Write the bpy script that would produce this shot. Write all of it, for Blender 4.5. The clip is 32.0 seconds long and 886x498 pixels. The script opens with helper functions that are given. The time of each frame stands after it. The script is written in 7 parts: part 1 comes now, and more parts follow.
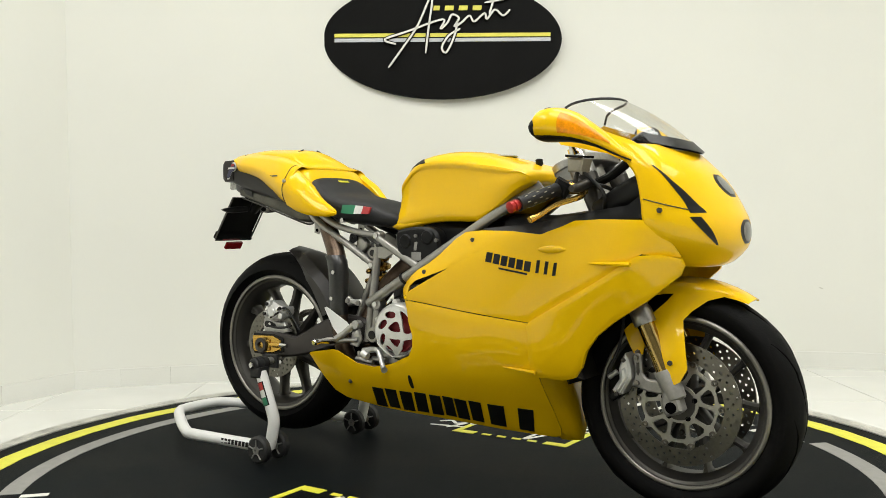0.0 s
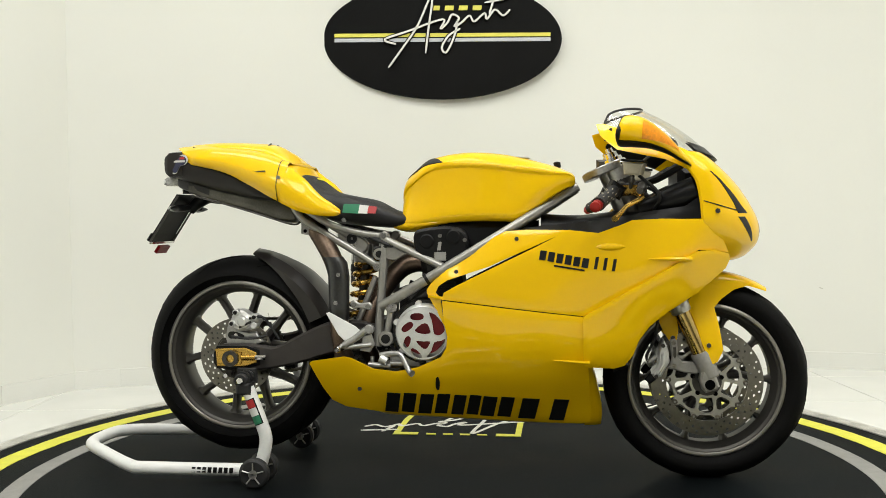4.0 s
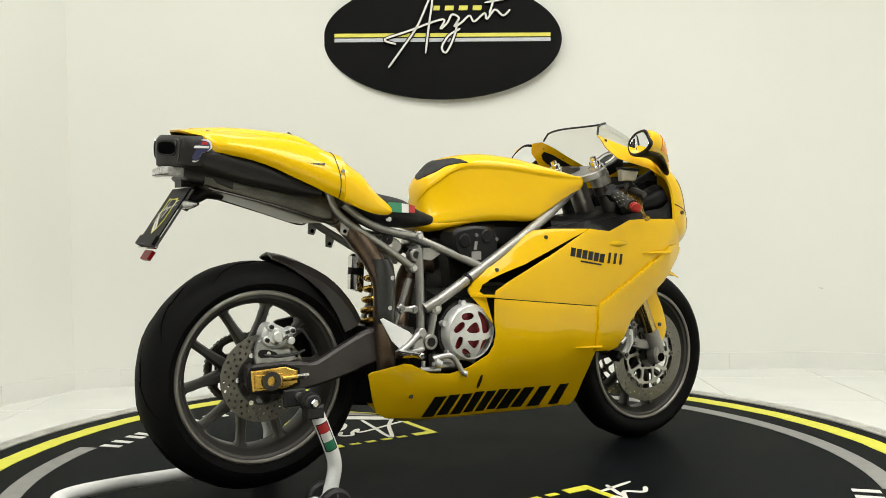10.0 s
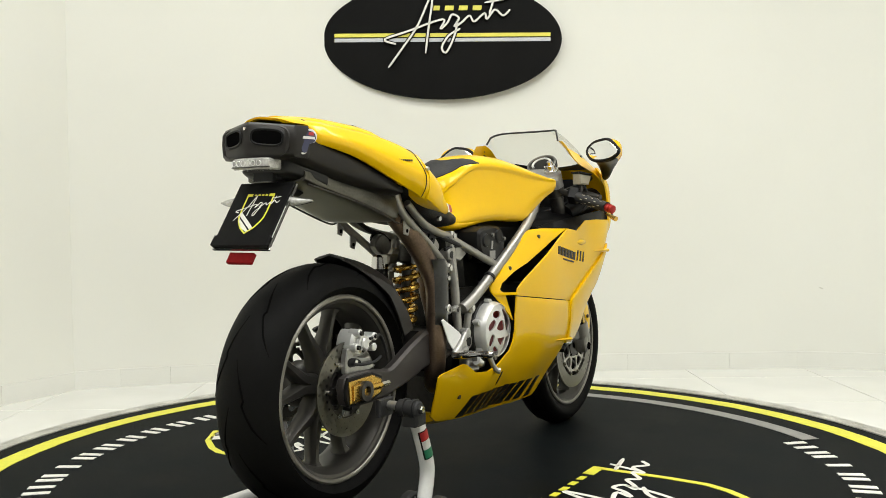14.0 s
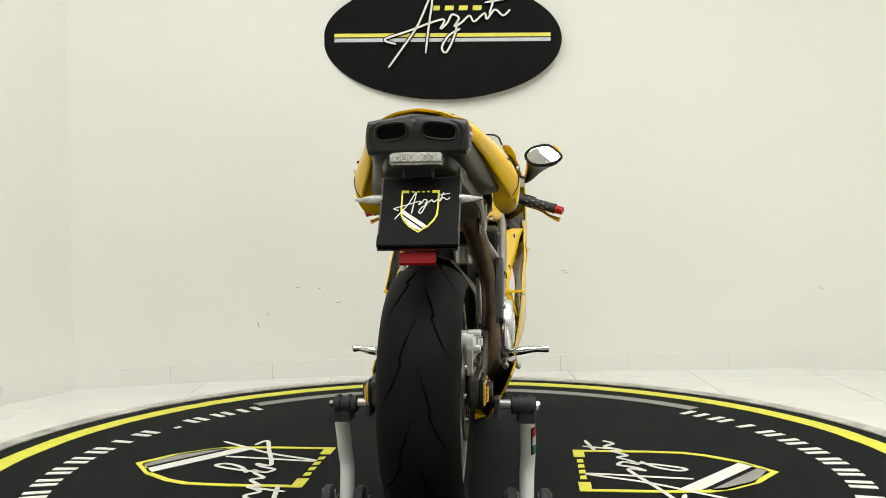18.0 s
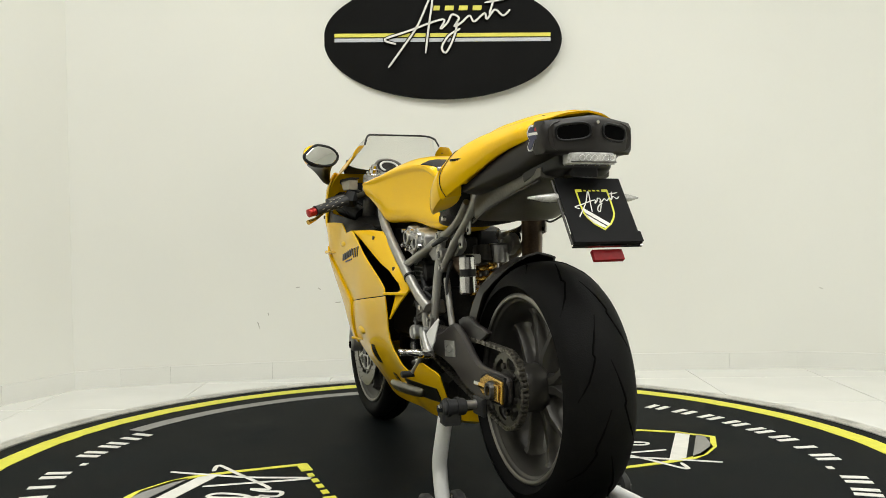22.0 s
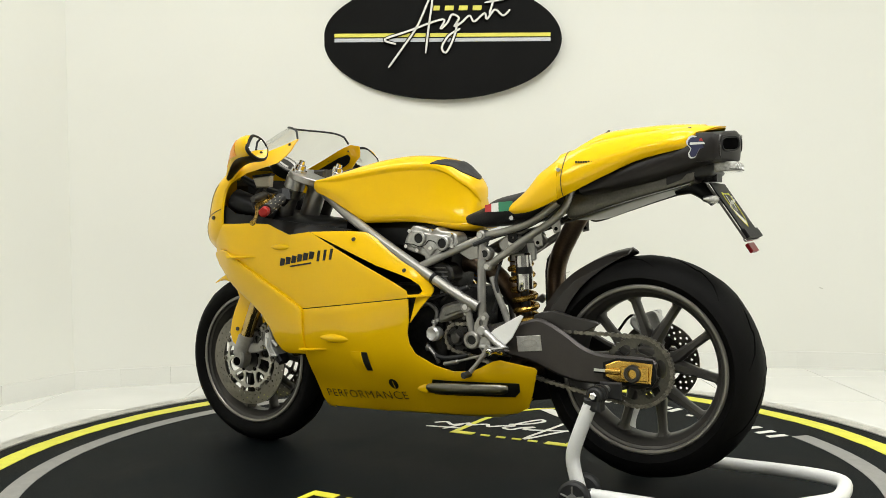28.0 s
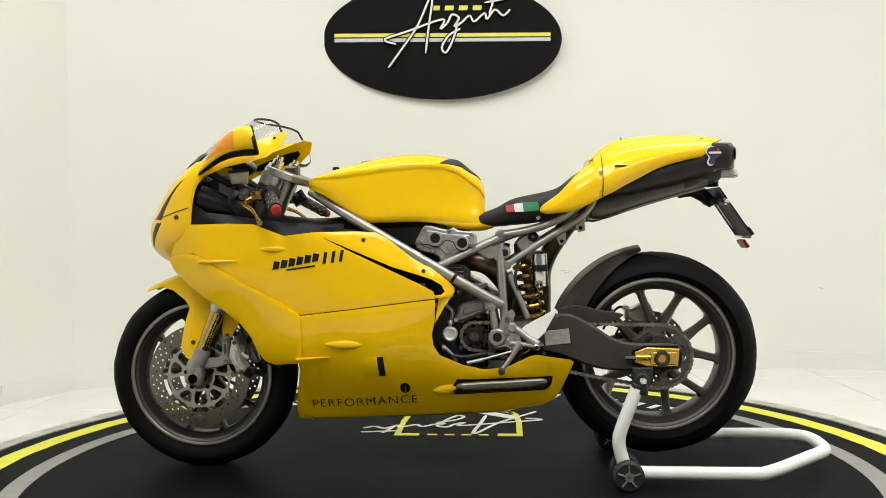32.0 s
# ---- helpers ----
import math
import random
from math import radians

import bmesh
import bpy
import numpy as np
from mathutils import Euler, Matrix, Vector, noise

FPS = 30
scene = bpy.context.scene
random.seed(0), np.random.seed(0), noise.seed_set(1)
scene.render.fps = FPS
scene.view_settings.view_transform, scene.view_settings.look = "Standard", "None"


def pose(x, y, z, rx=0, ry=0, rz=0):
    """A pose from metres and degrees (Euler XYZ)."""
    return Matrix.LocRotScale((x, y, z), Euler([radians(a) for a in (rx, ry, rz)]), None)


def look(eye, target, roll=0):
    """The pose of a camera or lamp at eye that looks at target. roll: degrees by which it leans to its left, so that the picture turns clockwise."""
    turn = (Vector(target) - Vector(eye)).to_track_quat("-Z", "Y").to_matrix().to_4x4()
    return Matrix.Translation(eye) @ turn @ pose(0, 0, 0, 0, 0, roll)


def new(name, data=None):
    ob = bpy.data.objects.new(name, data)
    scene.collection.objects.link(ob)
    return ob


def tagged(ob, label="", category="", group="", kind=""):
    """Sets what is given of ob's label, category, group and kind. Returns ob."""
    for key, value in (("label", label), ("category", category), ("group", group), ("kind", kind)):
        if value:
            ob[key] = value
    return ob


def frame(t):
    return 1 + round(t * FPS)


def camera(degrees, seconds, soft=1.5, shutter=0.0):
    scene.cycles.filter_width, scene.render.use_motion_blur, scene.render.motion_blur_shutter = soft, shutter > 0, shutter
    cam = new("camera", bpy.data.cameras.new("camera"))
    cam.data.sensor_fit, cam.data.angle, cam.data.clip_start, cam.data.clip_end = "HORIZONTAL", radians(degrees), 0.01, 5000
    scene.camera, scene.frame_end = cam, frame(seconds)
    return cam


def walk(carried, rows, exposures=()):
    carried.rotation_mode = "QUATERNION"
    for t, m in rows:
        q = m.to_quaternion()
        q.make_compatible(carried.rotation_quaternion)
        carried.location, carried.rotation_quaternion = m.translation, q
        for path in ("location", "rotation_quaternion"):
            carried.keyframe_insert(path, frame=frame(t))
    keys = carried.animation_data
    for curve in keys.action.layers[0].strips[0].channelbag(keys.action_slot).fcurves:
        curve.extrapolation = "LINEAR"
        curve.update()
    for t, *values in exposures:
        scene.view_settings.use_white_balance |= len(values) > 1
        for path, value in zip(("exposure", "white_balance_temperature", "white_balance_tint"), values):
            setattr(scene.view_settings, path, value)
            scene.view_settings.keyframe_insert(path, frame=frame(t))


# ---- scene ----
from mathutils import geometry

# Fixed camera in front of a turntable that carries a motorcycle
cam = camera(52.3, 32.0, soft=0.5)
EYE = (0.0, -2.817, 0.770)
AIM = (-0.00807, 0.0, 0.684)
walk(cam, [(0.0, look(EYE, AIM, -0.65)), (32.0, look(EYE, AIM, -0.65))],
     exposures=[(0.0, -0.13), (6.0, -0.15), (9.0, -0.18), (13.0, -0.14), (16.0, -0.10), (18.0, -0.19), (20.0, -0.28), (22.0, -0.25), (24.0, -0.20), (26.0, -0.12), (32.0, -0.11)])

# ---- light: white showroom lit by ceiling panels ----
world = bpy.data.worlds.new("world")
scene.world = world
world.use_nodes = True
world.node_tree.nodes["Background"].inputs[0].default_value = (1.0, 0.97, 0.9, 1)
world.node_tree.nodes["Background"].inputs[1].default_value = 0.02
CEILING = 3.1
PANELS = [(-1.3, -2.45, 1.2, 2.4), (0.6, -1.85, 1.2, 2.4), (2.3, -1.75, 1.2, 2.4), (-0.9, 0.30, 1.5, 0.7), (1.2, 0.30, 1.5, 0.7)]
for i, (px, py, sx, sy) in enumerate(PANELS):
    lamp = bpy.data.lights.new("ceiling_lamp", "AREA")
    lamp.shape, lamp.size, lamp.size_y = "RECTANGLE", sx * 0.94, sy * 0.94
    lamp.energy = (51, 47, 27, 18, 23.5)[i]
    lamp.color = (0.985, 1.0, 0.985)
    new("ceiling_lamp", lamp).matrix_world = pose(px, py, CEILING - 0.05)


# ---- materials ----
def material(name, base, rough=0.5, metal=0.0, coat=0.0, vary=0.06, scale=14.0, bump=0.0, grain=180.0, spec=0.5,
             trans=0.0, emit=0.0, rough_vary=0.08, coat_rough=0.04):
    m = bpy.data.materials.new(name)
    m.use_nodes = True
    nt = m.node_tree
    b = nt.nodes["Principled BSDF"]
    b.inputs["Roughness"].default_value = rough
    b.inputs["Metallic"].default_value = metal
    b.inputs["Coat Weight"].default_value = coat
    b.inputs["Coat Roughness"].default_value = coat_rough
    b.inputs["Specular IOR Level"].default_value = spec
    b.inputs["Transmission Weight"].default_value = trans
    tc = nt.nodes.new("ShaderNodeTexCoord")
    big = nt.nodes.new("ShaderNodeTexNoise")
    big.inputs["Scale"].default_value, big.inputs["Detail"].default_value = scale, 4
    fine = nt.nodes.new("ShaderNodeTexNoise")
    fine.inputs["Scale"].default_value, fine.inputs["Detail"].default_value = grain, 3
    for n in (big, fine):
        nt.links.new(tc.outputs["Object"], n.inputs["Vector"])
    mixf = nt.nodes.new("ShaderNodeMath")
    mixf.operation = "MULTIPLY_ADD"
    mixf.inputs[1].default_value, mixf.inputs[2].default_value = 0.35, 0.0
    nt.links.new(fine.outputs["Fac"], mixf.inputs[0])
    add = nt.nodes.new("ShaderNodeMath")
    add.operation = "MULTIPLY_ADD"
    add.inputs[1].default_value = 0.65
    nt.links.new(big.outputs["Fac"], add.inputs[0])
    nt.links.new(mixf.outputs[0], add.inputs[2])
    ramp = nt.nodes.new("ShaderNodeValToRGB")
    lo = [max(0.0, c * (1 - vary * 2)) for c in base]
    hi = [min(1.0, c * (1 + vary * 2)) for c in base]
    ramp.color_ramp.elements[0].position, ramp.color_ramp.elements[0].color = 0.28, (*lo, 1)
    ramp.color_ramp.elements[1].position, ramp.color_ramp.elements[1].color = 0.72, (*hi, 1)
    nt.links.new(add.outputs[0], ramp.inputs[0])
    nt.links.new(ramp.outputs[0], b.inputs["Base Color"])
    rr = nt.nodes.new("ShaderNodeMapRange")
    rr.inputs["To Min"].default_value, rr.inputs["To Max"].default_value = max(0.0, rough - rough_vary), min(1.0, rough + rough_vary)
    nt.links.new(add.outputs[0], rr.inputs["Value"])
    nt.links.new(rr.outputs[0], b.inputs["Roughness"])
    if bump:
        bm_ = nt.nodes.new("ShaderNodeBump")
        bm_.inputs["Strength"].default_value, bm_.inputs["Distance"].default_value = bump, 0.002
        nt.links.new(fine.outputs["Fac"], bm_.inputs["Height"])
        nt.links.new(bm_.outputs[0], b.inputs["Normal"])
    if emit:
        b.inputs["Emission Color"].default_value = (*base, 1)
        b.inputs["Emission Strength"].default_value = emit
    return m


WALL = material("wall_paint", (0.79, 0.79, 0.735), 0.75, vary=0.012, scale=1.3, bump=0.08, grain=260)
SCUFF = material("wall_scuff", (0.50, 0.49, 0.43), 0.8, vary=0.2, scale=60)
SKIRT = material("skirting_tile", (0.79, 0.79, 0.74), 0.3, vary=0.02, scale=2.5)
TILE = material("floor_tile", (0.80, 0.80, 0.76), 0.16, vary=0.02, scale=3.0, coat=0.2)
JOINT = material("tile_joint", (0.55, 0.54, 0.50), 0.8)
# Unseen wall behind the camera; its grey sets reflections and fill light.
UNSEEN_WALL = material("unseen_wall_grey", (0.20, 0.197, 0.188), 0.8, vary=0.05, scale=2.0)
CEIL = material("ceiling_paint", (0.82, 0.81, 0.77), 0.8, vary=0.01)
GLOW = material("lamp_diffuser", (1.0, 0.97, 0.9), 0.6, emit=1.6, vary=0.0)
WHITE_METAL = material("white_powder_coat", (0.80, 0.80, 0.78), 0.32, vary=0.03, scale=20)
MAT_BLACK = material("rubber_mat", (0.0046, 0.0060, 0.0066), 0.55, vary=0.42, scale=3.2, bump=0.3, grain=420, rough_vary=0.2, spec=0.03)
MAT_YELLOW = material("mat_yellow_print", (0.72, 0.70, 0.045), 0.5, vary=0.06, scale=25, bump=0.1)
MAT_WHITE = material("mat_white_print", (0.74, 0.73, 0.68), 0.5, vary=0.06, scale=25, bump=0.1)
MAT_GREY = material("mat_grey_print", (0.25, 0.245, 0.23), 0.55, vary=0.08, scale=25, bump=0.1)
TRIM = material("worn_aluminium_trim", (0.55, 0.54, 0.50), 0.45, metal=0.6, vary=0.3, scale=9)
YELLOW = material("yellow_gloss_paint", (0.83, 0.502, 0.0012), 0.40, coat=0.62, spec=0.05, vary=0.015, scale=5, coat_rough=0.02, rough_vary=0.03)
BLACK_PAINT = material("satin_black_plastic", (0.0055, 0.0055, 0.0056), 0.40, spec=0.20, vary=0.12, scale=30, bump=0.1)
DARK_GREY = material("dark_grey_paint", (0.0085, 0.0080, 0.0070), 0.36, spec=0.36, vary=0.14, scale=25)
DECAL_BLACK = material("black_vinyl", (0.008, 0.008, 0.008), 0.4, spec=0.3, vary=0.05)
TYRE = material("tyre_rubber", (0.0046, 0.0045, 0.0043), 0.6, spec=0.08, vary=0.14, scale=10, bump=0.3, grain=300)
# Unreflecting black for tread lines and bolts; painted for the shade inside holes.
GROOVE_HOLE = material("groove_hole_black", (0.003, 0.003, 0.003), 0.9, spec=0.0, vary=0.05)
RIM = material("wheel_grey_paint", (0.068, 0.064, 0.057), 0.40, metal=0.55, vary=0.04, scale=12, rough_vary=0.05)
# Rim lips lighter than the barrel.
RIM_EDGE = material("pale_rim_edge", (0.25, 0.238, 0.212), 0.34, metal=0.75, vary=0.06, scale=18)
LAMP_GLASS = material("lamp_glass", (0.035, 0.035, 0.034), 0.12, spec=0.3, coat=0.5, vary=0.5, scale=40)
SWING = material("swingarm_anodised", (0.055, 0.049, 0.046), 0.42, metal=0.55, vary=0.06, scale=30)
HUGGER = material("hugger_plastic", (0.020, 0.0175, 0.0155), 0.36, spec=0.45, vary=0.1, scale=20)
PLATE_BLACK = material("plate_board_black", (0.006, 0.006, 0.0062), 0.45, spec=0.07, vary=0.08, scale=20)
TAIL_GREY = material("tail_underside_plastic", (0.0125, 0.0105, 0.0090), 0.40, spec=0.30, vary=0.12, scale=25)
FRAME = material("silver_frame_paint", (0.33, 0.32, 0.295), 0.34, metal=0.7, vary=0.08, scale=35)
ALU = material("cast_aluminium", (0.42, 0.415, 0.40), 0.36, metal=0.85, vary=0.12, scale=60, bump=0.15)
ENGINE = material("engine_casting", (0.027, 0.026, 0.024), 0.42, metal=0.7, vary=0.3, scale=40, bump=0.3)
FORK_GOLD = material("gold_fork_coating", (0.46, 0.33, 0.12), 0.13, metal=1.0, vary=0.04, scale=30)
FOOT = material("cast_fork_foot", (0.30, 0.29, 0.265), 0.46, metal=0.5, vary=0.08, scale=60, bump=0.15)
CARRIER = material("silver_disc_carrier", (0.44, 0.43, 0.39), 0.34, metal=0.85, vary=0.05, scale=40)
RED_PLATE = material("dark_red_anodised", (0.17, 0.010, 0.014), 0.36, metal=0.4, vary=0.1, scale=50)
CASTING = material("grey_casting", (0.20, 0.195, 0.18), 0.4, metal=0.7, vary=0.12, scale=50, bump=0.2)
BRIGHT_ALU = material("bright_aluminium", (0.68, 0.68, 0.66), 0.34, metal=0.55, vary=0.05, scale=40)
CHROME = material("polished_steel", (0.62, 0.61, 0.59), 0.14, metal=1.0, vary=0.04)
DISC = material("brake_disc_steel", (0.185, 0.176, 0.152), 0.30, metal=1.0, vary=0.08, scale=50)
DARK_STEEL = material("dark_steel", (0.07, 0.066, 0.06), 0.4, metal=0.8, vary=0.15, scale=60)
CHAIN = material("chain_steel", (0.21, 0.195, 0.165), 0.36, metal=0.9, vary=0.3, scale=80)
GOLD = material("gold_anodised", (0.58, 0.36, 0.075), 0.25, metal=0.9, vary=0.015, scale=12, rough_vary=0.02)
EXHAUST = material("heat_tinted_steel", (0.135, 0.095, 0.068), 0.36, metal=0.85, vary=0.25, scale=14)
SILENCER = material("silencer_grey", (0.098, 0.093, 0.077), 0.36, metal=0.7, vary=0.22, scale=14)
CARBON = material("carbon_fibre", (0.012, 0.012, 0.0115), 0.36, coat=0.4, vary=0.3, scale=120, grain=700)
SEAT = material("seat_vinyl", (0.011, 0.011, 0.012), 0.55, spec=0.35, vary=0.1, scale=40, bump=0.4, grain=380)
RED = material("red_anodised", (0.36, 0.020, 0.016), 0.3, metal=0.5, vary=0.06)
RED_LENS = material("red_reflector", (0.17, 0.003, 0.004), 0.35, spec=0.08, vary=0.1, scale=120, coat=0.05)
GREEN = material("green_print", (0.02, 0.17, 0.085), 0.45)
PRINT_WHITE = material("white_print", (0.62, 0.62, 0.59), 0.45)
PRINT_RED = material("red_print", (0.38, 0.02, 0.02), 0.45)
PRINT_BLUE = material("navy_print", (0.02, 0.022, 0.06), 0.4)
ORANGE = material("amber_lens", (0.80, 0.275, 0.002), 0.22, spec=0.25, coat=0.25, vary=0.1, scale=90)
CLEAR_LENS = material("clear_lens", (0.40, 0.395, 0.37), 0.12, vary=0.25, scale=45, coat=1.0)
MIRROR = material("mirror_silver", (0.86, 0.87, 0.87), 0.02, metal=1.0, vary=0.0, rough_vary=0.01)
RUBBER = material("black_rubber", (0.012, 0.012, 0.012), 0.6, vary=0.1, scale=50, bump=0.3)
SIGN_BLACK = material("sign_board_black", (0.0055, 0.0055, 0.0052), 0.5, spec=0.08, vary=0.15, scale=6, bump=0.1)
SIGN_YELLOW = material("sign_yellow", (0.80, 0.74, 0.10), 0.4, vary=0.02)
SIGN_GREY = material("sign_pale_grey", (0.55, 0.57, 0.60), 0.4, vary=0.02)
LETTER_WHITE = material("letter_white", (0.80, 0.79, 0.74), 0.4, vary=0.02)
FLUID = material("brake_fluid_plastic", (0.38, 0.34, 0.25), 0.3, vary=0.08, scale=30, coat=0.4)


def glass(name, tint=(0.93, 0.95, 0.94), rough=0.02):
    m = bpy.data.materials.new(name)
    m.use_nodes = True
    nt = m.node_tree
    nt.nodes.remove(nt.nodes["Principled BSDF"])
    tr = nt.nodes.new("ShaderNodeBsdfTransparent")
    tr.inputs[0].default_value = (*tint, 1)
    gl = nt.nodes.new("ShaderNodeBsdfGlossy")
    gl.inputs["Roughness"].default_value = rough
    lw = nt.nodes.new("ShaderNodeLayerWeight")
    lw.inputs[0].default_value = 0.5
    pw = nt.nodes.new("ShaderNodeMath")
    pw.operation = "POWER"
    pw.inputs[1].default_value = 4.0
    nt.links.new(lw.outputs["Facing"], pw.inputs[0])
    fr = nt.nodes.new("ShaderNodeMath")
    fr.operation = "MULTIPLY_ADD"
    fr.inputs[1].default_value, fr.inputs[2].default_value = 0.7, 0.05
    nt.links.new(pw.outputs[0], fr.inputs[0])
    mix = nt.nodes.new("ShaderNodeMixShader")
    nt.links.new(fr.outputs[0], mix.inputs[0])
    nt.links.new(tr.outputs[0], mix.inputs[1])
    nt.links.new(gl.outputs[0], mix.inputs[2])
    nt.links.new(mix.outputs[0], nt.nodes["Material Output"].inputs[0])
    return m


SCREEN = glass("clear_screen", (0.95, 0.95, 0.93))


# ---- mesh tools ----
def mesh_of(name, bm, mat, angle=35):
    bmesh.ops.recalc_face_normals(bm, faces=bm.faces[:])
    lim = radians(angle)
    for f in bm.faces:
        f.smooth = True
    for e in bm.edges:
        if len(e.link_faces) == 2 and e.calc_face_angle(0) > lim:
            e.smooth = False
    me = bpy.data.meshes.new(name)
    bm.to_mesh(me)
    bm.free()
    me.materials.append(mat)
    return me


def part(name, bm, mat, parent, label="", angle=35):
    ob = new(name, mesh_of(name, bm, mat, angle) if isinstance(bm, bmesh.types.BMesh) else bm)
    ob.parent = parent
    if label:
        tagged(ob, label)
    return ob


def thing(name, bm, mat, label, category, group="", kind="", angle=35):
    ob = new(name, mesh_of(name, bm, mat, angle) if bm else None)
    return tagged(ob, label, category, group, kind)


def B():
    return bmesh.new()


def spline(pts, n=6, closed=False):
    """Catmull-Rom points through pts."""
    P = [Vector(p) for p in pts]
    out, k = [], len(P)
    for i in range(k if closed else k - 1):
        if closed:
            a, b, c, d = P[(i - 1) % k], P[i], P[(i + 1) % k], P[(i + 2) % k]
        else:
            a, b, c, d = P[max(i - 1, 0)], P[i], P[i + 1], P[min(i + 2, k - 1)]
        for j in range(n):
            t = j / n
            out.append(0.5 * ((2 * b) + (c - a) * t + (2 * a - 5 * b + 4 * c - d) * t * t + (3 * b - a - 3 * c + d) * t ** 3))
    if not closed:
        out.append(P[-1])
    return out


def rings(bm, loops, close_ends=True, wrap=True):
    """Skin a list of equal point loops."""
    vs = [[bm.verts.new(p) for p in lp] for lp in loops]
    n = len(vs[0])
    for a, b in zip(vs, vs[1:]):
        for i in range(n if wrap else n - 1):
            j = (i + 1) % n
            bm.faces.new((a[i], a[j], b[j], b[i]))
    if close_ends and wrap:
        bm.faces.new(vs[0][::-1])
        bm.faces.new(vs[-1])
    return vs


def tube(bm, pts, r, n=12, smooth=0, closed=False, flat=1.0):
    """A round bar along pts; r a number or one per given point."""
    rr = list(r) if isinstance(r, (list, tuple)) else [r] * len(pts)
    if smooth:
        P = spline(pts, smooth, closed)
        R = [v.x for v in spline([(q, 0, 0) for q in rr], smooth, closed)]
    else:
        P, R = [Vector(p) for p in pts], rr
    loops, side = [], None
    k = len(P)
    for i in range(k):
        if closed:
            d = (P[(i + 1) % k] - P[(i - 1) % k]).normalized()
        else:
            d = (P[min(i + 1, k - 1)] - P[max(i - 1, 0)]).normalized()
        if side is None:
            side = d.orthogonal().normalized()
        side = (side - d * side.dot(d)).normalized()
        up = d.cross(side)
        loops.append([P[i] + (side * math.cos(a) + up * math.sin(a) * flat) * R[i] for a in (2 * math.pi * q / n for q in range(n))])
    if closed:
        loops.append(loops[0])
        rings(bm, loops, False)
        bmesh.ops.remove_doubles(bm, verts=bm.verts[:], dist=1e-6)
    else:
        rings(bm, loops)
    return bm


def lathe(bm, prof, centre, n=40, axis="y", a0=0.0, a1=360.0, closed=True):
    """Turn a profile of (radius, along) about an axis through centre."""
    c = Vector(centre)
    full = abs(a1 - a0) >= 359.9
    steps = n if full else n + 1
    loops = []
    for i in range(steps):
        a = radians(a0 + (a1 - a0) * i / n)
        s, q = math.sin(a), math.cos(a)
        if axis == "y":
            loops.append([c + Vector((q * r, h, s * r)) for r, h in prof])
        elif axis == "x":
            loops.append([c + Vector((h, q * r, s * r)) for r, h in prof])
        else:
            loops.append([c + Vector((q * r, s * r, h)) for r, h in prof])
    if full:
        loops.append(loops[0])
    if closed:
        rings(bm, loops, not full)
    else:
        rings(bm, loops, False, False)
    if full:
        bmesh.ops.remove_doubles(bm, verts=bm.verts[:], dist=1e-6)
    return bm


def cyl(bm, a, b, r, n=16, r2=None, bevel=0.0):
    a, b = Vector(a), Vector(b)
    r2 = r if r2 is None else r2
    if bevel:
        d = (b - a).normalized() * bevel
        return tube(bm, [a, a + d, b - d, b], [r - bevel, r, r2, r2 - bevel], n)
    return tube(bm, [a, b], [r, r2], n)


def prism(bm, outline, h0, h1, axis="y", bevel=0.0, m=None):
    """A flat outline (two coordinates) given thickness along an axis, with chamfered rims."""
    pts = [Vector((p[0], p[1])) for p in outline]
    area = sum(a.x * b.y - b.x * a.y for a, b in zip(pts, pts[1:] + pts[:1]))
    if area < 0:
        pts = pts[::-1]

    def place(p, h):
        v = Vector((p.x, h, p.y)) if axis == "y" else Vector((h, p.x, p.y)) if axis == "x" else Vector((p.x, p.y, h))
        return m @ v if m else v

    k = len(pts)

    def inset(d):
        res = []
        for i in range(k):
            e1, e2 = (pts[i] - pts[i - 1]).normalized(), (pts[(i + 1) % k] - pts[i]).normalized()
            n1, n2 = Vector((-e1.y, e1.x)), Vector((-e2.y, e2.x))
            b = n1 + n2
            b = b / max(0.35, b.dot(n1)) if b.length > 1e-6 else n1
            res.append(pts[i] + b * d)
        return res

    if bevel:
        s = 1 if h1 > h0 else -1
        lv = [(inset(bevel), h0), (pts, h0 + s * bevel), (pts, h1 - s * bevel), (inset(bevel), h1)]
    else:
        lv = [(pts, h0), (pts, h1)]
    vs = [[bm.verts.new(place(p, h)) for p in q] for q, h in lv]
    for a, b in zip(vs, vs[1:]):
        for i in range(k):
            j = (i + 1) % k
            bm.faces.new((a[i], a[j], b[j], b[i]))
    bm.faces.new(vs[0][::-1])
    bm.faces.new(vs[-1])
    return bm


def box(bm, c, s, bevel=0.004, m=None):
    x, y, z = (v / 2 for v in s)
    mm = Matrix.Translation(c) @ (m if m else Matrix())
    return prism(bm, [(-x, -z), (x, -z), (x, z), (-x, z)], -y, y, "y", min(bevel, x * 0.45, y * 0.45, z * 0.45), mm)


def rounded(outline, n=4):
    return [(v.x, v.y) for v in spline([(p[0], p[1], 0) for p in outline], n, True)]


def oval(cx, cy, rx, ry, n=28, p=2.0, turn=0.0):
    out = []
    for i in range(n):
        a = 2 * math.pi * i / n
        c, s = math.cos(a), math.sin(a)
        x, y = math.copysign(abs(c) ** (2 / p), c) * rx, math.copysign(abs(s) ** (2 / p), s) * ry
        t = radians(turn)
        out.append((cx + x * math.cos(t) - y * math.sin(t), cy + x * math.sin(t) + y * math.cos(t)))
    return out


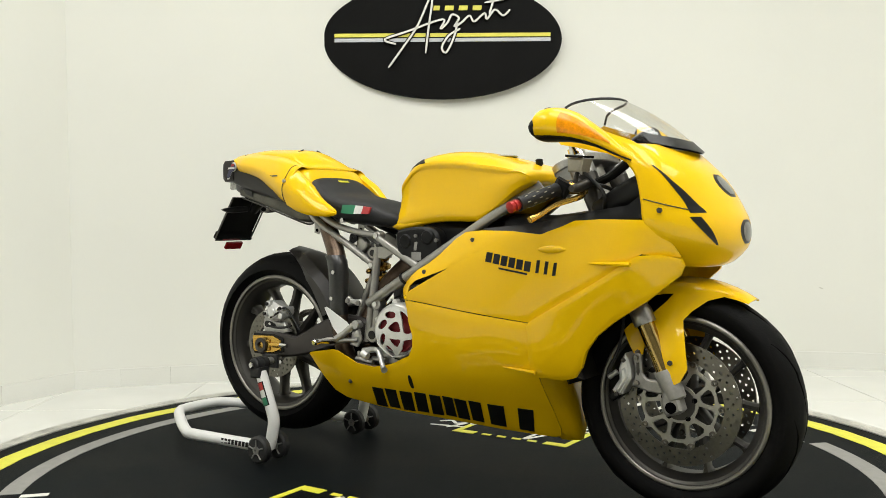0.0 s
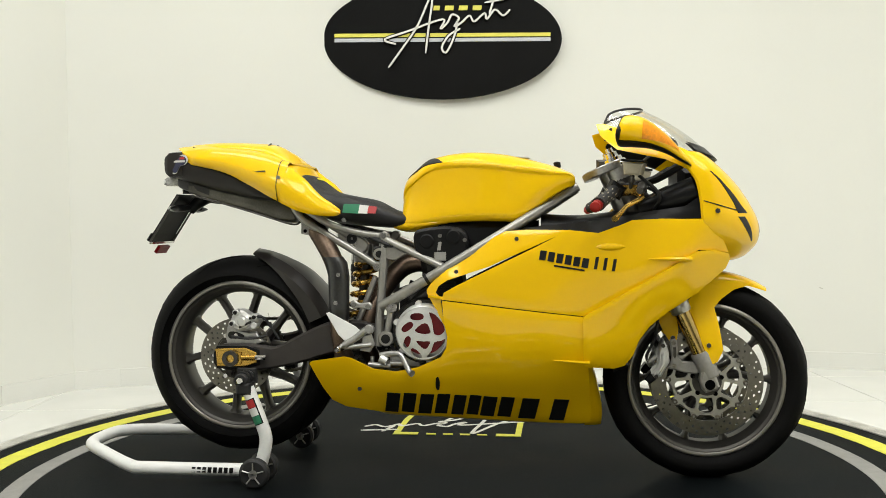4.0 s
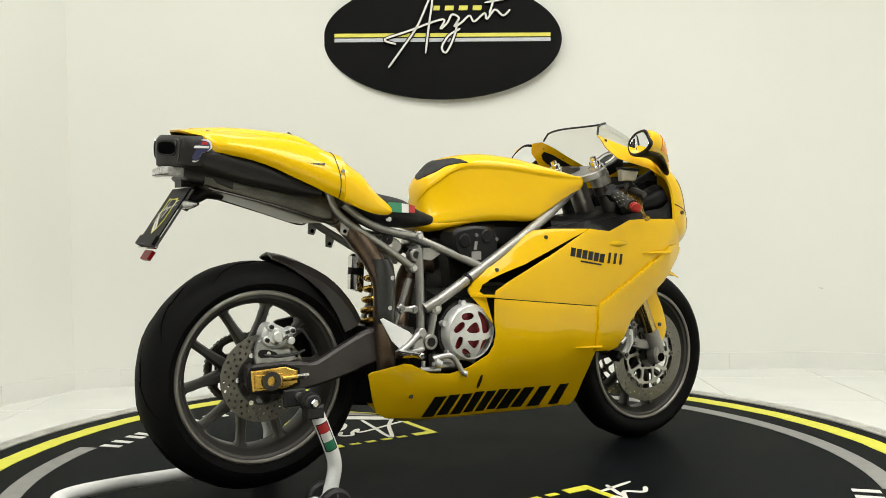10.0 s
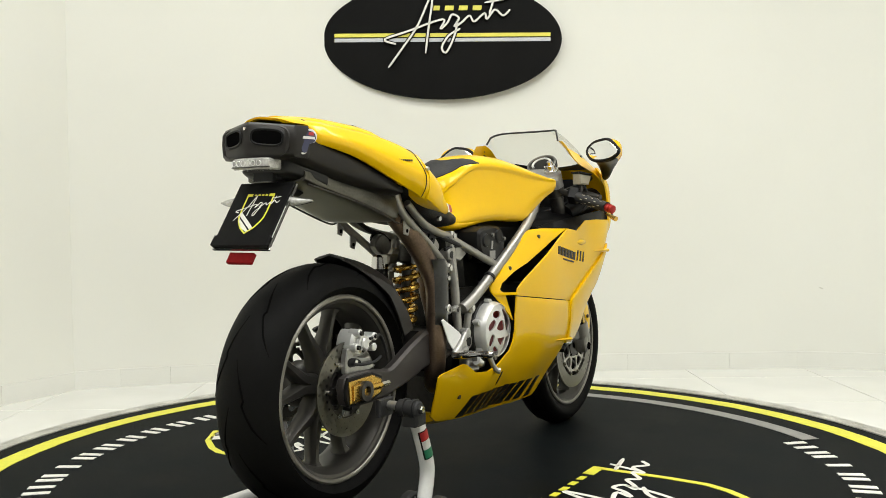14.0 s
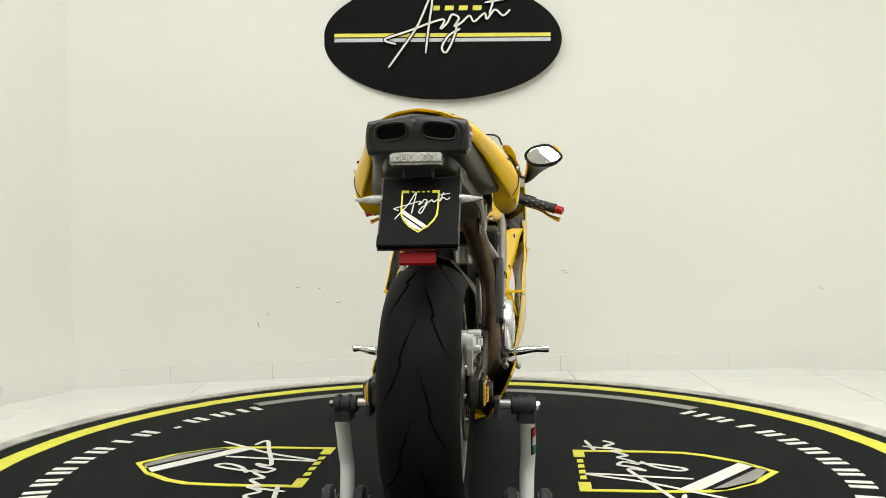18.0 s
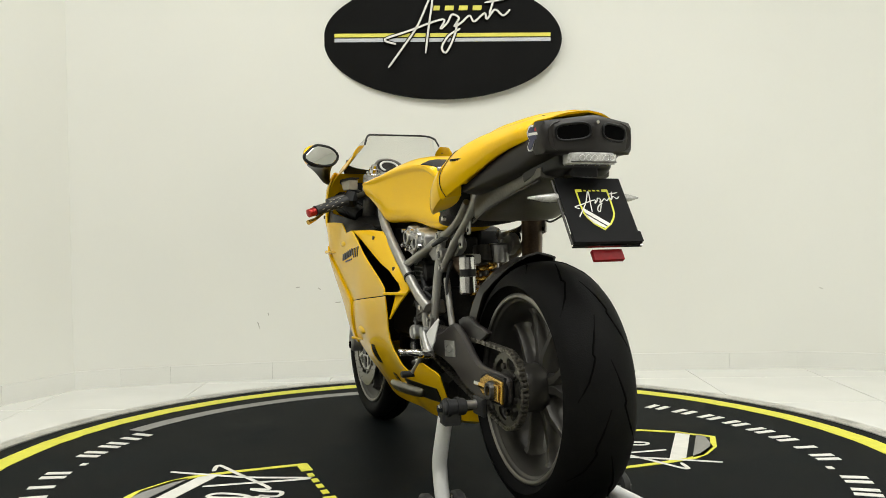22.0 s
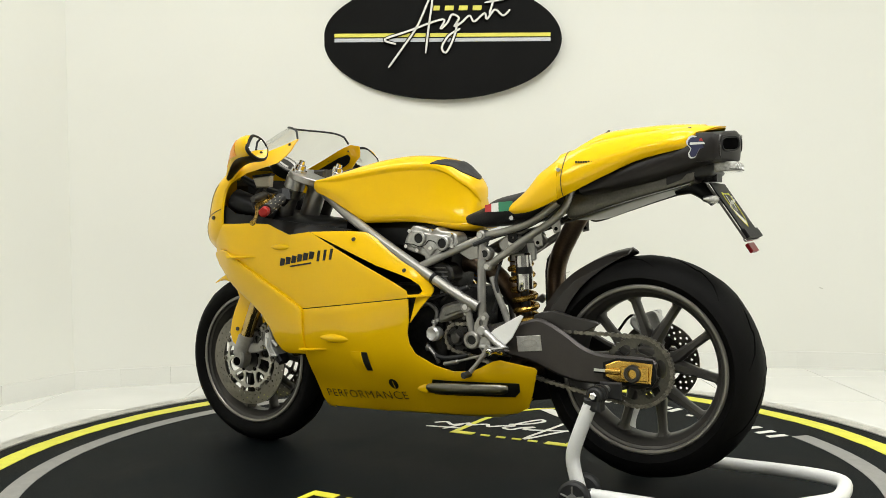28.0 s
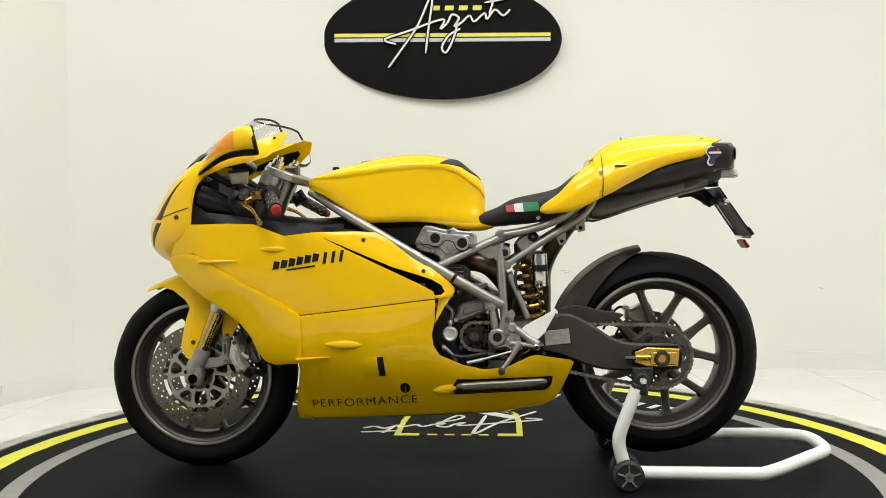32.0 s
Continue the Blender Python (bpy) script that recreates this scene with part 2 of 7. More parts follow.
class Skin:
    """A smooth half-width w(x, z) through a few knots."""

    def __init__(self, knots, smooth=2e-4):
        k = np.array(knots, float)
        self.p = k[:, :2]
        n = len(k)
        r = np.linalg.norm(self.p[:, None] - self.p[None], axis=2)
        A = np.zeros((n + 3, n + 3))
        A[:n, :n] = self.phi(r) + np.eye(n) * smooth
        A[:n, n], A[:n, n + 1:] = 1, self.p
        A[n, :n], A[n + 1:, :n] = 1, self.p.T
        self.c = np.linalg.solve(A, np.concatenate([k[:, 2], np.zeros(3)]))

    @staticmethod
    def phi(r):
        return np.where(r > 1e-9, r * r * np.log(np.maximum(r, 1e-9)), 0.0)

    def __call__(self, x, z):
        r = np.hypot(self.p[:, 0] - x, self.p[:, 1] - z)
        n = len(self.p)
        return float(self.phi(r) @ self.c[:n] + self.c[n] + self.c[n + 1] * x + self.c[n + 2] * z)


def inside(p, poly):
    r = False
    for (x0, y0), (x1, y1) in zip(poly, poly[1:] + poly[:1]):
        if (y0 > p[1]) != (y1 > p[1]) and p[0] < (x1 - x0) * (p[1] - y0) / (y1 - y0) + x0:
            r = not r
    return r


def edge_dist(p, poly):
    q = Vector(p)
    best = 9.0
    for a, b in zip(poly, poly[1:] + poly[:1]):
        a, b = Vector(a), Vector(b)
        d = b - a
        t = max(0.0, min(1.0, (q - a).dot(d) / max(d.length_squared, 1e-12)))
        best = min(best, (q - a - d * t).length)
    return best


def sheet(bm, outline, w, side=1, thick=0.004, step=0.014, lip=0.004, lift=0.0):
    """A panel: an outline in x and z laid on the skin y = side * w(x, z), with thickness and a rounded rim."""
    from_ = [tuple(p) for p in outline]
    bd = []
    for a, b in zip(from_, from_[1:] + from_[:1]):
        k = max(1, int(math.dist(a, b) / step))
        bd += [(a[0] + (b[0] - a[0]) * i / k, a[1] + (b[1] - a[1]) * i / k) for i in range(k)]
    pts = list(bd)
    xs, zs = [p[0] for p in bd], [p[1] for p in bd]
    x, row = min(xs) + step * 0.5, 0
    while x < max(xs):
        z = min(zs) + step * (0.5 if row % 2 else 0.0)
        while z < max(zs):
            if inside((x, z), bd) and edge_dist((x, z), bd) > step * 0.55:
                pts.append((x, z))
            z += step
        x += step * 0.87
        row += 1
    nb = len(bd)
    V, _, F, *_ = geometry.delaunay_2d_cdt([Vector(p) for p in pts], [(i, (i + 1) % nb) for i in range(nb)], [], 1, 1e-7)
    top, low = [], []
    edge = [min(1.0, edge_dist((v.x, v.y), bd) / max(lip, 1e-6)) for v in V]
    for v, e in zip(V, edge):
        y = w(v.x, v.y) + lift - (1 - e) * lip * 0.5
        top.append(bm.verts.new((v.x, side * y, v.y)))
        low.append(bm.verts.new((v.x, side * (y - thick), v.y)))
    count = {}
    for f in F:
        bm.faces.new([top[i] for i in f])
        bm.faces.new([low[i] for i in f][::-1])
        for a, b in zip(f, list(f[1:]) + [f[0]]):
            count[(a, b)] = count.get((a, b), 0) + 1
    for (a, b) in count:
        if (b, a) not in count:
            bm.faces.new((top[b], top[a], low[a], low[b]))
    return bm


def holed_plate(bm, outline, holes, h0, h1, dome=None, c=(0, 0)):
    """A flat plate across y with real holes through it; dome adds a rise by the distance from c."""
    loops = [list(outline)] + [list(h) for h in holes]
    pts, edges = [], []
    for lp in loops:
        n0 = len(pts)
        pts += [Vector((p[0], p[1])) for p in lp]
        edges += [(n0 + i, n0 + (i + 1) % len(lp)) for i in range(len(lp))]
    V, _, F, *_ = geometry.delaunay_2d_cdt(pts, edges, [], 1, 1e-7)
    rise = [(dome(math.dist((v.x, v.y), c)) if dome else 0.0) for v in V]
    a = [bm.verts.new((v.x, h0 + r, v.y)) for v, r in zip(V, rise)]
    b = [bm.verts.new((v.x, h1 + r, v.y)) for v, r in zip(V, rise)]
    used = {}
    for f in F:
        m = sum((V[i] for i in f), Vector((0, 0))) / len(f)
        if any(inside((m.x, m.y), h) for h in loops[1:]):
            continue
        bm.faces.new([a[i] for i in f])
        bm.faces.new([b[i] for i in f][::-1])
        for p, q in zip(f, list(f[1:]) + [f[0]]):
            used[(p, q)] = 1
    for p, q in used:
        if (q, p) not in used:
            bm.faces.new((a[q], a[p], b[p], b[q]))
    for v in [v for v in bm.verts if not v.link_faces]:
        bm.verts.remove(v)
    return bm


def polar_window(c, r0, r1, a0, a1, n=5):
    """Outline of a window between two radii and two angles, with cut corners."""
    out = []
    e, d = (r1 - r0) * 0.25, radians(a1 - a0) * 0.18
    a0, a1 = radians(a0), radians(a1)
    for i in range(n + 1):
        t = a0 + d + (a1 - a0 - 2 * d) * i / n
        out.append((c[0] + math.cos(t) * r1, c[1] + math.sin(t) * r1))
    out += [(c[0] + math.cos(a1) * (r1 - e), c[1] + math.sin(a1) * (r1 - e)), (c[0] + math.cos(a1) * (r0 + e), c[1] + math.sin(a1) * (r0 + e))]
    for i in range(n + 1):
        t = a1 - d - (a1 - a0 - 2 * d) * i / n
        out.append((c[0] + math.cos(t) * r0, c[1] + math.sin(t) * r0))
    out += [(c[0] + math.cos(a0) * (r0 + e), c[1] + math.sin(a0) * (r0 + e)), (c[0] + math.cos(a0) * (r1 - e), c[1] + math.sin(a0) * (r1 - e))]
    return out


def section(x, top, low, w, p=2.4, n=24, y0=0.0, crown=0.5):
    """A rounded cross-section at x: half-width w, from low to top."""
    out = []
    for i in range(n):
        a = 2 * math.pi * i / n
        c, s = math.cos(a), math.sin(a)
        y = math.copysign(abs(c) ** (2 / p), c) * w
        z = math.copysign(abs(s) ** (2 / p), s)
        mid = low + (top - low) * crown
        out.append(Vector((x, y0 + y, mid + (z * (top - mid) if z > 0 else z * (mid - low)))))
    return out


def resample(keys, n):
    """Rows of numbers, smoothly subdivided n times between rows."""
    cols = [spline([(float(v), 0, 0) for v in col], n) for col in zip(*keys)]
    return [[c[i].x for c in cols] for i in range(len(cols[0]))]


def loft(bm, keys, n=4, p=2.4, ring=28, crown=0.5):
    """Keys: (x, top, low, half width)."""
    rings(bm, [section(x, t, l, w, p, ring, crown=crown) for x, t, l, w in resample(keys, n)])
    return bm


def bolts(bm, spots, r=0.006, out=0.004):
    """Small hexagon heads at (x, y, z), facing sideways."""
    for x, y, z in spots:
        s = 1 if y > 0 else -1
        cyl(bm, (x, y - s * 0.004, z), (x, y + s * out, z), r, 6)
    return bm


# ---- room ----
FLOOR_Z = -0.03
WALL_PLAN = [(-3.6, -5.0), (-3.3, -1.6), (-2.0, 1.19), (-1.82, 1.56), (-1.62, 1.64), (-1.39, 1.70), (-0.9, 1.81), (-0.45, 1.885), (0.1, 1.925),
             (0.6, 1.95), (0.96, 1.965), (1.5, 1.972), (1.86, 1.97), (2.02, 1.945), (2.3, 1.86), (3.3, 1.2), (3.6, -1.5), (3.6, -5.0)]


def wall_strip(bm, plan, z0, z1, thick, lift=0.0):
    """A wall along a plan line, its thickness outwards."""
    P = [Vector(p) for p in plan]
    nrm = []
    for i in range(len(P)):
        d = (P[min(i + 1, len(P) - 1)] - P[max(i - 1, 0)]).normalized()
        nrm.append(Vector((-d.y, d.x)))
    loops = []
    for p, n in zip(P, nrm):
        a, b = p - n * lift, p + n * thick
        loops.append([Vector((a.x, a.y, z0)), Vector((a.x, a.y, z1)), Vector((b.x, b.y, z1)), Vector((b.x, b.y, z0))])
    rings(bm, loops)
    return bm


tagged(thing("wall_back", wall_strip(B(), WALL_PLAN, FLOOR_Z, CEILING, 0.12), WALL, "smooth cream-white plastered wall curving round the turntable", "wall", kind="structure"))
# Added out of view: closes the room and darkens what the gloss reflects.
thing("unseen_wall_front", box(B(), (0, -5.06, 1.5), (7.6, 0.12, 3.2), 0.002), UNSEEN_WALL, "unseen grey wall opposite the turntable, added to tone reflections and fill", "wall", kind="structure")
thing("ceiling", box(B(), (0, -1.4, CEILING + 0.05), (7.8, 7.6, 0.1), 0.002), CEIL, "plain white ceiling", "ceiling", kind="structure")
floor = thing("floor", box(B(), (0, -1.4, FLOOR_Z - 0.056), (7.8, 7.6, 0.1), 0.002), JOINT, "large glossy white floor tiles with thin joints", "floor", kind="structure")
# faint scuffs on the plaster: x, y, z, length, slant, turn
back_wall = bpy.data.objects["wall_back"]
for x, y, z, ln, a, b in [(-0.766, 1.832, 0.438, 0.02, 10, 9.5), (-0.657, 1.85, 0.429, 0.018, -35, 9.5), (-0.561, 1.867, 0.356, 0.03, 5, 9.5), (-0.963, 1.796, 0.248, 0.034, -72, 12.7), (-0.915, 1.807, 0.304, 0.014, -80, 12.7), (0.619, 1.951, 0.503, 0.022, 0, 2.4), (0.643, 1.952, 0.493, 0.032, 15, 2.4), (1.983, 1.951, 0.395, 0.018, -20, -8.9)]:
    part("scuff", box(B(), (x, y - 0.0008, z), (ln, 0.0016, 0.005), 0.0004, pose(0, 0, 0, 0, 0, b) @ pose(0, 0, 0, 0, -a, 0)), SCUFF, back_wall, "faint grey scuff mark")
skirting = thing("baseboard", wall_strip(B(), WALL_PLAN, FLOOR_Z, FLOOR_Z + 0.085, 0.004, 0.010), JOINT, "low glossy white tile skirting along the wall", "baseboard", kind="structure")
for (a, b), (c, d) in zip(WALL_PLAN[1:-2], WALL_PLAN[2:-1]):
    if math.dist((a, b), (c, d)) < 0.15:
        continue
    u = Vector((c - a, d - b)).normalized() * 0.0012
    part("skirting_tile", wall_strip(B(), [(a + u.x, b + u.y), (c - u.x, d - u.y)], FLOOR_Z, FLOOR_Z + 0.0875, 0.002, 0.0125), SKIRT, skirting)
# floor tiles, 0.62 m apart, laid in line with the back wall
tile_mesh = mesh_of("floor_tile", box(B(), (0, 0, -0.0035), (0.6165, 0.6165, 0.007), 0.0012), TILE)
for i in range(-5, 6):
    for j in range(-5, 6):
        x, y = 0.955 + i * 0.62, 1.075 + 0.31 + j * 0.62
        if abs(x) < 3.5 and -4.9 < y < 2.2 and (abs(x) > 0.95 or y > 0.7 or y < -1.3):
            t = part("floor_tile", tile_mesh, TILE, floor)
            t.location = (x, y, FLOOR_Z)
for px, py, sx, sy in PANELS:
    lamp_ob = thing("ceiling_light", None, None, "flat white rectangular ceiling light panel, switched on", "ceiling light", "showroom ceiling lights")
    lamp_ob.location = (px, py, CEILING)
    part("diffuser", box(B(), (0, 0, -0.016), (sx * 0.95, sy * 0.95, 0.02), 0.003), GLOW, lamp_ob)
    fb = B()
    for cx, cy, wx, wy in ((0, sy / 2, sx + 0.03, 0.03), (0, -sy / 2, sx + 0.03, 0.03), (sx / 2, 0, 0.03, sy - 0.03), (-sx / 2, 0, 0.03, sy - 0.03)):
        box(fb, (cx, cy, -0.016), (wx, wy, 0.032), 0.003)
    part("frame", fb, WHITE_METAL, lamp_ob)



def flourish(bm, curves, r, m, flat=0.35):
    """A brush-like stroke: a plain wavy line laid flat on a board, in the board's own x and y."""
    for pts in curves:
        P = [m @ Vector((x, y, 0)) for x, y in pts]
        S = spline(P, 5)
        up = (m.to_3x3() @ Vector((0, 0, 1))).normalized()
        loops = []
        for i, p in enumerate(S):
            d = (S[min(i + 1, len(S) - 1)] - S[max(i - 1, 0)]).normalized()
            s = up.cross(d).normalized()
            k = r * (0.55 if i in (0, len(S) - 1) else 1.0)
            loops.append([p - s * k, p - s * k * 0.7 + up * r * flat, p + s * k * 0.7 + up * r * flat, p + s * k])
        rings(bm, loops)
    return bm


# plain looping line in place of the handwritten mark, in units of the sign's half width
STROKE = [[(-0.40, -0.05), (-0.50, -0.01), (-0.30, 0.06), (0.0, 0.16), (-0.02, 0.08), (0.04, 0.13), (0.08, 0.20), (0.14, 0.17), (0.10, 0.10), (0.16, 0.13), (0.23, 0.19),
           (0.27, 0.14), (0.36, 0.21), (0.38, 0.16), (0.45, 0.24), (0.52, 0.19), (0.58, 0.24)],
          [(-0.47, -0.25), (-0.36, -0.10), (-0.22, 0.10), (-0.10, 0.36), (-0.09, 0.30), (-0.12, 0.10), (-0.15, -0.13)],
          [(0.13, 0.16), (0.10, 0.02), (0.03, -0.12), (-0.01, -0.08), (0.05, 0.02), (0.15, 0.08)], [(0.45, 0.36), (0.40, 0.20)], [(0.36, 0.30), (0.58, 0.34)]]

# ---- oval sign on the wall ----
SIGN_Y = 1.905
sign = thing("wall_sign", prism(B(), oval(0, 0, 0.618, 0.308, 72), 0.0, 0.03, "z", 0.003), SIGN_BLACK, "large black oval wall sign with yellow and grey stripes", "sign")
SIGN_M = pose(-0.003, SIGN_Y, 1.712, 90, 0, 1.6)
sign.matrix_world = SIGN_M
part("stripe", prism(B(), [(-0.558, 0.0105), (0.558, 0.0105), (0.558, 0.0295), (-0.558, 0.0295)], 0.029, 0.035, "z", 0.001), SIGN_YELLOW, sign, "yellow stripe")
part("stripe", prism(B(), [(-0.558, -0.0145), (0.558, -0.0145), (0.558, 0.0045), (-0.558, 0.0045)], 0.029, 0.035, "z", 0.001), SIGN_GREY, sign, "pale grey stripe")
part("flourish", flourish(B(), [[(x * 0.6, y * 0.6 + 0.002) for x, y in c] for c in STROKE], 0.0105, pose(0, 0, 0.0405), 0.4), SIGN_BLACK, sign, "black outline of the brush stroke")
part("flourish", flourish(B(), [[(x * 0.6, y * 0.6 + 0.002) for x, y in c] for c in STROKE], 0.0062, pose(0, 0, 0.0425), 0.9), LETTER_WHITE, sign, "white brush stroke")
for i in range(4):
    x0 = -0.068 + i * 0.072
    hollow = prism(B(), [(x0 + 0.006, 0.146), (x0 + 0.052, 0.146), (x0 + 0.056, 0.170), (x0 + 0.010, 0.170)], 0.028, 0.037, "z", 0.001)
    part("bar", hollow, SIGN_YELLOW, sign, "short yellow bar")

# ---- turntable ----
table = thing("turntable", lathe(B(), [(0.0, -0.03), (1.60, -0.03), (1.605, -0.028), (1.605, -0.006), (1.60, -0.004), (0.0, -0.004)], (0, 0, 0), 96, "z"),
              DARK_GREY, "round black turntable mat with yellow ring and white marks", "turntable")


def arc_band(bm, r0, r1, a0, a1, z0, z1, cx=0.0, cy=0.0, wobble=0.0, seed=0):
    n = max(2, int(abs(a1 - a0) / 2.5))
    rnd = random.Random(seed)
    full = abs(a1 - a0) > 359
    loops = []
    for i in range(n if full else n + 1):
        a = radians(a0 + (a1 - a0) * i / n)
        d = rnd.uniform(-wobble, wobble)
        c, s = math.cos(a), math.sin(a)
        loops.append([Vector((cx + c * r, cy + s * r, z)) for r, z in ((r0 + d, z0), (r0 + d, z1), (r1 + d, z1), (r1 + d, z0))])
    if full:
        loops.append(loops[0])
    rings(bm, loops, not full)
    if full:
        bmesh.ops.remove_doubles(bm, verts=bm.verts[:], dist=1e-6)
    return bm


part("mat", lathe(B(), [(0.0, -0.006), (1.555, -0.006), (1.557, -0.003), (1.555, 0.0), (0.0, 0.0)], (0, 0, 0), 96, "z"), MAT_BLACK, table, "black rubber mat")
part("edge_trim", arc_band(B(), 1.558, 1.622, 0, 360, -0.030, 0.003, wobble=0.003, seed=4), TRIM, table, "scuffed metal edge trim")
part("ring", arc_band(B(), 1.416, 1.489, 0, 360, -0.002, 0.0016, 0.004, -0.007, 0.003, 7), MAT_YELLOW, table, "yellow printed ring")
for a in (0, 180):
    part("ring_segment", arc_band(B(), 1.252, 1.316, a - 45.0, a + 45.0, -0.002, 0.0016, 0.004, -0.007), MAT_GREY, table, "grey printed arc")


def polar_bar(bm, r0, r1, a0, a1, z1=0.0016):
    return arc_band(bm, r0, r1, a0, a1, -0.002, z1)


# ring lettering drawn as plain bars
for base, sign_ in ((90, 1), (270, 1)):
    for i in range(15):
        if i == 11:
            a = base + 42.0 - i * 6.0
            part("bar", polar_bar(B(), 1.165, 1.185, a - 0.7, a + 0.7), MAT_WHITE, table, "white printed dot")
            continue
        a = base + 42.0 - i * 6.0
        wide = 1.75 if i not in (0, 14) else 2.1
        for d in ((-1, 1) if i not in (2, 9) else (0,)):
            part("bar", polar_bar(B(), 1.174, 1.250, a + d * (wide - 0.62) - 0.62, a + d * (wide - 0.62) + 0.62), MAT_WHITE, table, "white printed bar")

# shields beside the motorcycle, tips outwards
SHIELD_SIDE = [(0.232, 0.0), (0.232, 0.24), (0.222, 0.36), (0.19, 0.43), (0.12, 0.52), (0.0, 0.605)]


def shield_on(parent, m, k=1.0, z0=-0.002, z1=0.0016, mats=None):
    my, mw, mg = mats or (MAT_YELLOW, MAT_WHITE, MAT_GREY)
    outer = [(x, y) for x, y in SHIELD_SIDE]
    inner = [(x * 0.905, 0.0 if i == 0 else y * 0.955 + 0.004) for i, (x, y) in enumerate(SHIELD_SIDE)]
    ol = [(-x, y) for x, y in outer[:-1]] + [outer[-1]] + outer[:-1][::-1]
    il = [(-x, y) for x, y in inner[:-1]] + [inner[-1]] + inner[:-1][::-1]
    bm = B()
    loops = []
    for (a, b), (c, d) in zip(ol, il):
        loops.append([m @ Vector((a * k, b * k, z0)), m @ Vector((a * k, b * k, z1)), m @ Vector((c * k, d * k, z1)), m @ Vector((c * k, d * k, z0))])
    rings(bm, loops)
    part("shield_outline", bm, my, parent, "yellow-green shield outline")
    for s in (-1, 1):
        part("shield_corner", prism(B(), [(s * 0.232 * k, -0.004 * k), (s * 0.142 * k, -0.004 * k), (s * 0.142 * k, 0.032 * k), (s * 0.205 * k, 0.032 * k)], z0, z1 + 0.0002, "z", 0, m), my, parent, "yellow-green shield corner")
    for i in range(4):
        x = -0.112 + i * 0.062
        part("bar", prism(B(), [((x + a) * k, (0.004 + b) * k) for a, b in ((0, 0), (0.036, 0), (0.040, 0.020), (0.004, 0.020))], z0, z1, "z", 0, m), my, parent, "short yellow bar")
    part("shield_stripe", prism(B(), [(-0.205 * k, 0.27 * k), (-0.205 * k, 0.335 * k), (0.065 * k, 0.545 * k), (0.105 * k, 0.513 * k)], z0, z1, "z", 0, m), mw, parent, "white slanted stripe")
    part("shield_stripe", prism(B(), [(-0.205 * k, 0.36 * k), (-0.195 * k, 0.41 * k), (-0.12 * k, 0.505 * k), (0.02 * k, 0.575 * k), (0.045 * k, 0.557 * k)], z0, z1, "z", 0, m), mg, parent, "grey slanted stripe")
    part("flourish", flourish(B(), [[(x * 0.62 * k, (0.235 - y * 0.62 + 0.02) * k) for x, y in c] for c in STROKE], 0.0075 * k, m @ pose(0, 0, z1), 0.2), mw, parent, "white brush stroke")


shield_on(table, pose(-0.010, -0.402, 0) @ Matrix.Diagonal((-1, -1, 1, 1)) @ Matrix.Diagonal((-1, 1, 1, 1)))
shield_on(table, pose(-0.022, 0.408, 0) @ Matrix.Diagonal((-1, 1, 1, 1)))

# ---- paddock stand ----
stand = thing("paddock_stand", None, None, "white tubular rear paddock stand with small black wheels", "paddock stand")
R_TUBE = 0.019
part("base_frame", tube(B(), [(-0.56, -0.236, 0.046), (-0.86, -0.240, 0.046), (-0.93, -0.230, 0.049), (-1.06, -0.15, 0.068), (-1.12, -0.10, 0.074), (-1.14, -0.05, 0.075), (-1.14, 0.05, 0.075), (-1.12, 0.10, 0.074), (-1.06, 0.15, 0.068),
                             (-0.93, 0.234, 0.049), (-0.86, 0.244, 0.046), (-0.56, 0.240, 0.046)], R_TUBE, 14, 4), WHITE_METAL, stand)
for s in (-1, 1):
    ys = 0.236 + s * 0.003
    part("upright", tube(B(), [(-0.528, s * (ys - 0.004), 0.045), (-0.514, s * (ys - 0.004), 0.09), (-0.506, s * (ys - 0.003), 0.135), (-0.516, s * ys, 0.18), (-0.558, s * ys, 0.288)], R_TUBE, 14, 4), WHITE_METAL, stand)
    for dy in (-0.042, 0.042):
        wh = part("wheel", lathe(B(), [(0.012, -0.014), (0.037, -0.014), (0.044, -0.008), (0.044, 0.008), (0.037, 0.014), (0.012, 0.014)], (-0.527, s * ys + dy, 0.047), 28), RUBBER, stand)
        hub = lathe(B(), [(0.004, -0.018), (0.013, -0.018), (0.013, 0.018), (0.004, 0.018)], (-0.527, s * ys + dy, 0.047), 16)
        for q in range(5):
            a = radians(72 * q + 18)
            for dd in (-0.016, 0.016):
                tube(hub, [(-0.527 + math.cos(a) * 0.010, s * ys + dy + dd, 0.047 + math.sin(a) * 0.012), (-0.527 + math.cos(a) * 0.033, s * ys + dy + dd, 0.047 + math.sin(a) * 0.033)], 0.0024, 6)
        part("hub", hub, ALU, wh, "silver five-spoke hub")
    cr = B()
    cyl(cr, (-0.572, s * 0.192, 0.312), (-0.572, s * 0.254, 0.312), 0.021, 18, bevel=0.004)
    cyl(cr, (-0.572, s * 0.210, 0.312), (-0.572, s * 0.218, 0.312), 0.025, 18)
    cyl(cr, (-0.572, s * 0.236, 0.312), (-0.572, s * 0.244, 0.312), 0.025, 18)
    box(cr, (-0.565, s * 0.231, 0.287), (0.044, 0.05, 0.035), 0.006)
    part("clamp", cr, RUBBER, stand, "black clamp block")
    part("spigot", cyl(B(), (-0.575, s * 0.150, 0.316), (-0.575, s * 0.195, 0.316), 0.011, 14), ALU, stand)
    part("cradle", box(B(), (-0.585, s * 0.158, 0.312), (0.06, 0.014, 0.045), 0.005), RUBBER, stand)
    part("end_bolt", cyl(B(), (-0.572, s * 0.252, 0.312), (-0.572, s * 0.265, 0.312), 0.011, 6, bevel=0.003), CHROME, stand)


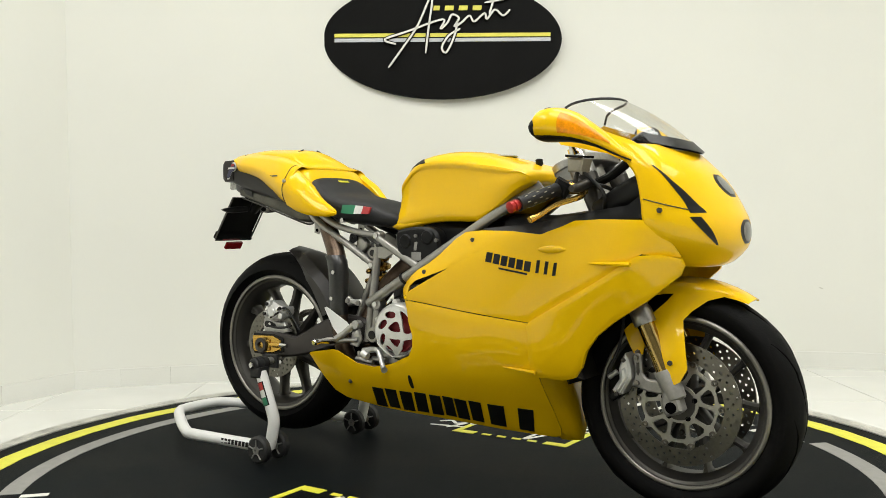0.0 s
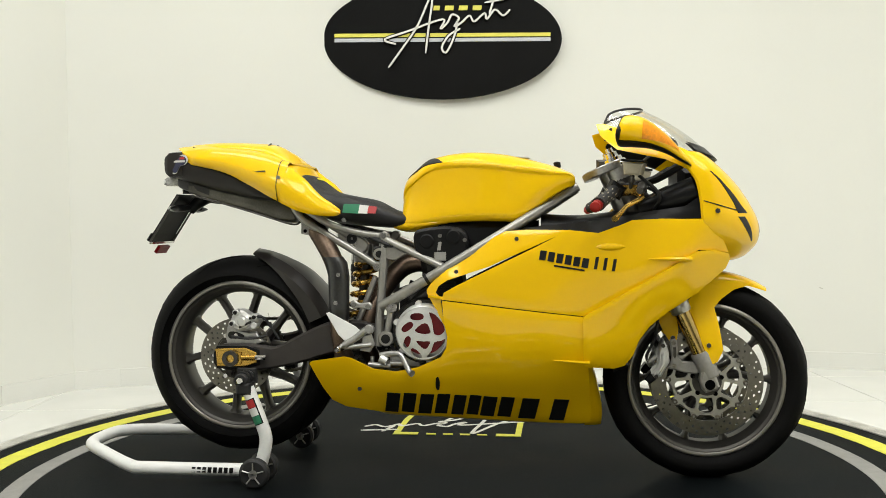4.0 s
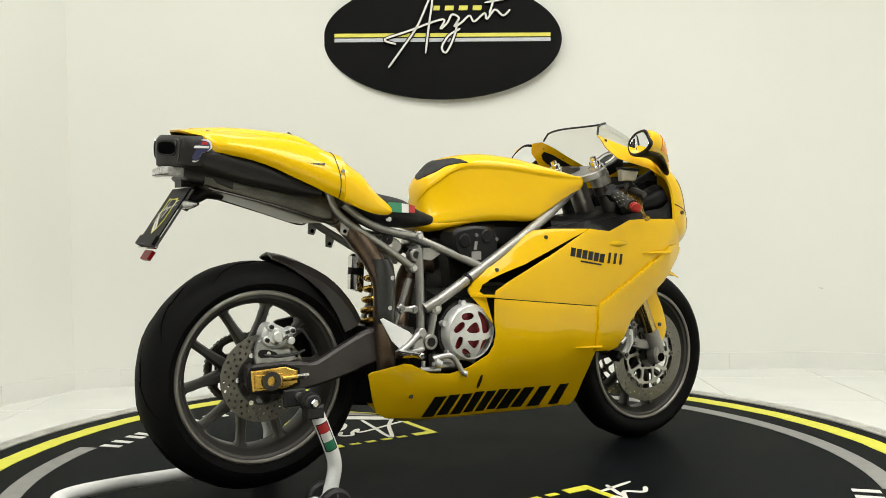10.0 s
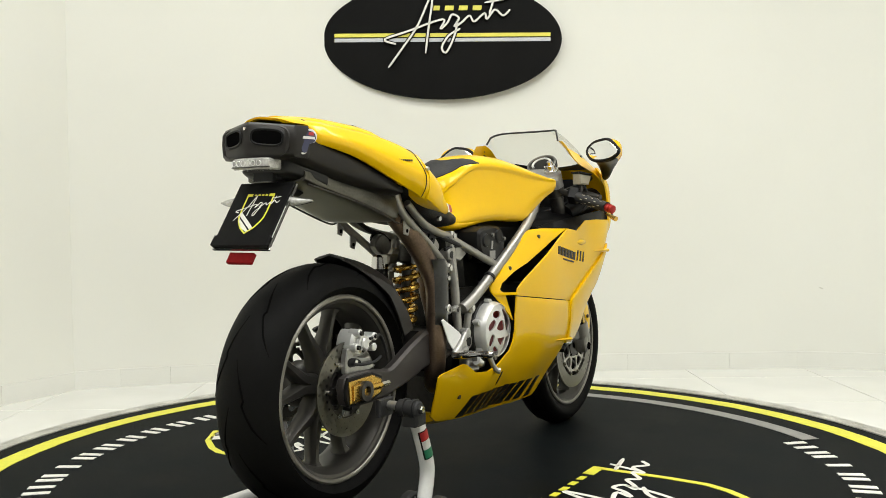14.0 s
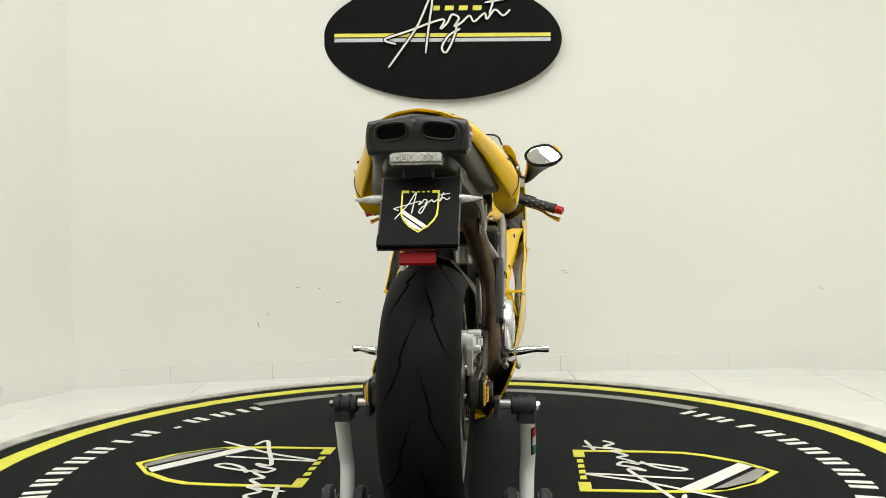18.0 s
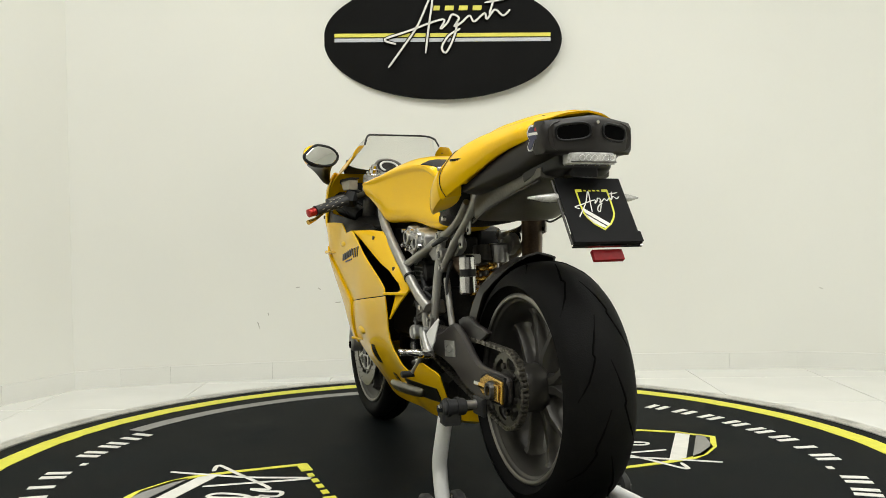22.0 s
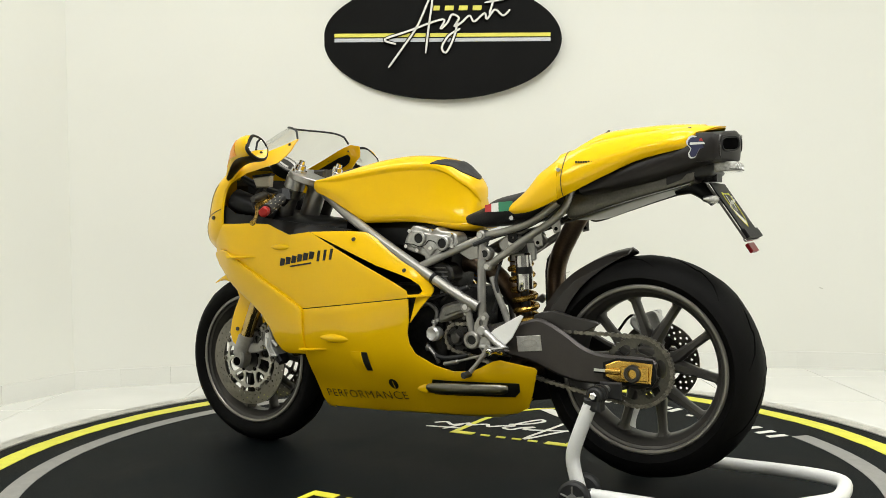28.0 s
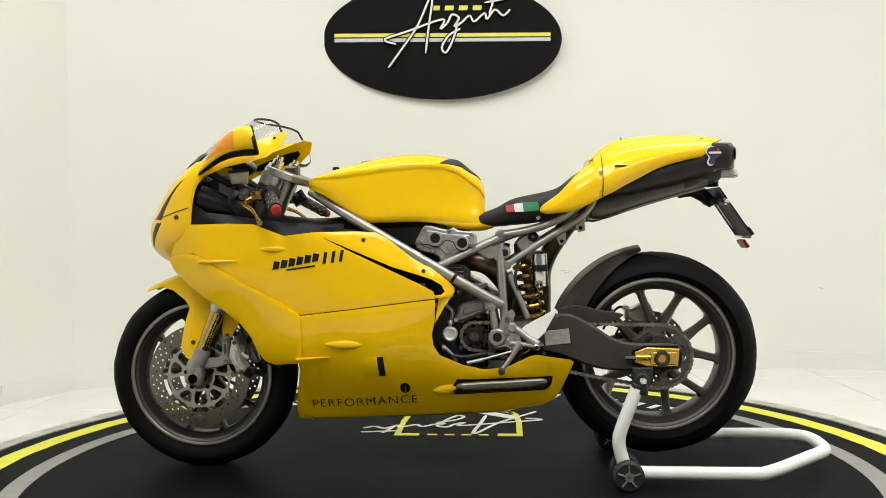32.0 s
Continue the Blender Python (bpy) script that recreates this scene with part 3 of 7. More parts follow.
def arc_patch(p0, p1, r, wide, thick):
    """A patch wrapped round the outer side of a tube from p0 to p1."""
    p0, p1 = Vector(p0), Vector(p1)
    d = (p1 - p0).normalized()
    out = (Vector((-0.25, -1, 0)) - d * Vector((-0.25, -1, 0)).dot(d)).normalized()
    side = d.cross(out)
    loops = []
    for c in (p0, p1):
        a = [c + out * math.cos(t) * r + side * math.sin(t) * r for t in (radians(-wide + wide * k / 6) for k in range(13))]
        b = [c + (out * math.cos(t) + side * math.sin(t)) * (r - thick) for t in (radians(wide - wide * k / 6) for k in range(13))]
        loops.append(a + b)
    bm = B()
    rings(bm, loops)
    return bm


ST0, ST1 = Vector((-0.5465, -0.2330, 0.258)), Vector((-0.5175, -0.2330, 0.184))
patch = part("sticker", arc_patch(ST0, ST1, R_TUBE + 0.0008, 52, 0.002), DECAL_BLACK, stand, "black-edged sticker on the upright")
for i, mt in enumerate((PRINT_RED, PRINT_WHITE, GREEN)):
    part("stripe", arc_patch(ST0.lerp(ST1, 0.03 + i * 0.315), ST0.lerp(ST1, 0.335 + i * 0.315), R_TUBE + 0.0014, 40, 0.002), mt, patch, ("red stripe", "white stripe", "green stripe")[i])
for i in range(8):
    x0 = -0.60 - i * 0.0165
    part("bar", prism(B(), [(x0, 0.040), (x0 - 0.011, 0.040), (x0 - 0.009, 0.056), (x0 + 0.002, 0.056)], -0.2570, -0.2545, "y"), DECAL_BLACK, stand, "short black printed bar")


# ---- motorcycle, x forward, y to its left, z up from the mat ----
bike = thing("motorcycle", None, None, "bright yellow sport motorcycle with full fairing on a paddock stand", "motorcycle")
REAR, FRONT = (-0.643, 0.0, 0.360), (0.778, 0.0, 0.294)


def screws(parent, spots, r=0.006, out=0.004, mat=None, name="screw"):
    """Single bolt heads, each a part of its own."""
    for q in spots:
        part(name, bolts(B(), [q], r, out), mat or DARK_STEEL, parent)


def tyre_profile(r_out, r_in, half, n=14):
    """Closed profile of a tyre, round across the tread."""
    out = [(r_in, -half * 0.72), (r_in + (r_out - r_in) * 0.30, -half * 0.93)]
    for i in range(n + 1):
        a = radians(-82 + 164 * i / n)
        out.append((r_out - half * 0.92 * (1 - math.cos(a)) * 0.80, math.sin(a) * half * 1.01))
    out += [(r_in + (r_out - r_in) * 0.30, half * 0.93), (r_in, half * 0.72), (r_in - 0.006, half * 0.6), (r_in - 0.006, -half * 0.6)]
    return out


def tread_r(r_out, half, y):
    s = max(-1.0, min(1.0, y / (half * 1.01)))
    return r_out - half * 0.92 * (1 - math.sqrt(1 - s * s)) * 0.80


def wheel(name, c, r_tyre, r_rim, half, spoke_turn, label, wide=1.0):
    hub = part(name, lathe(B(), [(0.014, -0.07), (0.042, -0.07), (0.046, -0.05), (0.036, -0.03), (0.036, 0.03), (0.046, 0.05), (0.042, 0.07), (0.014, 0.07)], c, 32), RIM, bike, label)
    part("tyre", lathe(B(), tyre_profile(r_tyre, r_rim - 0.002, half), c, 160), TYRE, hub, "black sport tyre", 80)
    h = half * 0.72
    half_prof = [(r_rim + 0.004, h + 0.007), (r_rim - 0.003, h + 0.0085), (r_rim - 0.008, h + 0.006), (r_rim - 0.010, h + 0.001), (r_rim - 0.017, h - 0.003), (r_rim - 0.019, h - 0.008), (r_rim - 0.028, h - 0.016), (r_rim - 0.034, h * 0.45)]
    prof = [(r_rim - 0.026, -h * 0.45), (r_rim - 0.026, h * 0.45), (r_rim - 0.012, h - 0.012), (r_rim + 0.006, h - 0.004)] + half_prof + [(a, -b) for a, b in half_prof[::-1]] + [(r_rim + 0.006, -h + 0.004), (r_rim - 0.012, -h + 0.012)]
    part("rim", lathe(B(), prof, c, 80), RIM, hub, "grey painted alloy rim")
    for s in (-1, 1):
        part("rim_lip", lathe(B(), [(r_rim + 0.0035, s * (h + 0.0072)), (r_rim - 0.001, s * (h + 0.0100)), (r_rim - 0.006, s * (h + 0.0092)), (r_rim - 0.0085, s * (h + 0.0066)), (r_rim - 0.004, s * (h + 0.004))], c, 96), RIM_EDGE, hub, "pale rim lip")
    for k in range(5):
        a = radians(spoke_turn + 72 * k)
        for d in (-1, 1):
            b = a + d * radians(19)
            p0 = Vector((math.cos(a + d * 0.22) * 0.036, 0, math.sin(a + d * 0.22) * 0.036))
            p1 = Vector((math.cos(a + d * 0.16) * 0.085, 0, math.sin(a + d * 0.16) * 0.085))
            p2 = Vector((math.cos(b) * (r_rim - 0.034), 0, math.sin(b) * (r_rim - 0.034)))
            bm = B()
            loops = []
            for p, wd, th in ((p0, 0.017, 0.030), (p1, 0.0125, 0.026), (p1.lerp(p2, 0.55), 0.0085, 0.019), (p1.lerp(p2, 0.9), 0.0085, 0.02), (p2, 0.014, 0.026)):
                dirv = (p2 - p0).normalized()
                s = Vector((-dirv.z, 0, dirv.x))
                q = Vector(c) + p
                loops.append([q + s * wd * wide * x + Vector((0, th * y, 0)) for x, y in ((-1, -0.5), (-0.5, -1), (0.5, -1), (1, -0.5), (1, 0.5), (0.5, 1), (-0.5, 1), (-1, 0.5))])
            rings(bm, loops)
            part("spoke", bm, RIM, hub, "grey forked wheel spoke")
    # tread grooves, slanted pairs
    gr = B()
    for k in range(9):
        for s in (-1, 1):
            a0 = radians(40 * k + (20 if s > 0 else 0))
            pts = []
            for q, yy in ((0, 0.05), (0.17, 0.22), (0.30, 0.34), (0.33, 0.30), (0.50, 0.50), (0.64, 0.72)):
                y = s * yy * half * 1.1
                r = tread_r(r_tyre, half, y) - 0.0005
                pts.append(Vector(c) + Vector((math.cos(a0 + q) * r, y, math.sin(a0 + q) * r)))
            tube(gr, pts, [0.0012, 0.0026, 0.0026, 0.0026, 0.0026, 0.001], 6, 2)
    tagged(part("tread_pattern", gr, GROOVE_HOLE, hub, "thin black tread grooves"), kind="stuff")
    return hub


def drilled_disc(parent, c, y, r0, r1, thick, rows, count, mat, name="brake_disc", label="drilled steel brake disc"):
    """A ring plate with real holes, cut by meshing between the holes."""
    bm = B()
    n = count
    # cells: each hole sits in one cell of a polar grid
    edges = [r0] + [(rows[i][0] + rows[i + 1][0]) / 2 for i in range(len(rows) - 1)] + [r1]
    for i, (rh, hr) in enumerate(rows):
        ra, rb = edges[i], edges[i + 1]
        for k in range(n):
            off = 0.5 if i % 2 else 0.0
            am, half = 2 * math.pi * (k + off) / n, math.pi / n
            outer = [(ra, am - half), (ra, am), (ra, am + half), (rh, am + half), (rb, am + half), (rb, am), (rb, am - half), (rh, am - half)]
            ov = [Vector((math.cos(t) * r, 0, math.sin(t) * r)) for r, t in outer]
            ctr = Vector((math.cos(am) * rh, 0, math.sin(am) * rh))
            iv = [ctr + (v - ctr).normalized() * hr for v in ov]
            for h in (-thick / 2, thick / 2):
                o = [bm.verts.new(Vector(c) + v + Vector((0, y + h, 0))) for v in ov]
                q = [bm.verts.new(Vector(c) + v + Vector((0, y + h, 0))) for v in iv]
                for j in range(8):
                    f = (o[j], o[(j + 1) % 8], q[(j + 1) % 8], q[j])
                    bm.faces.new(f if h < 0 else f[::-1])
    for r in (r0, r1):
        loops = []
        for k in range(n * 2 + 1):
            t = math.pi * k / n
            loops.append([Vector(c) + Vector((math.cos(t) * r, y - thick / 2, math.sin(t) * r)), Vector(c) + Vector((math.cos(t) * r, y + thick / 2, math.sin(t) * r))])
        rings(bm, loops, False, False)
    return part(name, bm, mat, parent, label)


front = wheel("front_wheel", FRONT, 0.2975, 0.2235, 0.060, 90, "grey five-spoke front wheel")
rear = wheel("rear_wheel", REAR, 0.3095, 0.229, 0.092, 96, "grey five-spoke rear wheel", 1.35)
part("cush_drive", lathe(B(), [(0.02, 0.015), (0.050, 0.015), (0.060, 0.030), (0.060, 0.074), (0.054, 0.084), (0.02, 0.086)], REAR, 36), RIM, rear, "grey cush drive housing")
for s in (-1, 1):
    d = drilled_disc(front, FRONT, s * 0.066, 0.1165, 0.160, 0.005, [(0.127, 0.0040), (0.139, 0.0040), (0.151, 0.0040)], 32, DISC)
    FC = (FRONT[0], FRONT[2])
    scallop = [(FC[0] + math.cos(2 * math.pi * i / 120) * r, FC[1] + math.sin(2 * math.pi * i / 120) * r) for i, r in ((i, 0.1005 + 0.0165 * max(0.0, math.cos(10 * (2 * math.pi * i / 120 + radians(2)))) ** 1.5) for i in range(120))]
    ports = [[(FC[0] + math.cos(radians(b)) * r, FC[1] + math.sin(radians(b)) * r) for i in range(24) for b, r in ((15 * i, 0.030),)]]
    for k in range(5):
        b = 16 + 72 * k
        for mid, cuts in ((b, ((0.061, -8), (0.074, -13), (0.087, -14.5), (0.0925, -10), (0.094, 0), (0.0925, 10), (0.087, 14.5), (0.074, 13), (0.061, 8), (0.058, 0))), (b + 36, ((0.050, -19), (0.060, -18), (0.086, -14.5), (0.0925, -10), (0.094, 0), (0.0925, 10), (0.086, 14.5), (0.060, 18), (0.050, 19), (0.050, 0)))):
            ports.append([(FC[0] + math.cos(radians(mid + q)) * r, FC[1] + math.sin(radians(mid + q)) * r) for r, q in cuts])
    carrier = holed_plate(B(), scallop, ports, s * 0.061, s * 0.067)
    for k in range(10):
        b = radians(36 * k - 2)
        part("bobbin", lathe(B(), [(0.0035, -0.007), (0.0078, -0.007), (0.0085, -0.005), (0.0085, 0.005), (0.0078, 0.007), (0.0035, 0.007)], (FRONT[0] + math.cos(b) * 0.1105, s * 0.066, FRONT[2] + math.sin(b) * 0.1105), 14), CHAIN, front, "small steel disc bobbin")
    for k in range(5):
        b = radians(16 + 72 * k)
        part("carrier_bolt", cyl(B(), (FRONT[0] + math.cos(b) * 0.043, s * 0.060, FRONT[2] + math.sin(b) * 0.043), (FRONT[0] + math.cos(b) * 0.043, s * 0.070, FRONT[2] + math.sin(b) * 0.043), 0.0068, 12), GROOVE_HOLE, front, "dark carrier bolt")
    part("disc_carrier", carrier, CARRIER, front, "silver spoked disc carrier")
drilled_disc(rear, REAR, -0.086, 0.072, 0.117, 0.005, [(0.083, 0.0042), (0.095, 0.0042), (0.107, 0.0042)], 26, DISC)
RC = (REAR[0], REAR[2])
part("disc_carrier", holed_plate(B(), [(RC[0] + math.cos(2 * math.pi * i / 48) * 0.078, RC[1] + math.sin(2 * math.pi * i / 48) * 0.078) for i in range(48)], [polar_window(RC, 0.040, 0.068, 60 * k + 8, 60 * k + 50) for k in range(6)], -0.081, -0.087), DARK_STEEL, rear, "dark spoked disc carrier")
for k in range(6):
    b = radians(60 * k - 1)
    part("bobbin", cyl(B(), (RC[0] + math.cos(b) * 0.072, -0.082, RC[1] + math.sin(b) * 0.072), (RC[0] + math.cos(b) * 0.072, -0.093, RC[1] + math.sin(b) * 0.072), 0.0065, 12), CHROME, rear, "small steel disc bobbin")

# sprocket and chain
SPR_Y = 0.108
teeth = []
for i in range(76):
    a = 2 * math.pi * i / 76
    r = 0.096 if i % 2 else 0.089
    teeth.append((REAR[0] + math.cos(a) * r, REAR[2] + math.sin(a) * r))
spr = B()
holed_plate(spr, teeth, [polar_window((REAR[0], REAR[2]), 0.050, 0.079, 60 * k + 30, 60 * k + 72) for k in range(6)], SPR_Y + 0.003, SPR_Y - 0.003)
part("sprocket", spr, SILENCER, rear, "dark toothed rear sprocket")
carr = lathe(B(), [(0.02, -0.02), (0.044, -0.02), (0.048, 0.004), (0.02, 0.010)], (REAR[0], SPR_Y, REAR[2]), 32)
for k in range(6):
    a = radians(60 * k + 20)
    cyl(carr, (REAR[0] + math.cos(a) * 0.056, SPR_Y - 0.006, REAR[2] + math.sin(a) * 0.056), (REAR[0] + math.cos(a) * 0.056, SPR_Y + 0.010, REAR[2] + math.sin(a) * 0.056), 0.0085, 6)
part("sprocket_carrier", carr, DARK_STEEL, rear)
CS, CR = (-0.092, 0.422), 0.042
chain = B()
path = []
for i in range(26):
    a = radians(88 + 190 * i / 25)
    path.append((REAR[0] + math.cos(a) * 0.0945, REAR[2] + math.sin(a) * 0.0945))
for i in range(1, 32):
    t = i / 32
    path.append((path[25][0] * (1 - t) + (CS[0]) * t, path[25][1] * (1 - t) + (CS[1] - CR) * t - math.sin(t * math.pi) * 0.006))
for i in range(9):
    a = radians(-90 + 180 * i / 8)
    path.append((CS[0] + math.cos(a) * CR, CS[1] + math.sin(a) * CR))
x1, z1 = path[-1]
for i in range(1, 32):
    t = i / 32
    path.append((x1 * (1 - t) + path[0][0] * t, z1 * (1 - t) + path[0][1] * t))
for i, (x, z) in enumerate(path):
    x2, z2 = path[(i + 1) % len(path)]
    L = math.hypot(x2 - x, z2 - z)
    ang = math.degrees(math.atan2(z2 - z, x2 - x))
    turn = Matrix.Rotation(radians(ang), 2)
    waist = [Vector((L / 2 + 0.0062 * math.cos(radians(b)), 0.0062 * math.sin(radians(b)))) for b in (-120, -60, 0, 60, 120)]
    waist += [Vector((0, 0.0032))] + [-v for v in waist] + [Vector((0, -0.0032))]
    plate_ = [turn @ v + Vector(((x + x2) / 2, (z + z2) / 2)) for v in waist]
    for dy in ((-0.0075, 0.0075) if i % 2 else (-0.0045, 0.0045)):
        prism(chain, plate_, SPR_Y + dy - 0.001, SPR_Y + dy + 0.001)
    cyl(chain, (x, SPR_Y - 0.0100, z), (x, SPR_Y + 0.0100, z), 0.0030, 8)
    cyl(chain, (x, SPR_Y - 0.0035, z), (x, SPR_Y + 0.0035, z), 0.0050, 8)
part("chain", chain, CHAIN, bike, "oily steel drive chain")
fs = B()
prism(fs, [(CS[0] + math.cos(2 * math.pi * i / 30) * (0.043 if i % 2 else 0.036), CS[1] + math.sin(2 * math.pi * i / 30) * (0.043 if i % 2 else 0.036)) for i in range(30)], SPR_Y - 0.004, SPR_Y + 0.004)
cyl(fs, (CS[0], SPR_Y, CS[1]), (CS[0], SPR_Y + 0.010, CS[1]), 0.026, 20, bevel=0.003)
fsp = part("front_sprocket", fs, ENGINE, bike, "dark toothed front sprocket")
part("sprocket_nut", cyl(B(), (CS[0], SPR_Y + 0.008, CS[1]), (CS[0], SPR_Y + 0.024, CS[1]), 0.017, 6, bevel=0.002), DARK_STEEL, fsp, "hexagon nut")

# ---- fork and front brake ----
AX = Vector((0.777, 0, 0.330))
UP = (Vector((0.505, 0, 0.955)) - AX).normalized()
for s in (-1, 1):
    Y = Vector((0, s * 0.103, 0))
    part("fork_slider", cyl(B(), AX + Y + UP * 0.02, AX + Y + UP * 0.19, 0.0228, 24), FORK_GOLD, bike, "dark gold fork slider tube")
    part("fork_tube", tube(B(), [AX + Y + UP * 0.185, AX + Y + UP * 0.19, AX + Y + UP * 0.225, AX + Y + UP * 0.23, AX + Y + UP * 0.30], [0.027, 0.0295, 0.0295, 0.026, 0.026], 24), ALU, bike, "silver lower fork collar")
    part("fork_tube", cyl(B(), AX + Y + UP * 0.298, AX + Y + UP * 0.655, 0.0258, 24), DARK_STEEL, bike, "dark upper fork tube")
    lower = tube(B(), [AX + Y - UP * 0.022, AX + Y - UP * 0.016, AX + Y + UP * 0.052, AX + Y + UP * 0.060], [0.022, 0.027, 0.0285, 0.026], 22)
    prism(lower, rounded([(0.756, 0.335), (0.780, 0.343), (0.794, 0.325), (0.806, 0.288), (0.798, 0.279), (0.766, 0.269), (0.758, 0.278), (0.750, 0.305)], 1), s * 0.079, s * 0.1275, "y", 0.006)
    prism(lower, rounded([(0.770, 0.350), (0.745, 0.354), (0.705, 0.357), (0.693, 0.371), (0.689, 0.418), (0.682, 0.423), (0.669, 0.420), (0.670, 0.396), (0.674, 0.375), (0.672, 0.356), (0.662, 0.338), (0.678, 0.333), (0.708, 0.324), (0.745, 0.320)], 1), s * 0.088, s * 0.104, "y", 0.004)
    foot = part("fork_foot", lower, FOOT, bike, "cast silver fork foot")
    # Flat dark patch painted for the shade of an uncut hole.
    part("slot", prism(B(), rounded([(0.678, 0.398), (0.685, 0.399), (0.687, 0.375), (0.683, 0.364), (0.678, 0.372)], 1), s * 0.103, s * 0.1052, "y"), DARK_STEEL, foot, "flat dark patch standing in for a hole in the casting")
    screws(foot, [(0.678, s * 0.106, 0.411), (0.680, s * 0.106, 0.346)], 0.0068, 0.006, CHAIN, "bolt")
    # Solid black disc painted for the shade in the hollow axle.
    part("axle_nut", tube(B(), [(FRONT[0], s * 0.126, FRONT[2]), (FRONT[0], s * 0.1295, FRONT[2])], 0.0145, 24), GROOVE_HOLE, bike, "black disc standing in for the hollow axle end")
    cal = prism(B(), rounded([(0.650, 0.422), (0.659, 0.405), (0.665, 0.383), (0.667, 0.356), (0.652, 0.331), (0.643, 0.313), (0.624, 0.309), (0.614, 0.322), (0.634, 0.352), (0.633, 0.381), (0.640, 0.404)], 1), s * 0.055, s * 0.117, "y", 0.006)
    prism(cal, rounded([(0.652, 0.386), (0.659, 0.358), (0.645, 0.334), (0.634, 0.318), (0.625, 0.322), (0.642, 0.352), (0.642, 0.380)], 1), s * 0.115, s * 0.123, "y", 0.004)
    caliper = part("brake_caliper", cal, BRIGHT_ALU, bike, "silver front brake caliper")
    screws(caliper, [(0.648, s * 0.118, 0.404), (0.628, s * 0.118, 0.314)], 0.006)
    part("pad_carrier", prism(B(), rounded([(0.597, 0.303), (0.611, 0.289), (0.640, 0.312), (0.637, 0.330), (0.612, 0.324)], 1), s * 0.058, s * 0.104, "y", 0.004), BLACK_PAINT, caliper, "dark lower end of the caliper")
    part("hose_fitting", tube(B(), [(0.628, s * 0.112, 0.372), (0.618, s * 0.114, 0.364), (0.606, s * 0.113, 0.356)], [0.008, 0.0065, 0.008], 10), ALU, caliper, "small bright hose fitting")
    part("brake_hose", tube(B(), [(0.606, s * 0.112, 0.357), (0.602, s * 0.110, 0.375), (0.620, s * 0.106, 0.41), (0.632, s * 0.100, 0.45), (0.638, s * 0.085, 0.53), (0.63, s * 0.07, 0.62)], 0.0042, 8, 5), RUBBER, bike)

# front mudguard: a shell over the tyre with side arms
mud = B()
loops = []
for i in range(15):
    a = radians(57 + 75 * i / 14)
    e = 1.0 if i < 12 else 1 - (i - 11) * 0.1
    tip = 0.65 + 0.35 * min(1.0, i / 5)
    loops.append([Vector((FRONT[0] + math.cos(a) * (r if r > 0.3195 else 0.3195 - (0.3195 - r) * (0.2 + 0.8 * min(1.0, i / 5))), y * tip * e, FRONT[2] + math.sin(a) * (r if r > 0.3195 else 0.3195 - (0.3195 - r) * (0.2 + 0.8 * min(1.0, i / 5))))) for y, r in
                  ((-0.074, 0.285), (-0.072, 0.300), (-0.062, 0.314), (-0.035, 0.3225), (0, 0.325), (0.035, 0.3225), (0.062, 0.314), (0.072, 0.300), (0.074, 0.285), (0.068, 0.285), (0.056, 0.308), (0, 0.320), (-0.056, 0.308), (-0.068, 0.285))])
rings(mud, loops)
part("front_mudguard", mud, YELLOW, bike, "yellow front mudguard")
for s in (-1, 1):
    arm = sheet(B(), [(0.706, 0.518), (0.751, 0.5586), (0.770, 0.582), (0.800, 0.592), (0.86, 0.590), (0.912, 0.579), (0.854, 0.5627), (0.8163, 0.5354), (0.796, 0.512), (0.806, 0.464), (0.8165, 0.392), (0.800, 0.360), (0.784, 0.3516), (0.773, 0.367), (0.747, 0.44), (0.728, 0.488)],
                Skin([(0.751, 0.5586, 0.083), (0.706, 0.518, 0.090), (0.770, 0.582, 0.0735), (0.80, 0.592, 0.0715), (0.86, 0.590, 0.070), (0.912, 0.578, 0.058), (0.8163, 0.5354, 0.0805), (0.854, 0.5627, 0.073), (0.80, 0.36, 0.124), (0.76, 0.43, 0.121), (0.803, 0.46, 0.110)]), s, 0.004, 0.012)
    part("mudguard_arm", arm, YELLOW, bike, "yellow mudguard side arm")
    arm2 = sheet(B(), [(0.636, 0.478), (0.655, 0.498), (0.688, 0.498), (0.695, 0.45), (0.690, 0.418), (0.678, 0.410), (0.666, 0.418), (0.650, 0.446)], Skin([(0.64, 0.48, 0.086), (0.69, 0.49, 0.086), (0.69, 0.41, 0.094), (0.67, 0.41, 0.094)]), s, 0.004, 0.012)
    part("mudguard_arm", arm2, YELLOW, bike)
    screws(bike, [(0.775, s * 0.124, 0.407), (0.678, s * 0.0955, 0.424)], 0.007)

# ---- fairing ----
OUTER = Skin([(-0.378, 0.358, 0.193), (-0.171, 0.203, 0.112), (0.38, 0.241, 0.112), (0.363, 0.176, 0.078), (0.42, 0.364, 0.194), (0.42, 0.504, 0.213), (0.712, 0.66, 0.220), (0.841, 0.668, 0.160), (0.026, 0.452, 0.207),
              (0.751, 0.76, 0.222), (0.55, 0.767, 0.213), (0.453, 0.732, 0.224), (0.02, 0.55, 0.219), (0.05, 0.60, 0.220), (0.30, 0.70, 0.223), (0.514, 0.635, 0.224), (0.283, 0.658, 0.227), (0.2, 0.54, 0.226), (0.2, 0.40, 0.216), (-0.237, 0.277, 0.165),
              (-0.1, 0.30, 0.183), (-0.2, 0.36, 0.200), (0.43, 0.18, 0.072), (0.1, 0.19, 0.085), (0.1, 0.25, 0.130), (-0.3, 0.24, 0.135), (0.2, 0.32, 0.185), (0.40, 0.30, 0.155), (0.60, 0.48, 0.190), (0.54, 0.38, 0.178), (0.74, 0.58, 0.185), (0.82, 0.64, 0.158)], 1.0e-3)
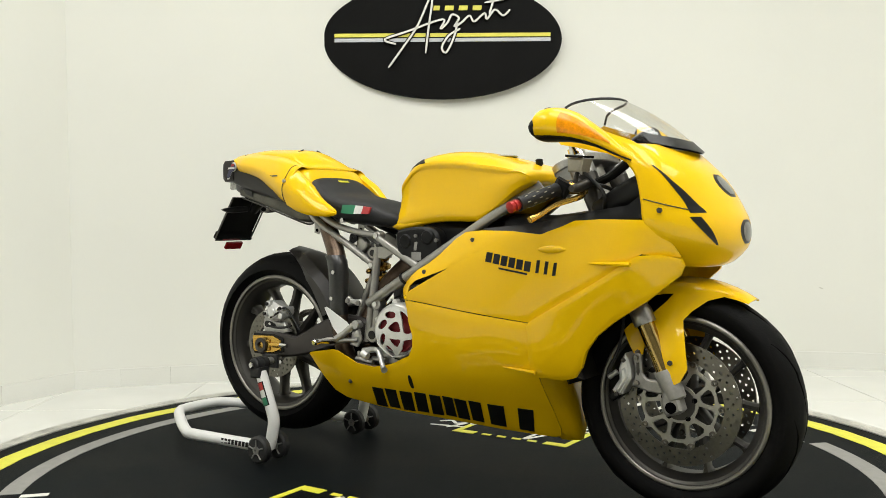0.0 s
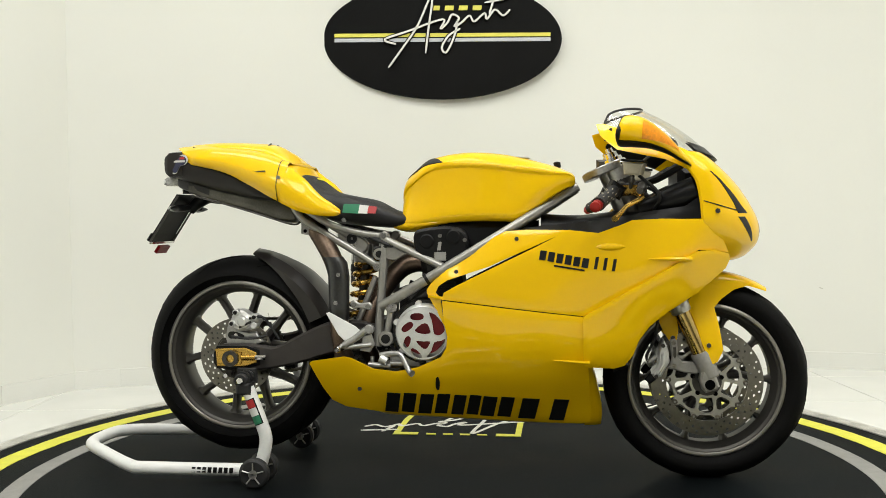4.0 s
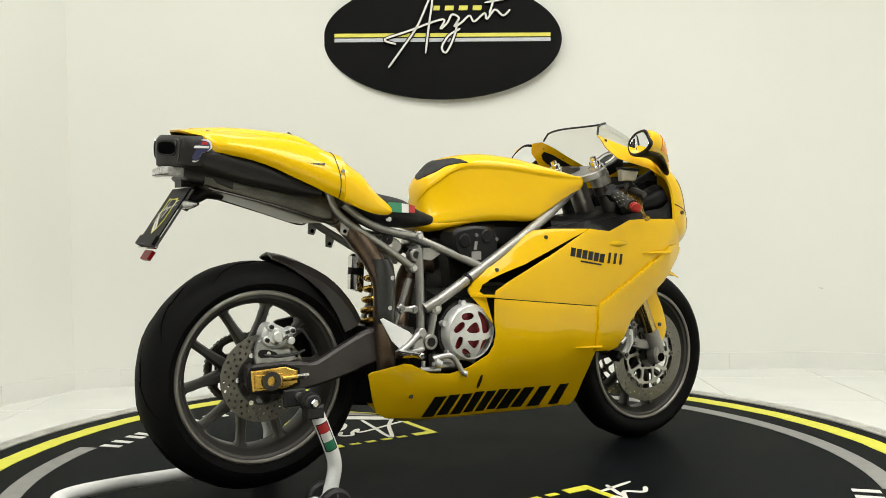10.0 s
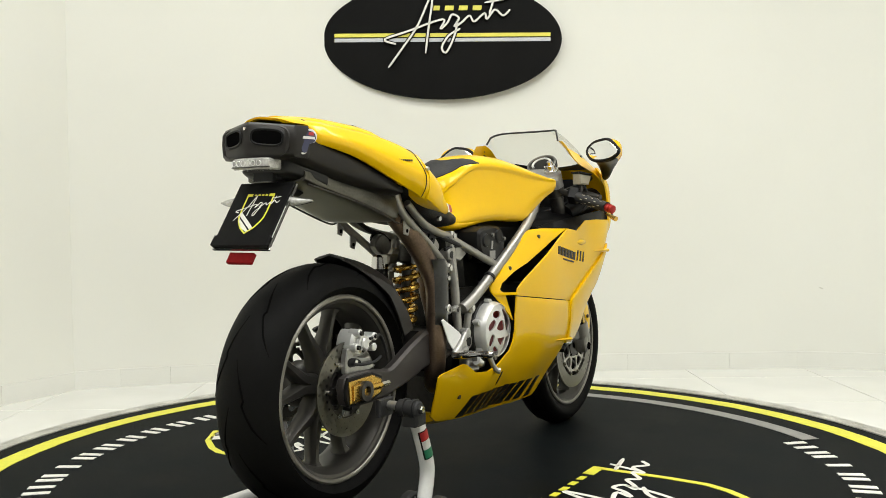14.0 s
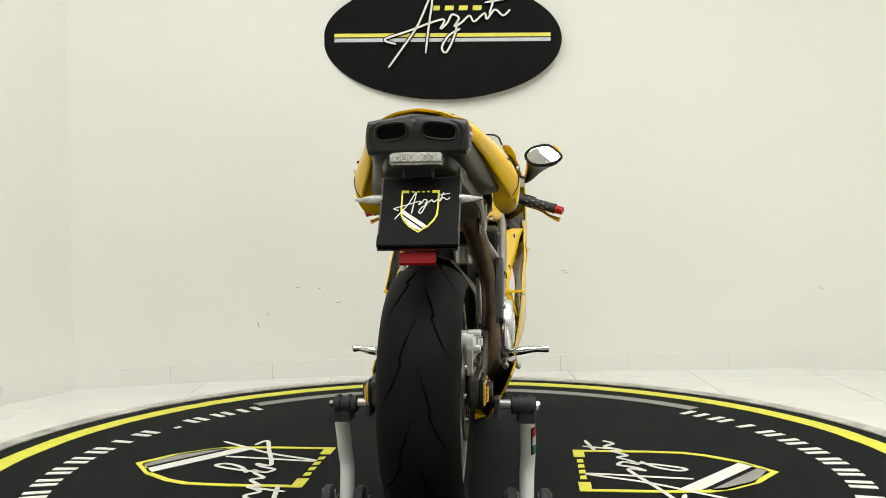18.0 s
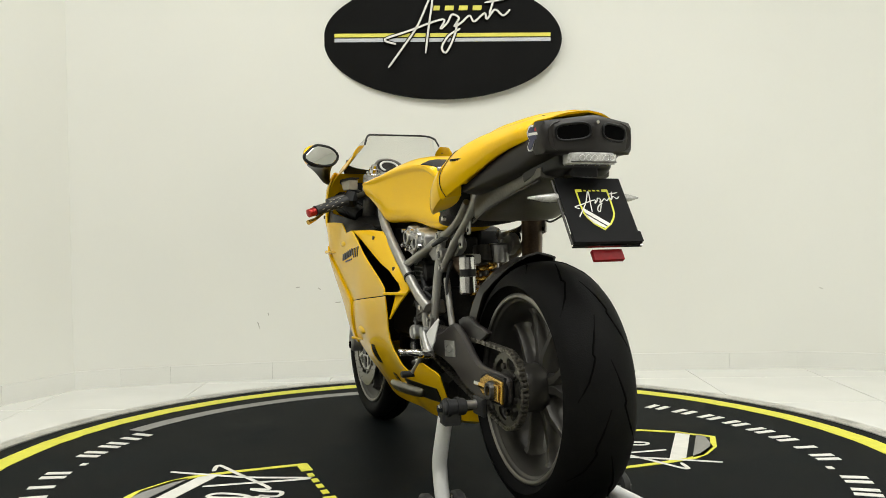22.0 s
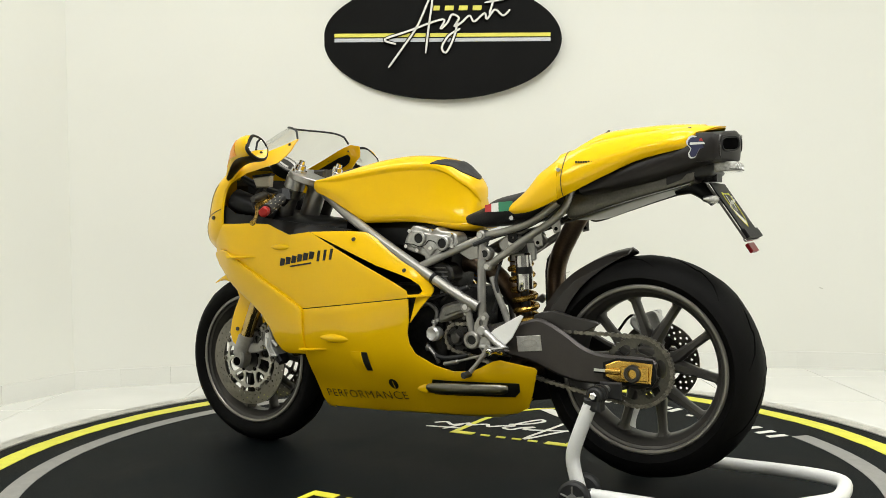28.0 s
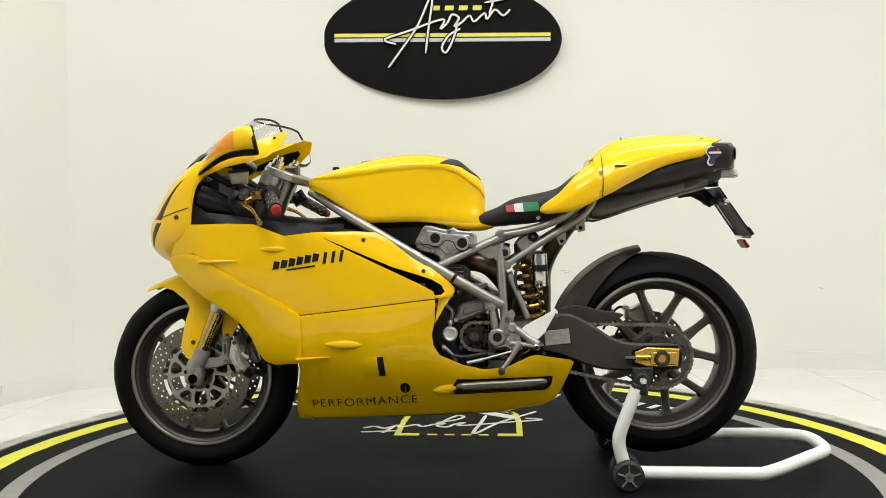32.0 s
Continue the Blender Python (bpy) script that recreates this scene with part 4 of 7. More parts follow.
STRIP = Skin([(0.056, 0.624, 0.174), (0.232, 0.718, 0.187), (-0.03, 0.557, 0.162), (0.36, 0.742, 0.212), (0.02, 0.47, 0.203), (0.29, 0.70, 0.205), (0.0, 0.52, 0.185), (0.03, 0.60, 0.185)])
UPPER = [(0.765, 0.768), (0.633, 0.771), (0.556, 0.768), (0.522, 0.754), (0.462, 0.733), (0.378, 0.742), (0.34, 0.722), (0.285, 0.694), (0.16, 0.634), (0.065, 0.588), (0.024, 0.566), (0.018, 0.5455), (0.421, 0.4985), (0.626, 0.617), (0.735, 0.684), (0.822, 0.676), (0.80, 0.72)]
LOWER = [(0.019, 0.5425), (0.424, 0.4955), (0.432, 0.353), (0.441, 0.236), (0.444, 0.190), (0.438, 0.170), (0.420, 0.162), (0.072, 0.176), (-0.173, 0.196), (-0.290, 0.214), (-0.330, 0.236), (-0.352, 0.277), (-0.383, 0.355), (-0.375, 0.362), (-0.275, 0.378), (-0.255, 0.374), (-0.188, 0.341),
         (-0.123, 0.334), (-0.058, 0.347), (0.010, 0.377), (0.027, 0.405), (0.031, 0.438), (0.022, 0.480)]
SCOOP = [(0.419, 0.352), (0.417, 0.490), (0.425, 0.502), (0.626, 0.617), (0.729, 0.680), (0.775, 0.683), (0.822, 0.672), (0.826, 0.655), (0.815, 0.630), (0.736, 0.564), (0.650, 0.507), (0.605, 0.470), (0.575, 0.430), (0.558, 0.385), (0.535, 0.355), (0.505, 0.346)]
RAIL = [(0.385, 0.742), (0.26, 0.744), (0.20, 0.740), (0.17, 0.725), (0.044, 0.643), (-0.020, 0.590), (-0.034, 0.572), (-0.034, 0.560), (-0.004, 0.515), (0.022, 0.470), (0.016, 0.510), (0.010, 0.548), (-0.006, 0.563), (0.004, 0.582), (0.03, 0.599), (0.15, 0.638), (0.27, 0.691), (0.34, 0.7225)]
for s in (-1, 1):
    up = part("side_fairing", sheet(B(), UPPER, OUTER, s, 0.004), YELLOW, bike, "yellow side fairing panel")
    low = part("lower_fairing", sheet(B(), LOWER, OUTER, s, 0.004), YELLOW, bike, "yellow belly fairing panel")
    part("fairing_liner", sheet(B(), UPPER, OUTER, s, 0.0015, 0.03, 0.0, -0.0055), BLACK_PAINT, up, "black inner face of the fairing")
    part("fairing_liner", sheet(B(), LOWER, OUTER, s, 0.0015, 0.03, 0.0, -0.0055), BLACK_PAINT, low, "black inner face of the fairing")
    part("intake_panel", sheet(B(), SCOOP, OUTER, s, 0.014, 0.008, 0.005, 0.0085), YELLOW, bike, "raised yellow air duct panel")
    rail = part("fairing_rail", sheet(B(), RAIL, STRIP, s, 0.005, 0.010), YELLOW, bike, "yellow strip along the frame tube")
    part("vent_web", prism(B(), [(-0.030, s * 0.162), (0.016, s * 0.222), (0.024, s * 0.216), (-0.010, s * 0.158)], 0.5465, 0.5545, "z", 0.001), YELLOW, rail)
    screws(rail, [(0.056, s * 0.175, 0.624), (0.232, s * 0.188, 0.718)], 0.0065, 0.003)
    # fins on the duct panel
    part("fin", tube(B(), [(0.60, s * (OUTER(0.60, 0.660) + 0.001), 0.660), (0.66, s * (OUTER(0.66, 0.660) + 0.007), 0.660), (0.714, s * (OUTER(0.714, 0.660) + 0.014), 0.659)], [0.0015, 0.005, 0.006], 8, 4), YELLOW, up)
    part("fin", tube(B(), [(0.335, s * (OUTER(0.335, 0.372) + 0.001), 0.372), (0.38, s * (OUTER(0.38, 0.368) + 0.006), 0.369), (0.436, s * (OUTER(0.436, 0.366) + 0.016), 0.366)], [0.0015, 0.004, 0.005], 8, 4), YELLOW, low)
    # rounded bulge for the hand
    bl = B()
    loops = []
    for i in range(9):
        t = i / 8
        rr = math.sin(math.pi * min(max(t, 0.02), 0.98)) ** 0.6
        loops.append([Vector((0.535 - 0.085 * t, s * (OUTER(0.5, 0.69) - 0.002 + 0.010 * rr * math.cos(q)), 0.694 + 0.011 * rr * math.sin(q))) for q in (2 * math.pi * k / 12 for k in range(12))])
    rings(bl, loops)
    part("knuckle_bulge", bl, YELLOW, up)
    part("inner_panel", sheet(B(), [(0.755, 0.772), (0.748, 0.835), (0.735, 0.83), (0.70, 0.805), (0.60, 0.792), (0.50, 0.775), (0.40, 0.762), (0.25, 0.748), (0.36, 0.735), (0.46, 0.728), (0.53, 0.750), (0.56, 0.764), (0.63, 0.767)],
                               Skin([(0.75, 0.77, 0.216), (0.55, 0.764, 0.206), (0.46, 0.728, 0.220), (0.30, 0.74, 0.18), (0.5, 0.775, 0.17), (0.64, 0.90, 0.17), (0.70, 0.90, 0.205), (0.745, 0.85, 0.215), (0.40, 0.762, 0.15)]), s, 0.003), BLACK_PAINT, bike, "matt black inner cockpit panel")

    part("duct_and_fill", tube(B(), [(0.735, s * 0.165, 0.85), (0.69, s * 0.158, 0.832), (0.64, s * 0.145, 0.812), (0.59, s * 0.125, 0.792)], [0.040, 0.040, 0.034, 0.030], 14, 4), BLACK_PAINT, bike, "black air duct behind the nose")
    part("cockpit_stay", tube(B(), [(0.70, s * 0.17, 0.925), (0.63, s * 0.14, 0.885), (0.55, s * 0.10, 0.86)], 0.012, 10, 4), BLACK_PAINT, bike, "black fairing stay")
# belly keel joining the two lower panels
kb = B()
loops = []
for x, zb, zc in ((-0.235, 0.212, 0.186), (-0.173, 0.200, 0.168), (0.072, 0.180, 0.156), (0.25, 0.172, 0.150), (0.415, 0.166, 0.148), (0.448, 0.172, 0.150)):
    w = OUTER(x, zb) - 0.005 if x < 0.43 else 0.050
    loops.append([Vector((x, -w, zb)), Vector((x, -w * 0.5, (zb + zc * 2) / 3)), Vector((x, 0, zc)), Vector((x, w * 0.5, (zb + zc * 2) / 3)), Vector((x, w, zb)), Vector((x, w * 0.5, zb + 0.01)), Vector((x, -w * 0.5, zb + 0.01))])
rings(kb, loops)
part("belly_keel", kb, YELLOW, bike, "yellow underside of the belly fairing")
cb = B()
loops = []
for z, xc in ((0.150, 0.475), (0.178, 0.478), (0.205, 0.478), (0.24, 0.472), (0.29, 0.462), (0.345, 0.448)):
    w = max(0.03, OUTER(0.432, max(z, 0.178)) - 0.003) if z > 0.16 else 0.03
    row = []
    for k in range(13):
        u = -1 + k / 6
        row.append(Vector((0.430 + (xc - 0.430) * (1 - abs(u) ** 3), w * u, z)))
    loops.append(row + [p - Vector((0.006, 0, 0)) for p in row[::-1]])
rings(cb, loops)
part("belly_front", cb, YELLOW, bike, "yellow front edge of the belly fairing")

# nose with headlamps
NOSE = [(0.648, 0.866, 0.8, 0.085), (0.66, 0.894, 0.79, 0.125), (0.69, 0.924, 0.775, 0.172), (0.72, 0.934, 0.762, 0.204), (0.763, 0.93, 0.748, 0.2225), (0.805, 0.91, 0.744, 0.2245), (0.845, 0.884, 0.738, 0.2245), (0.88, 0.855, 0.728, 0.223), (0.91, 0.825, 0.706, 0.221), (0.94, 0.792, 0.682, 0.214), (0.957, 0.768, 0.668, 0.207)]
NOSE_ROWS = resample(NOSE, 4)


def nose_at(z, q):
    """Point of the nose at height z, q from -1 (right) over 0 (front) to 1 (left)."""
    for a, b in zip(NOSE_ROWS, NOSE_ROWS[1:]):
        if z <= b[0] or b is NOSE_ROWS[-1]:
            t = max(0.0, min(1.0, (z - a[0]) / (b[0] - a[0])))
            xf, xs, w = (a[i] + (b[i] - a[i]) * t for i in (1, 2, 3))
            break
    ang = q * math.pi / 2
    bluff = 1.15 - 0.45 * max(0.0, min(1.0, (z - 0.80) / 0.10))
    return Vector((xs + (xf - xs) * max(0.0, math.cos(ang)) ** bluff, w * math.copysign(abs(math.sin(ang)) ** 0.95, ang), z))


def nose_patch(bm, cells, lift, thick=0.003):
    """Patch on the nose between rows (z, q0, q1)."""
    grid = []
    for z, q0, q1 in resample(cells, 5):
        row = []
        for k in range(9):
            q = q0 + (q1 - q0) * k / 8
            p, px_, pz_ = nose_at(z, q), nose_at(z, q + 0.01), nose_at(z + 0.004, q)
            n = (px_ - p).cross(pz_ - p).normalized()
            if n.x < 0:
                n = -n
            row.append((p + n * lift, p + n * (lift - thick)))
        grid.append(row)
    a = [[bm.verts.new(c[0]) for c in r] for r in grid]
    b = [[bm.verts.new(c[1]) for c in r] for r in grid]
    R, C = len(a), len(a[0])
    for i in range(R - 1):
        for j in range(C - 1):
            bm.faces.new((a[i][j], a[i][j + 1], a[i + 1][j + 1], a[i + 1][j]))
            bm.faces.new((b[i][j], b[i + 1][j], b[i + 1][j + 1], b[i][j + 1]))
    for i in range(R - 1):
        bm.faces.new((a[i][0], a[i + 1][0], b[i + 1][0], b[i][0]))
        bm.faces.new((a[i][-1], b[i][-1], b[i + 1][-1], a[i + 1][-1]))
    for j in range(C - 1):
        bm.faces.new((a[0][j], b[0][j], b[0][j + 1], a[0][j + 1]))
        bm.faces.new((a[-1][j], a[-1][j + 1], b[-1][j + 1], b[-1][j]))
    return bm


nb = B()
rows = [r[0] for r in NOSE_ROWS]
outer_rows = [[nose_at(z, -1 + 2 * k / 40) for k in range(41)] for z in rows]
inner_rows = [[p - Vector((0.006, 0.004 * (1 if p.y > 0 else -1) * abs(p.y) / 0.2, 0)) for p in r] for r in outer_rows]
rings(nb, [o + i[::-1] for o, i in zip(outer_rows, inner_rows)], True)
nose = part("nose_fairing", nb, YELLOW, bike, "rounded yellow nose fairing")
for s in (-1, 1):
    # Vents aren't cut: black patches on the skin paint their inner shade.
    part("vent", nose_patch(B(), [(0.784, s * 0.44, s * 0.575), (0.790, s * 0.45, s * 0.58), (0.81, s * 0.505, s * 0.60), (0.835, s * 0.575, s * 0.655), (0.865, s * 0.68, s * 0.725), (0.90, s * 0.80, s * 0.815)], 0.0015), DECAL_BLACK, nose, "black patch standing in for an open nose vent")
    part("vent", nose_patch(B(), [(0.705, s * 0.405, s * 0.425), (0.74, s * 0.44, s * 0.52), (0.774, s * 0.50, s * 0.59)], 0.0015), DECAL_BLACK, nose, "black patch standing in for an open nose vent")
    part("seam", tube(B(), [nose_at(0.819 - 0.027 * i / 12, s * (0.985 - 0.40 * i / 12)) + Vector((0.001, s * 0.0008, 0)) for i in range(13)], 0.0013, 6), DECAL_BLACK, nose, "thin dark panel seam")
for z0, z1, hw in ((0.706, 0.766, 0.13), (0.824, 0.882, 0.135)):
    cells = [(z0 + (z1 - z0) * i / 8, -hw * math.sin(math.pi * (0.04 + 0.92 * i / 8)) ** 0.5, hw * math.sin(math.pi * (0.04 + 0.92 * i / 8)) ** 0.5) for i in range(9)]
    bez = part("headlamp_bezel", nose_patch(B(), cells, 0.0008), DECAL_BLACK, nose, "black oval headlamp surround")
    cells = [(z0 + (z1 - z0) * (0.1 + 0.8 * i / 8), -hw * 0.7 * math.sin(math.pi * (0.04 + 0.92 * i / 8)) ** 0.5, hw * 0.7 * math.sin(math.pi * (0.04 + 0.92 * i / 8)) ** 0.5) for i in range(9)]
    part("headlamp_lens", nose_patch(B(), cells, 0.0018), LAMP_GLASS, bez, "dark glossy headlamp lens")
# chin duct, dark
part("chin_duct", loft(B(), [(0.62, 0.71, 0.60, 0.13), (0.70, 0.70, 0.61, 0.12), (0.76, 0.69, 0.64, 0.08)], 3), PLATE_BLACK, bike, "black air duct under the nose")

# ears of the fairing beside the screen
EAR = [(0.735, 0.945), (0.700, 0.966), (0.60, 1.004), (0.48, 1.044), (0.458, 1.040), (0.470, 1.005), (0.515, 0.965), (0.56, 0.955), (0.645, 0.936), (0.690, 0.915), (0.715, 0.90), (0.728, 0.92)]
EAR_W = Skin([(0.47, 1.04, 0.160), (0.458, 1.026, 0.190), (0.47, 1.0, 0.196), (0.60, 1.004, 0.170), (0.60, 0.955, 0.203), (0.70, 0.966, 0.180), (0.69, 0.915, 0.2145), (0.72, 0.90, 0.2135), (0.735, 0.945, 0.190)])
for s in (-1, 1):
    ear = part("screen_side", sheet(B(), EAR, EAR_W, s, 0.0045), YELLOW, bike, "yellow fairing wing beside the screen")
    part("mesh_panel", sheet(B(), rounded([(0.505, 1.012), (0.60, 0.984), (0.665, 0.957), (0.655, 0.948), (0.57, 0.962), (0.515, 0.985)], 2), EAR_W, s, 0.002, 0.02, 0.0, -0.0055), DECAL_BLACK, ear, "black mesh panel inside the wing")
    for x, z in ((0.50, 1.025), (0.60, 0.995)):
        part("screw", bolts(B(), [(x, s * (EAR_W(x, z) + 0.001), z)], 0.005, 0.002), DECAL_BLACK, bike)
    part("fairing_screw", bolts(B(), [(0.785, s * 0.221, 0.791)], 0.007, 0.002), DARK_STEEL, bike)
part("fairing_screw", bolts(B(), [(-0.237, -OUTER(-0.237, 0.277) - 0.001, 0.277)], 0.007, 0.002), DARK_STEEL, bike)

# windscreen
scr = B()
S_ROWS = []
S_LOW = spline([Vector(p) for p in ((0.815, 0.0, 0.938), (0.806, 0.055, 0.942), (0.775, 0.115, 0.950), (0.715, 0.165, 0.966), (0.62, 0.168, 1.000), (0.545, 0.156, 1.027), (0.484, 0.141, 1.046))], 4)
S_TOP = spline([Vector(p) for p in ((0.600, 0.0, 1.094), (0.597, 0.030, 1.094), (0.586, 0.060, 1.093), (0.565, 0.088, 1.091), (0.538, 0.108, 1.087), (0.513, 0.122, 1.080), (0.496, 0.131, 1.071))], 4)
for j in range(13):
    v = j / 12
    half = []
    for i, (a, b) in enumerate(zip(S_LOW, S_TOP)):
        au = i / (len(S_LOW) - 1)
        half.append(a.lerp(b, v) + Vector((0.006, 0, 0.012)) * (1 - au ** 2) * math.sin(v * math.pi))
    S_ROWS.append([Vector((p.x, -p.y, p.z)) for p in half[:0:-1]] + half)
rings(scr, S_ROWS, False, False)
screen = part("windscreen", scr, SCREEN, bike, "clear windscreen with a black edge")
edge = [r[0] for r in S_ROWS] + S_ROWS[-1][1:] + [r[-1] for r in S_ROWS[:-1][::-1]]
part("edge_strip", tube(B(), edge, 0.0035, 8), RUBBER, screen, "black rubber edge")
lowm = B()
rings(lowm, [[p + Vector((0.002, 0, 0.002)) for p in S_ROWS[j][13:-13]] for j in (0, 1, 2)], False, False)
rings(lowm, [[p - Vector((0.002, 0, 0.002)) for p in S_ROWS[j][13:-13]] for j in (0, 1, 2)], False, False)
part("screen_base", lowm, DECAL_BLACK, screen, "black screen base")

# mirrors with amber lamps
SLANT = Matrix(((1, -0.25, 0.22, 0.25 * 0.292 - 0.22 * 1.007), (0, 1, 0, 0), (0, 0, 1, 0), (0, 0, 0, 1)))
M_ROWS = resample([(0.525, 0.291, 1.008, 0.060, 0.036), (0.53, 0.291, 1.008, 0.065, 0.040), (0.56, 0.288, 1.007, 0.063, 0.040), (0.60, 0.277, 0.997, 0.050, 0.034), (0.645, 0.258, 0.973, 0.032, 0.024), (0.685, 0.239, 0.943, 0.019, 0.014), (0.705, 0.227, 0.928, 0.014, 0.008), (0.715, 0.220, 0.920, 0.005, 0.004)], 4)


def mirror_at(k, q, s, grow=0.0):
    """Point of the mirror housing in row k at angle q (0 outward, 90 up)."""
    x, cy, cz, ry, rz = M_ROWS[k]
    q = radians(q)
    return Vector((x + (rz * math.sin(q) * 0.22 - ry * math.cos(q) * 0.25) * max(0.0, 1 - (x - 0.525) / 0.10), s * (cy + (ry + grow) * math.copysign(abs(math.cos(q)) ** 0.85, math.cos(q))), cz + (rz + grow) * math.copysign(abs(math.sin(q)) ** 0.85, math.sin(q))))


def mirror_patch(s, rows, grow, under=0.006):
    """Patch on the housing: rows of (row index, first angle, last angle)."""
    bm = B()
    loops = []
    for k, q0, q1 in rows:
        qs = [q0 + (q1 - q0) * i / 9 for i in range(10)]
        loops.append([mirror_at(k, q, s, grow) for q in qs] + [mirror_at(k, q, s, grow - under) for q in qs[::-1]])
    rings(bm, loops)
    return bm


for s in (-1, 1):
    mir = B()
    rings(mir, [[mirror_at(k, 18 * i, s) for i in range(20)] for k in range(len(M_ROWS))])
    mo = part("mirror", mir, YELLOW, bike, "yellow mirror housing")
    last = len(M_ROWS) - 1
    k0 = min(range(len(M_ROWS)), key=lambda k: abs(M_ROWS[k][0] - 0.580))
    k1 = min(range(len(M_ROWS)), key=lambda k: abs(M_ROWS[k][0] - 0.678))
    lens_rows = [(k, -30 + 42 * ((k - k0) / (k1 - k0)) ** 1.5, 46 - 10 * (k - k0) / (k1 - k0)) for k in range(k0, k1 + 1)]
    part("indicator_lens", mirror_patch(s, lens_rows, 0.0016), ORANGE, mo, "amber turn signal lens")
    trim_rows = [(k, -155 + 25 * k / last, -40 - 6 * math.sin(math.pi * k / last)) for k in range(1, last)]
    part("mirror_arm", mirror_patch(s, trim_rows, 0.003), BLACK_PAINT, mo, "black lower mirror arm")
    outl = [(0.226, 1.008), (0.248, 1.034), (0.282, 1.043), (0.312, 1.042), (0.343, 1.018), (0.355, 0.999), (0.336, 0.982), (0.295, 0.972), (0.249, 0.978)]
    part("mirror_glass", prism(B(), rounded([(0.292 + (a - 0.292) * 0.93, 1.007 + (b - 1.007) * 0.91) for a, b in outl], 3), 0.524, 0.519, "x", 0.001, Matrix.Diagonal((1, s, 1, 1)) @ SLANT), MIRROR, mo, "silver mirror glass")
    part("mirror_bezel", tube(B(), [Matrix.Diagonal((1, s, 1, 1)) @ SLANT @ Vector((0.526, a, b)) for a, b in rounded(outl, 3)], 0.0060, 8, 0, True), BLACK_PAINT, mo, "black mirror surround")

# ---- tank, seat, tail ----
# rows: x, crown height, half-width and height of the shoulder edge, half-width of the flank and of the foot, height of the foot
TANK_ROWS = [(-0.124, 0.858, 0.020, 0.838, 0.036, 0.060, 0.760), (-0.119, 0.881, 0.042, 0.858, 0.052, 0.074, 0.755), (-0.106, 0.904, 0.060, 0.878, 0.065, 0.084, 0.752), (-0.078, 0.928, 0.076, 0.900, 0.075, 0.092, 0.752), (-0.045, 0.955, 0.087, 0.924, 0.083, 0.097, 0.755), (0.0, 0.970, 0.097, 0.940, 0.093, 0.104, 0.760),
             (0.067, 0.979, 0.111, 0.943, 0.107, 0.116, 0.768), (0.130, 0.978, 0.125, 0.939, 0.122, 0.128, 0.769), (0.190, 0.971, 0.138, 0.932, 0.135, 0.139, 0.768), (0.232, 0.962, 0.148, 0.925, 0.146, 0.147, 0.770), (0.290, 0.947, 0.161, 0.917, 0.160, 0.153, 0.806), (0.345, 0.930, 0.174, 0.908, 0.172, 0.163, 0.844),
             (0.376, 0.915, 0.181, 0.904, 0.178, 0.170, 0.861), (0.390, 0.909, 0.178, 0.898, 0.176, 0.168, 0.867), (0.398, 0.900, 0.168, 0.892, 0.167, 0.160, 0.873), (0.400, 0.890, 0.150, 0.886, 0.150, 0.145, 0.882)]


def tank_half(top, ws, zs, wm, wb, low):
    """Half outline of the tank: gently crowned top, ridged shoulder, hollow flank, rolled foot."""
    d, h = top - zs, zs - low
    k = min(1.0, h / 0.10)
    return [(0.0, top), (0.35 * ws, top - 0.05 * d), (0.62 * ws, top - 0.19 * d), (0.82 * ws, top - 0.46 * d), (0.93 * ws, top - 0.74 * d), (0.985 * ws, zs + 0.004 * k), (ws, zs - 0.003 * k), (ws - 0.0005, zs - 0.008 * k), (ws - 0.005 * k, zs - 0.013 * k), (ws - 0.0055 * k, zs - 0.018 * k),
            (wm * 0.4 + ws * 0.6 - 0.003 * k, zs - 0.26 * h), (wm, zs - 0.50 * h), (wm * 0.45 + wb * 0.55, zs - 0.70 * h), (wb, low + 0.15 * h), (wb - 0.003 * k, low + 0.07 * h), (wb - 0.012 * k, low + 0.015 * h), (wb - 0.030 * k, low), (0.0, low)]


def tank_section(x, *r):
    half = tank_half(*r)
    right = [Vector((x, -a, z)) for a, z in half]
    left = [Vector((x, a, z)) for a, z in half[1:-1]]
    return right + left[::-1]


TANK_FINE = resample(TANK_ROWS, 5)


def tank_top(x, y):
    """Height of the tank's upper face over (x, y)."""
    k = max(i for i in range(len(TANK_FINE) - 1) if TANK_FINE[i][0] <= x or i == 0)
    r0, r1 = TANK_FINE[k], TANK_FINE[k + 1]
    t = max(0.0, min(1.0, (x - r0[0]) / (r1[0] - r0[0])))
    half = tank_half(*[p + (q - p) * t for p, q in zip(r0[1:], r1[1:])])[:7]
    for (a0, z0), (a1, z1) in zip(half, half[1:]):
        if abs(y) <= a1:
            return z0 + (z1 - z0) * (abs(y) - a0) / (a1 - a0)
    return half[-1][1]


tb = B()
rings(tb, [tank_section(*r) for r in TANK_FINE])
tank = part("fuel_tank", tb, YELLOW, bike, "yellow sculpted fuel tank", 38)
lipb = loft(B(), [(-0.150, 0.772, 0.748, 0.060), (-0.11, 0.780, 0.738, 0.084), (-0.05, 0.785, 0.742, 0.094), (0.02, 0.785, 0.757, 0.100)], 3)
part("tank_skirt", lipb, YELLOW, tank)
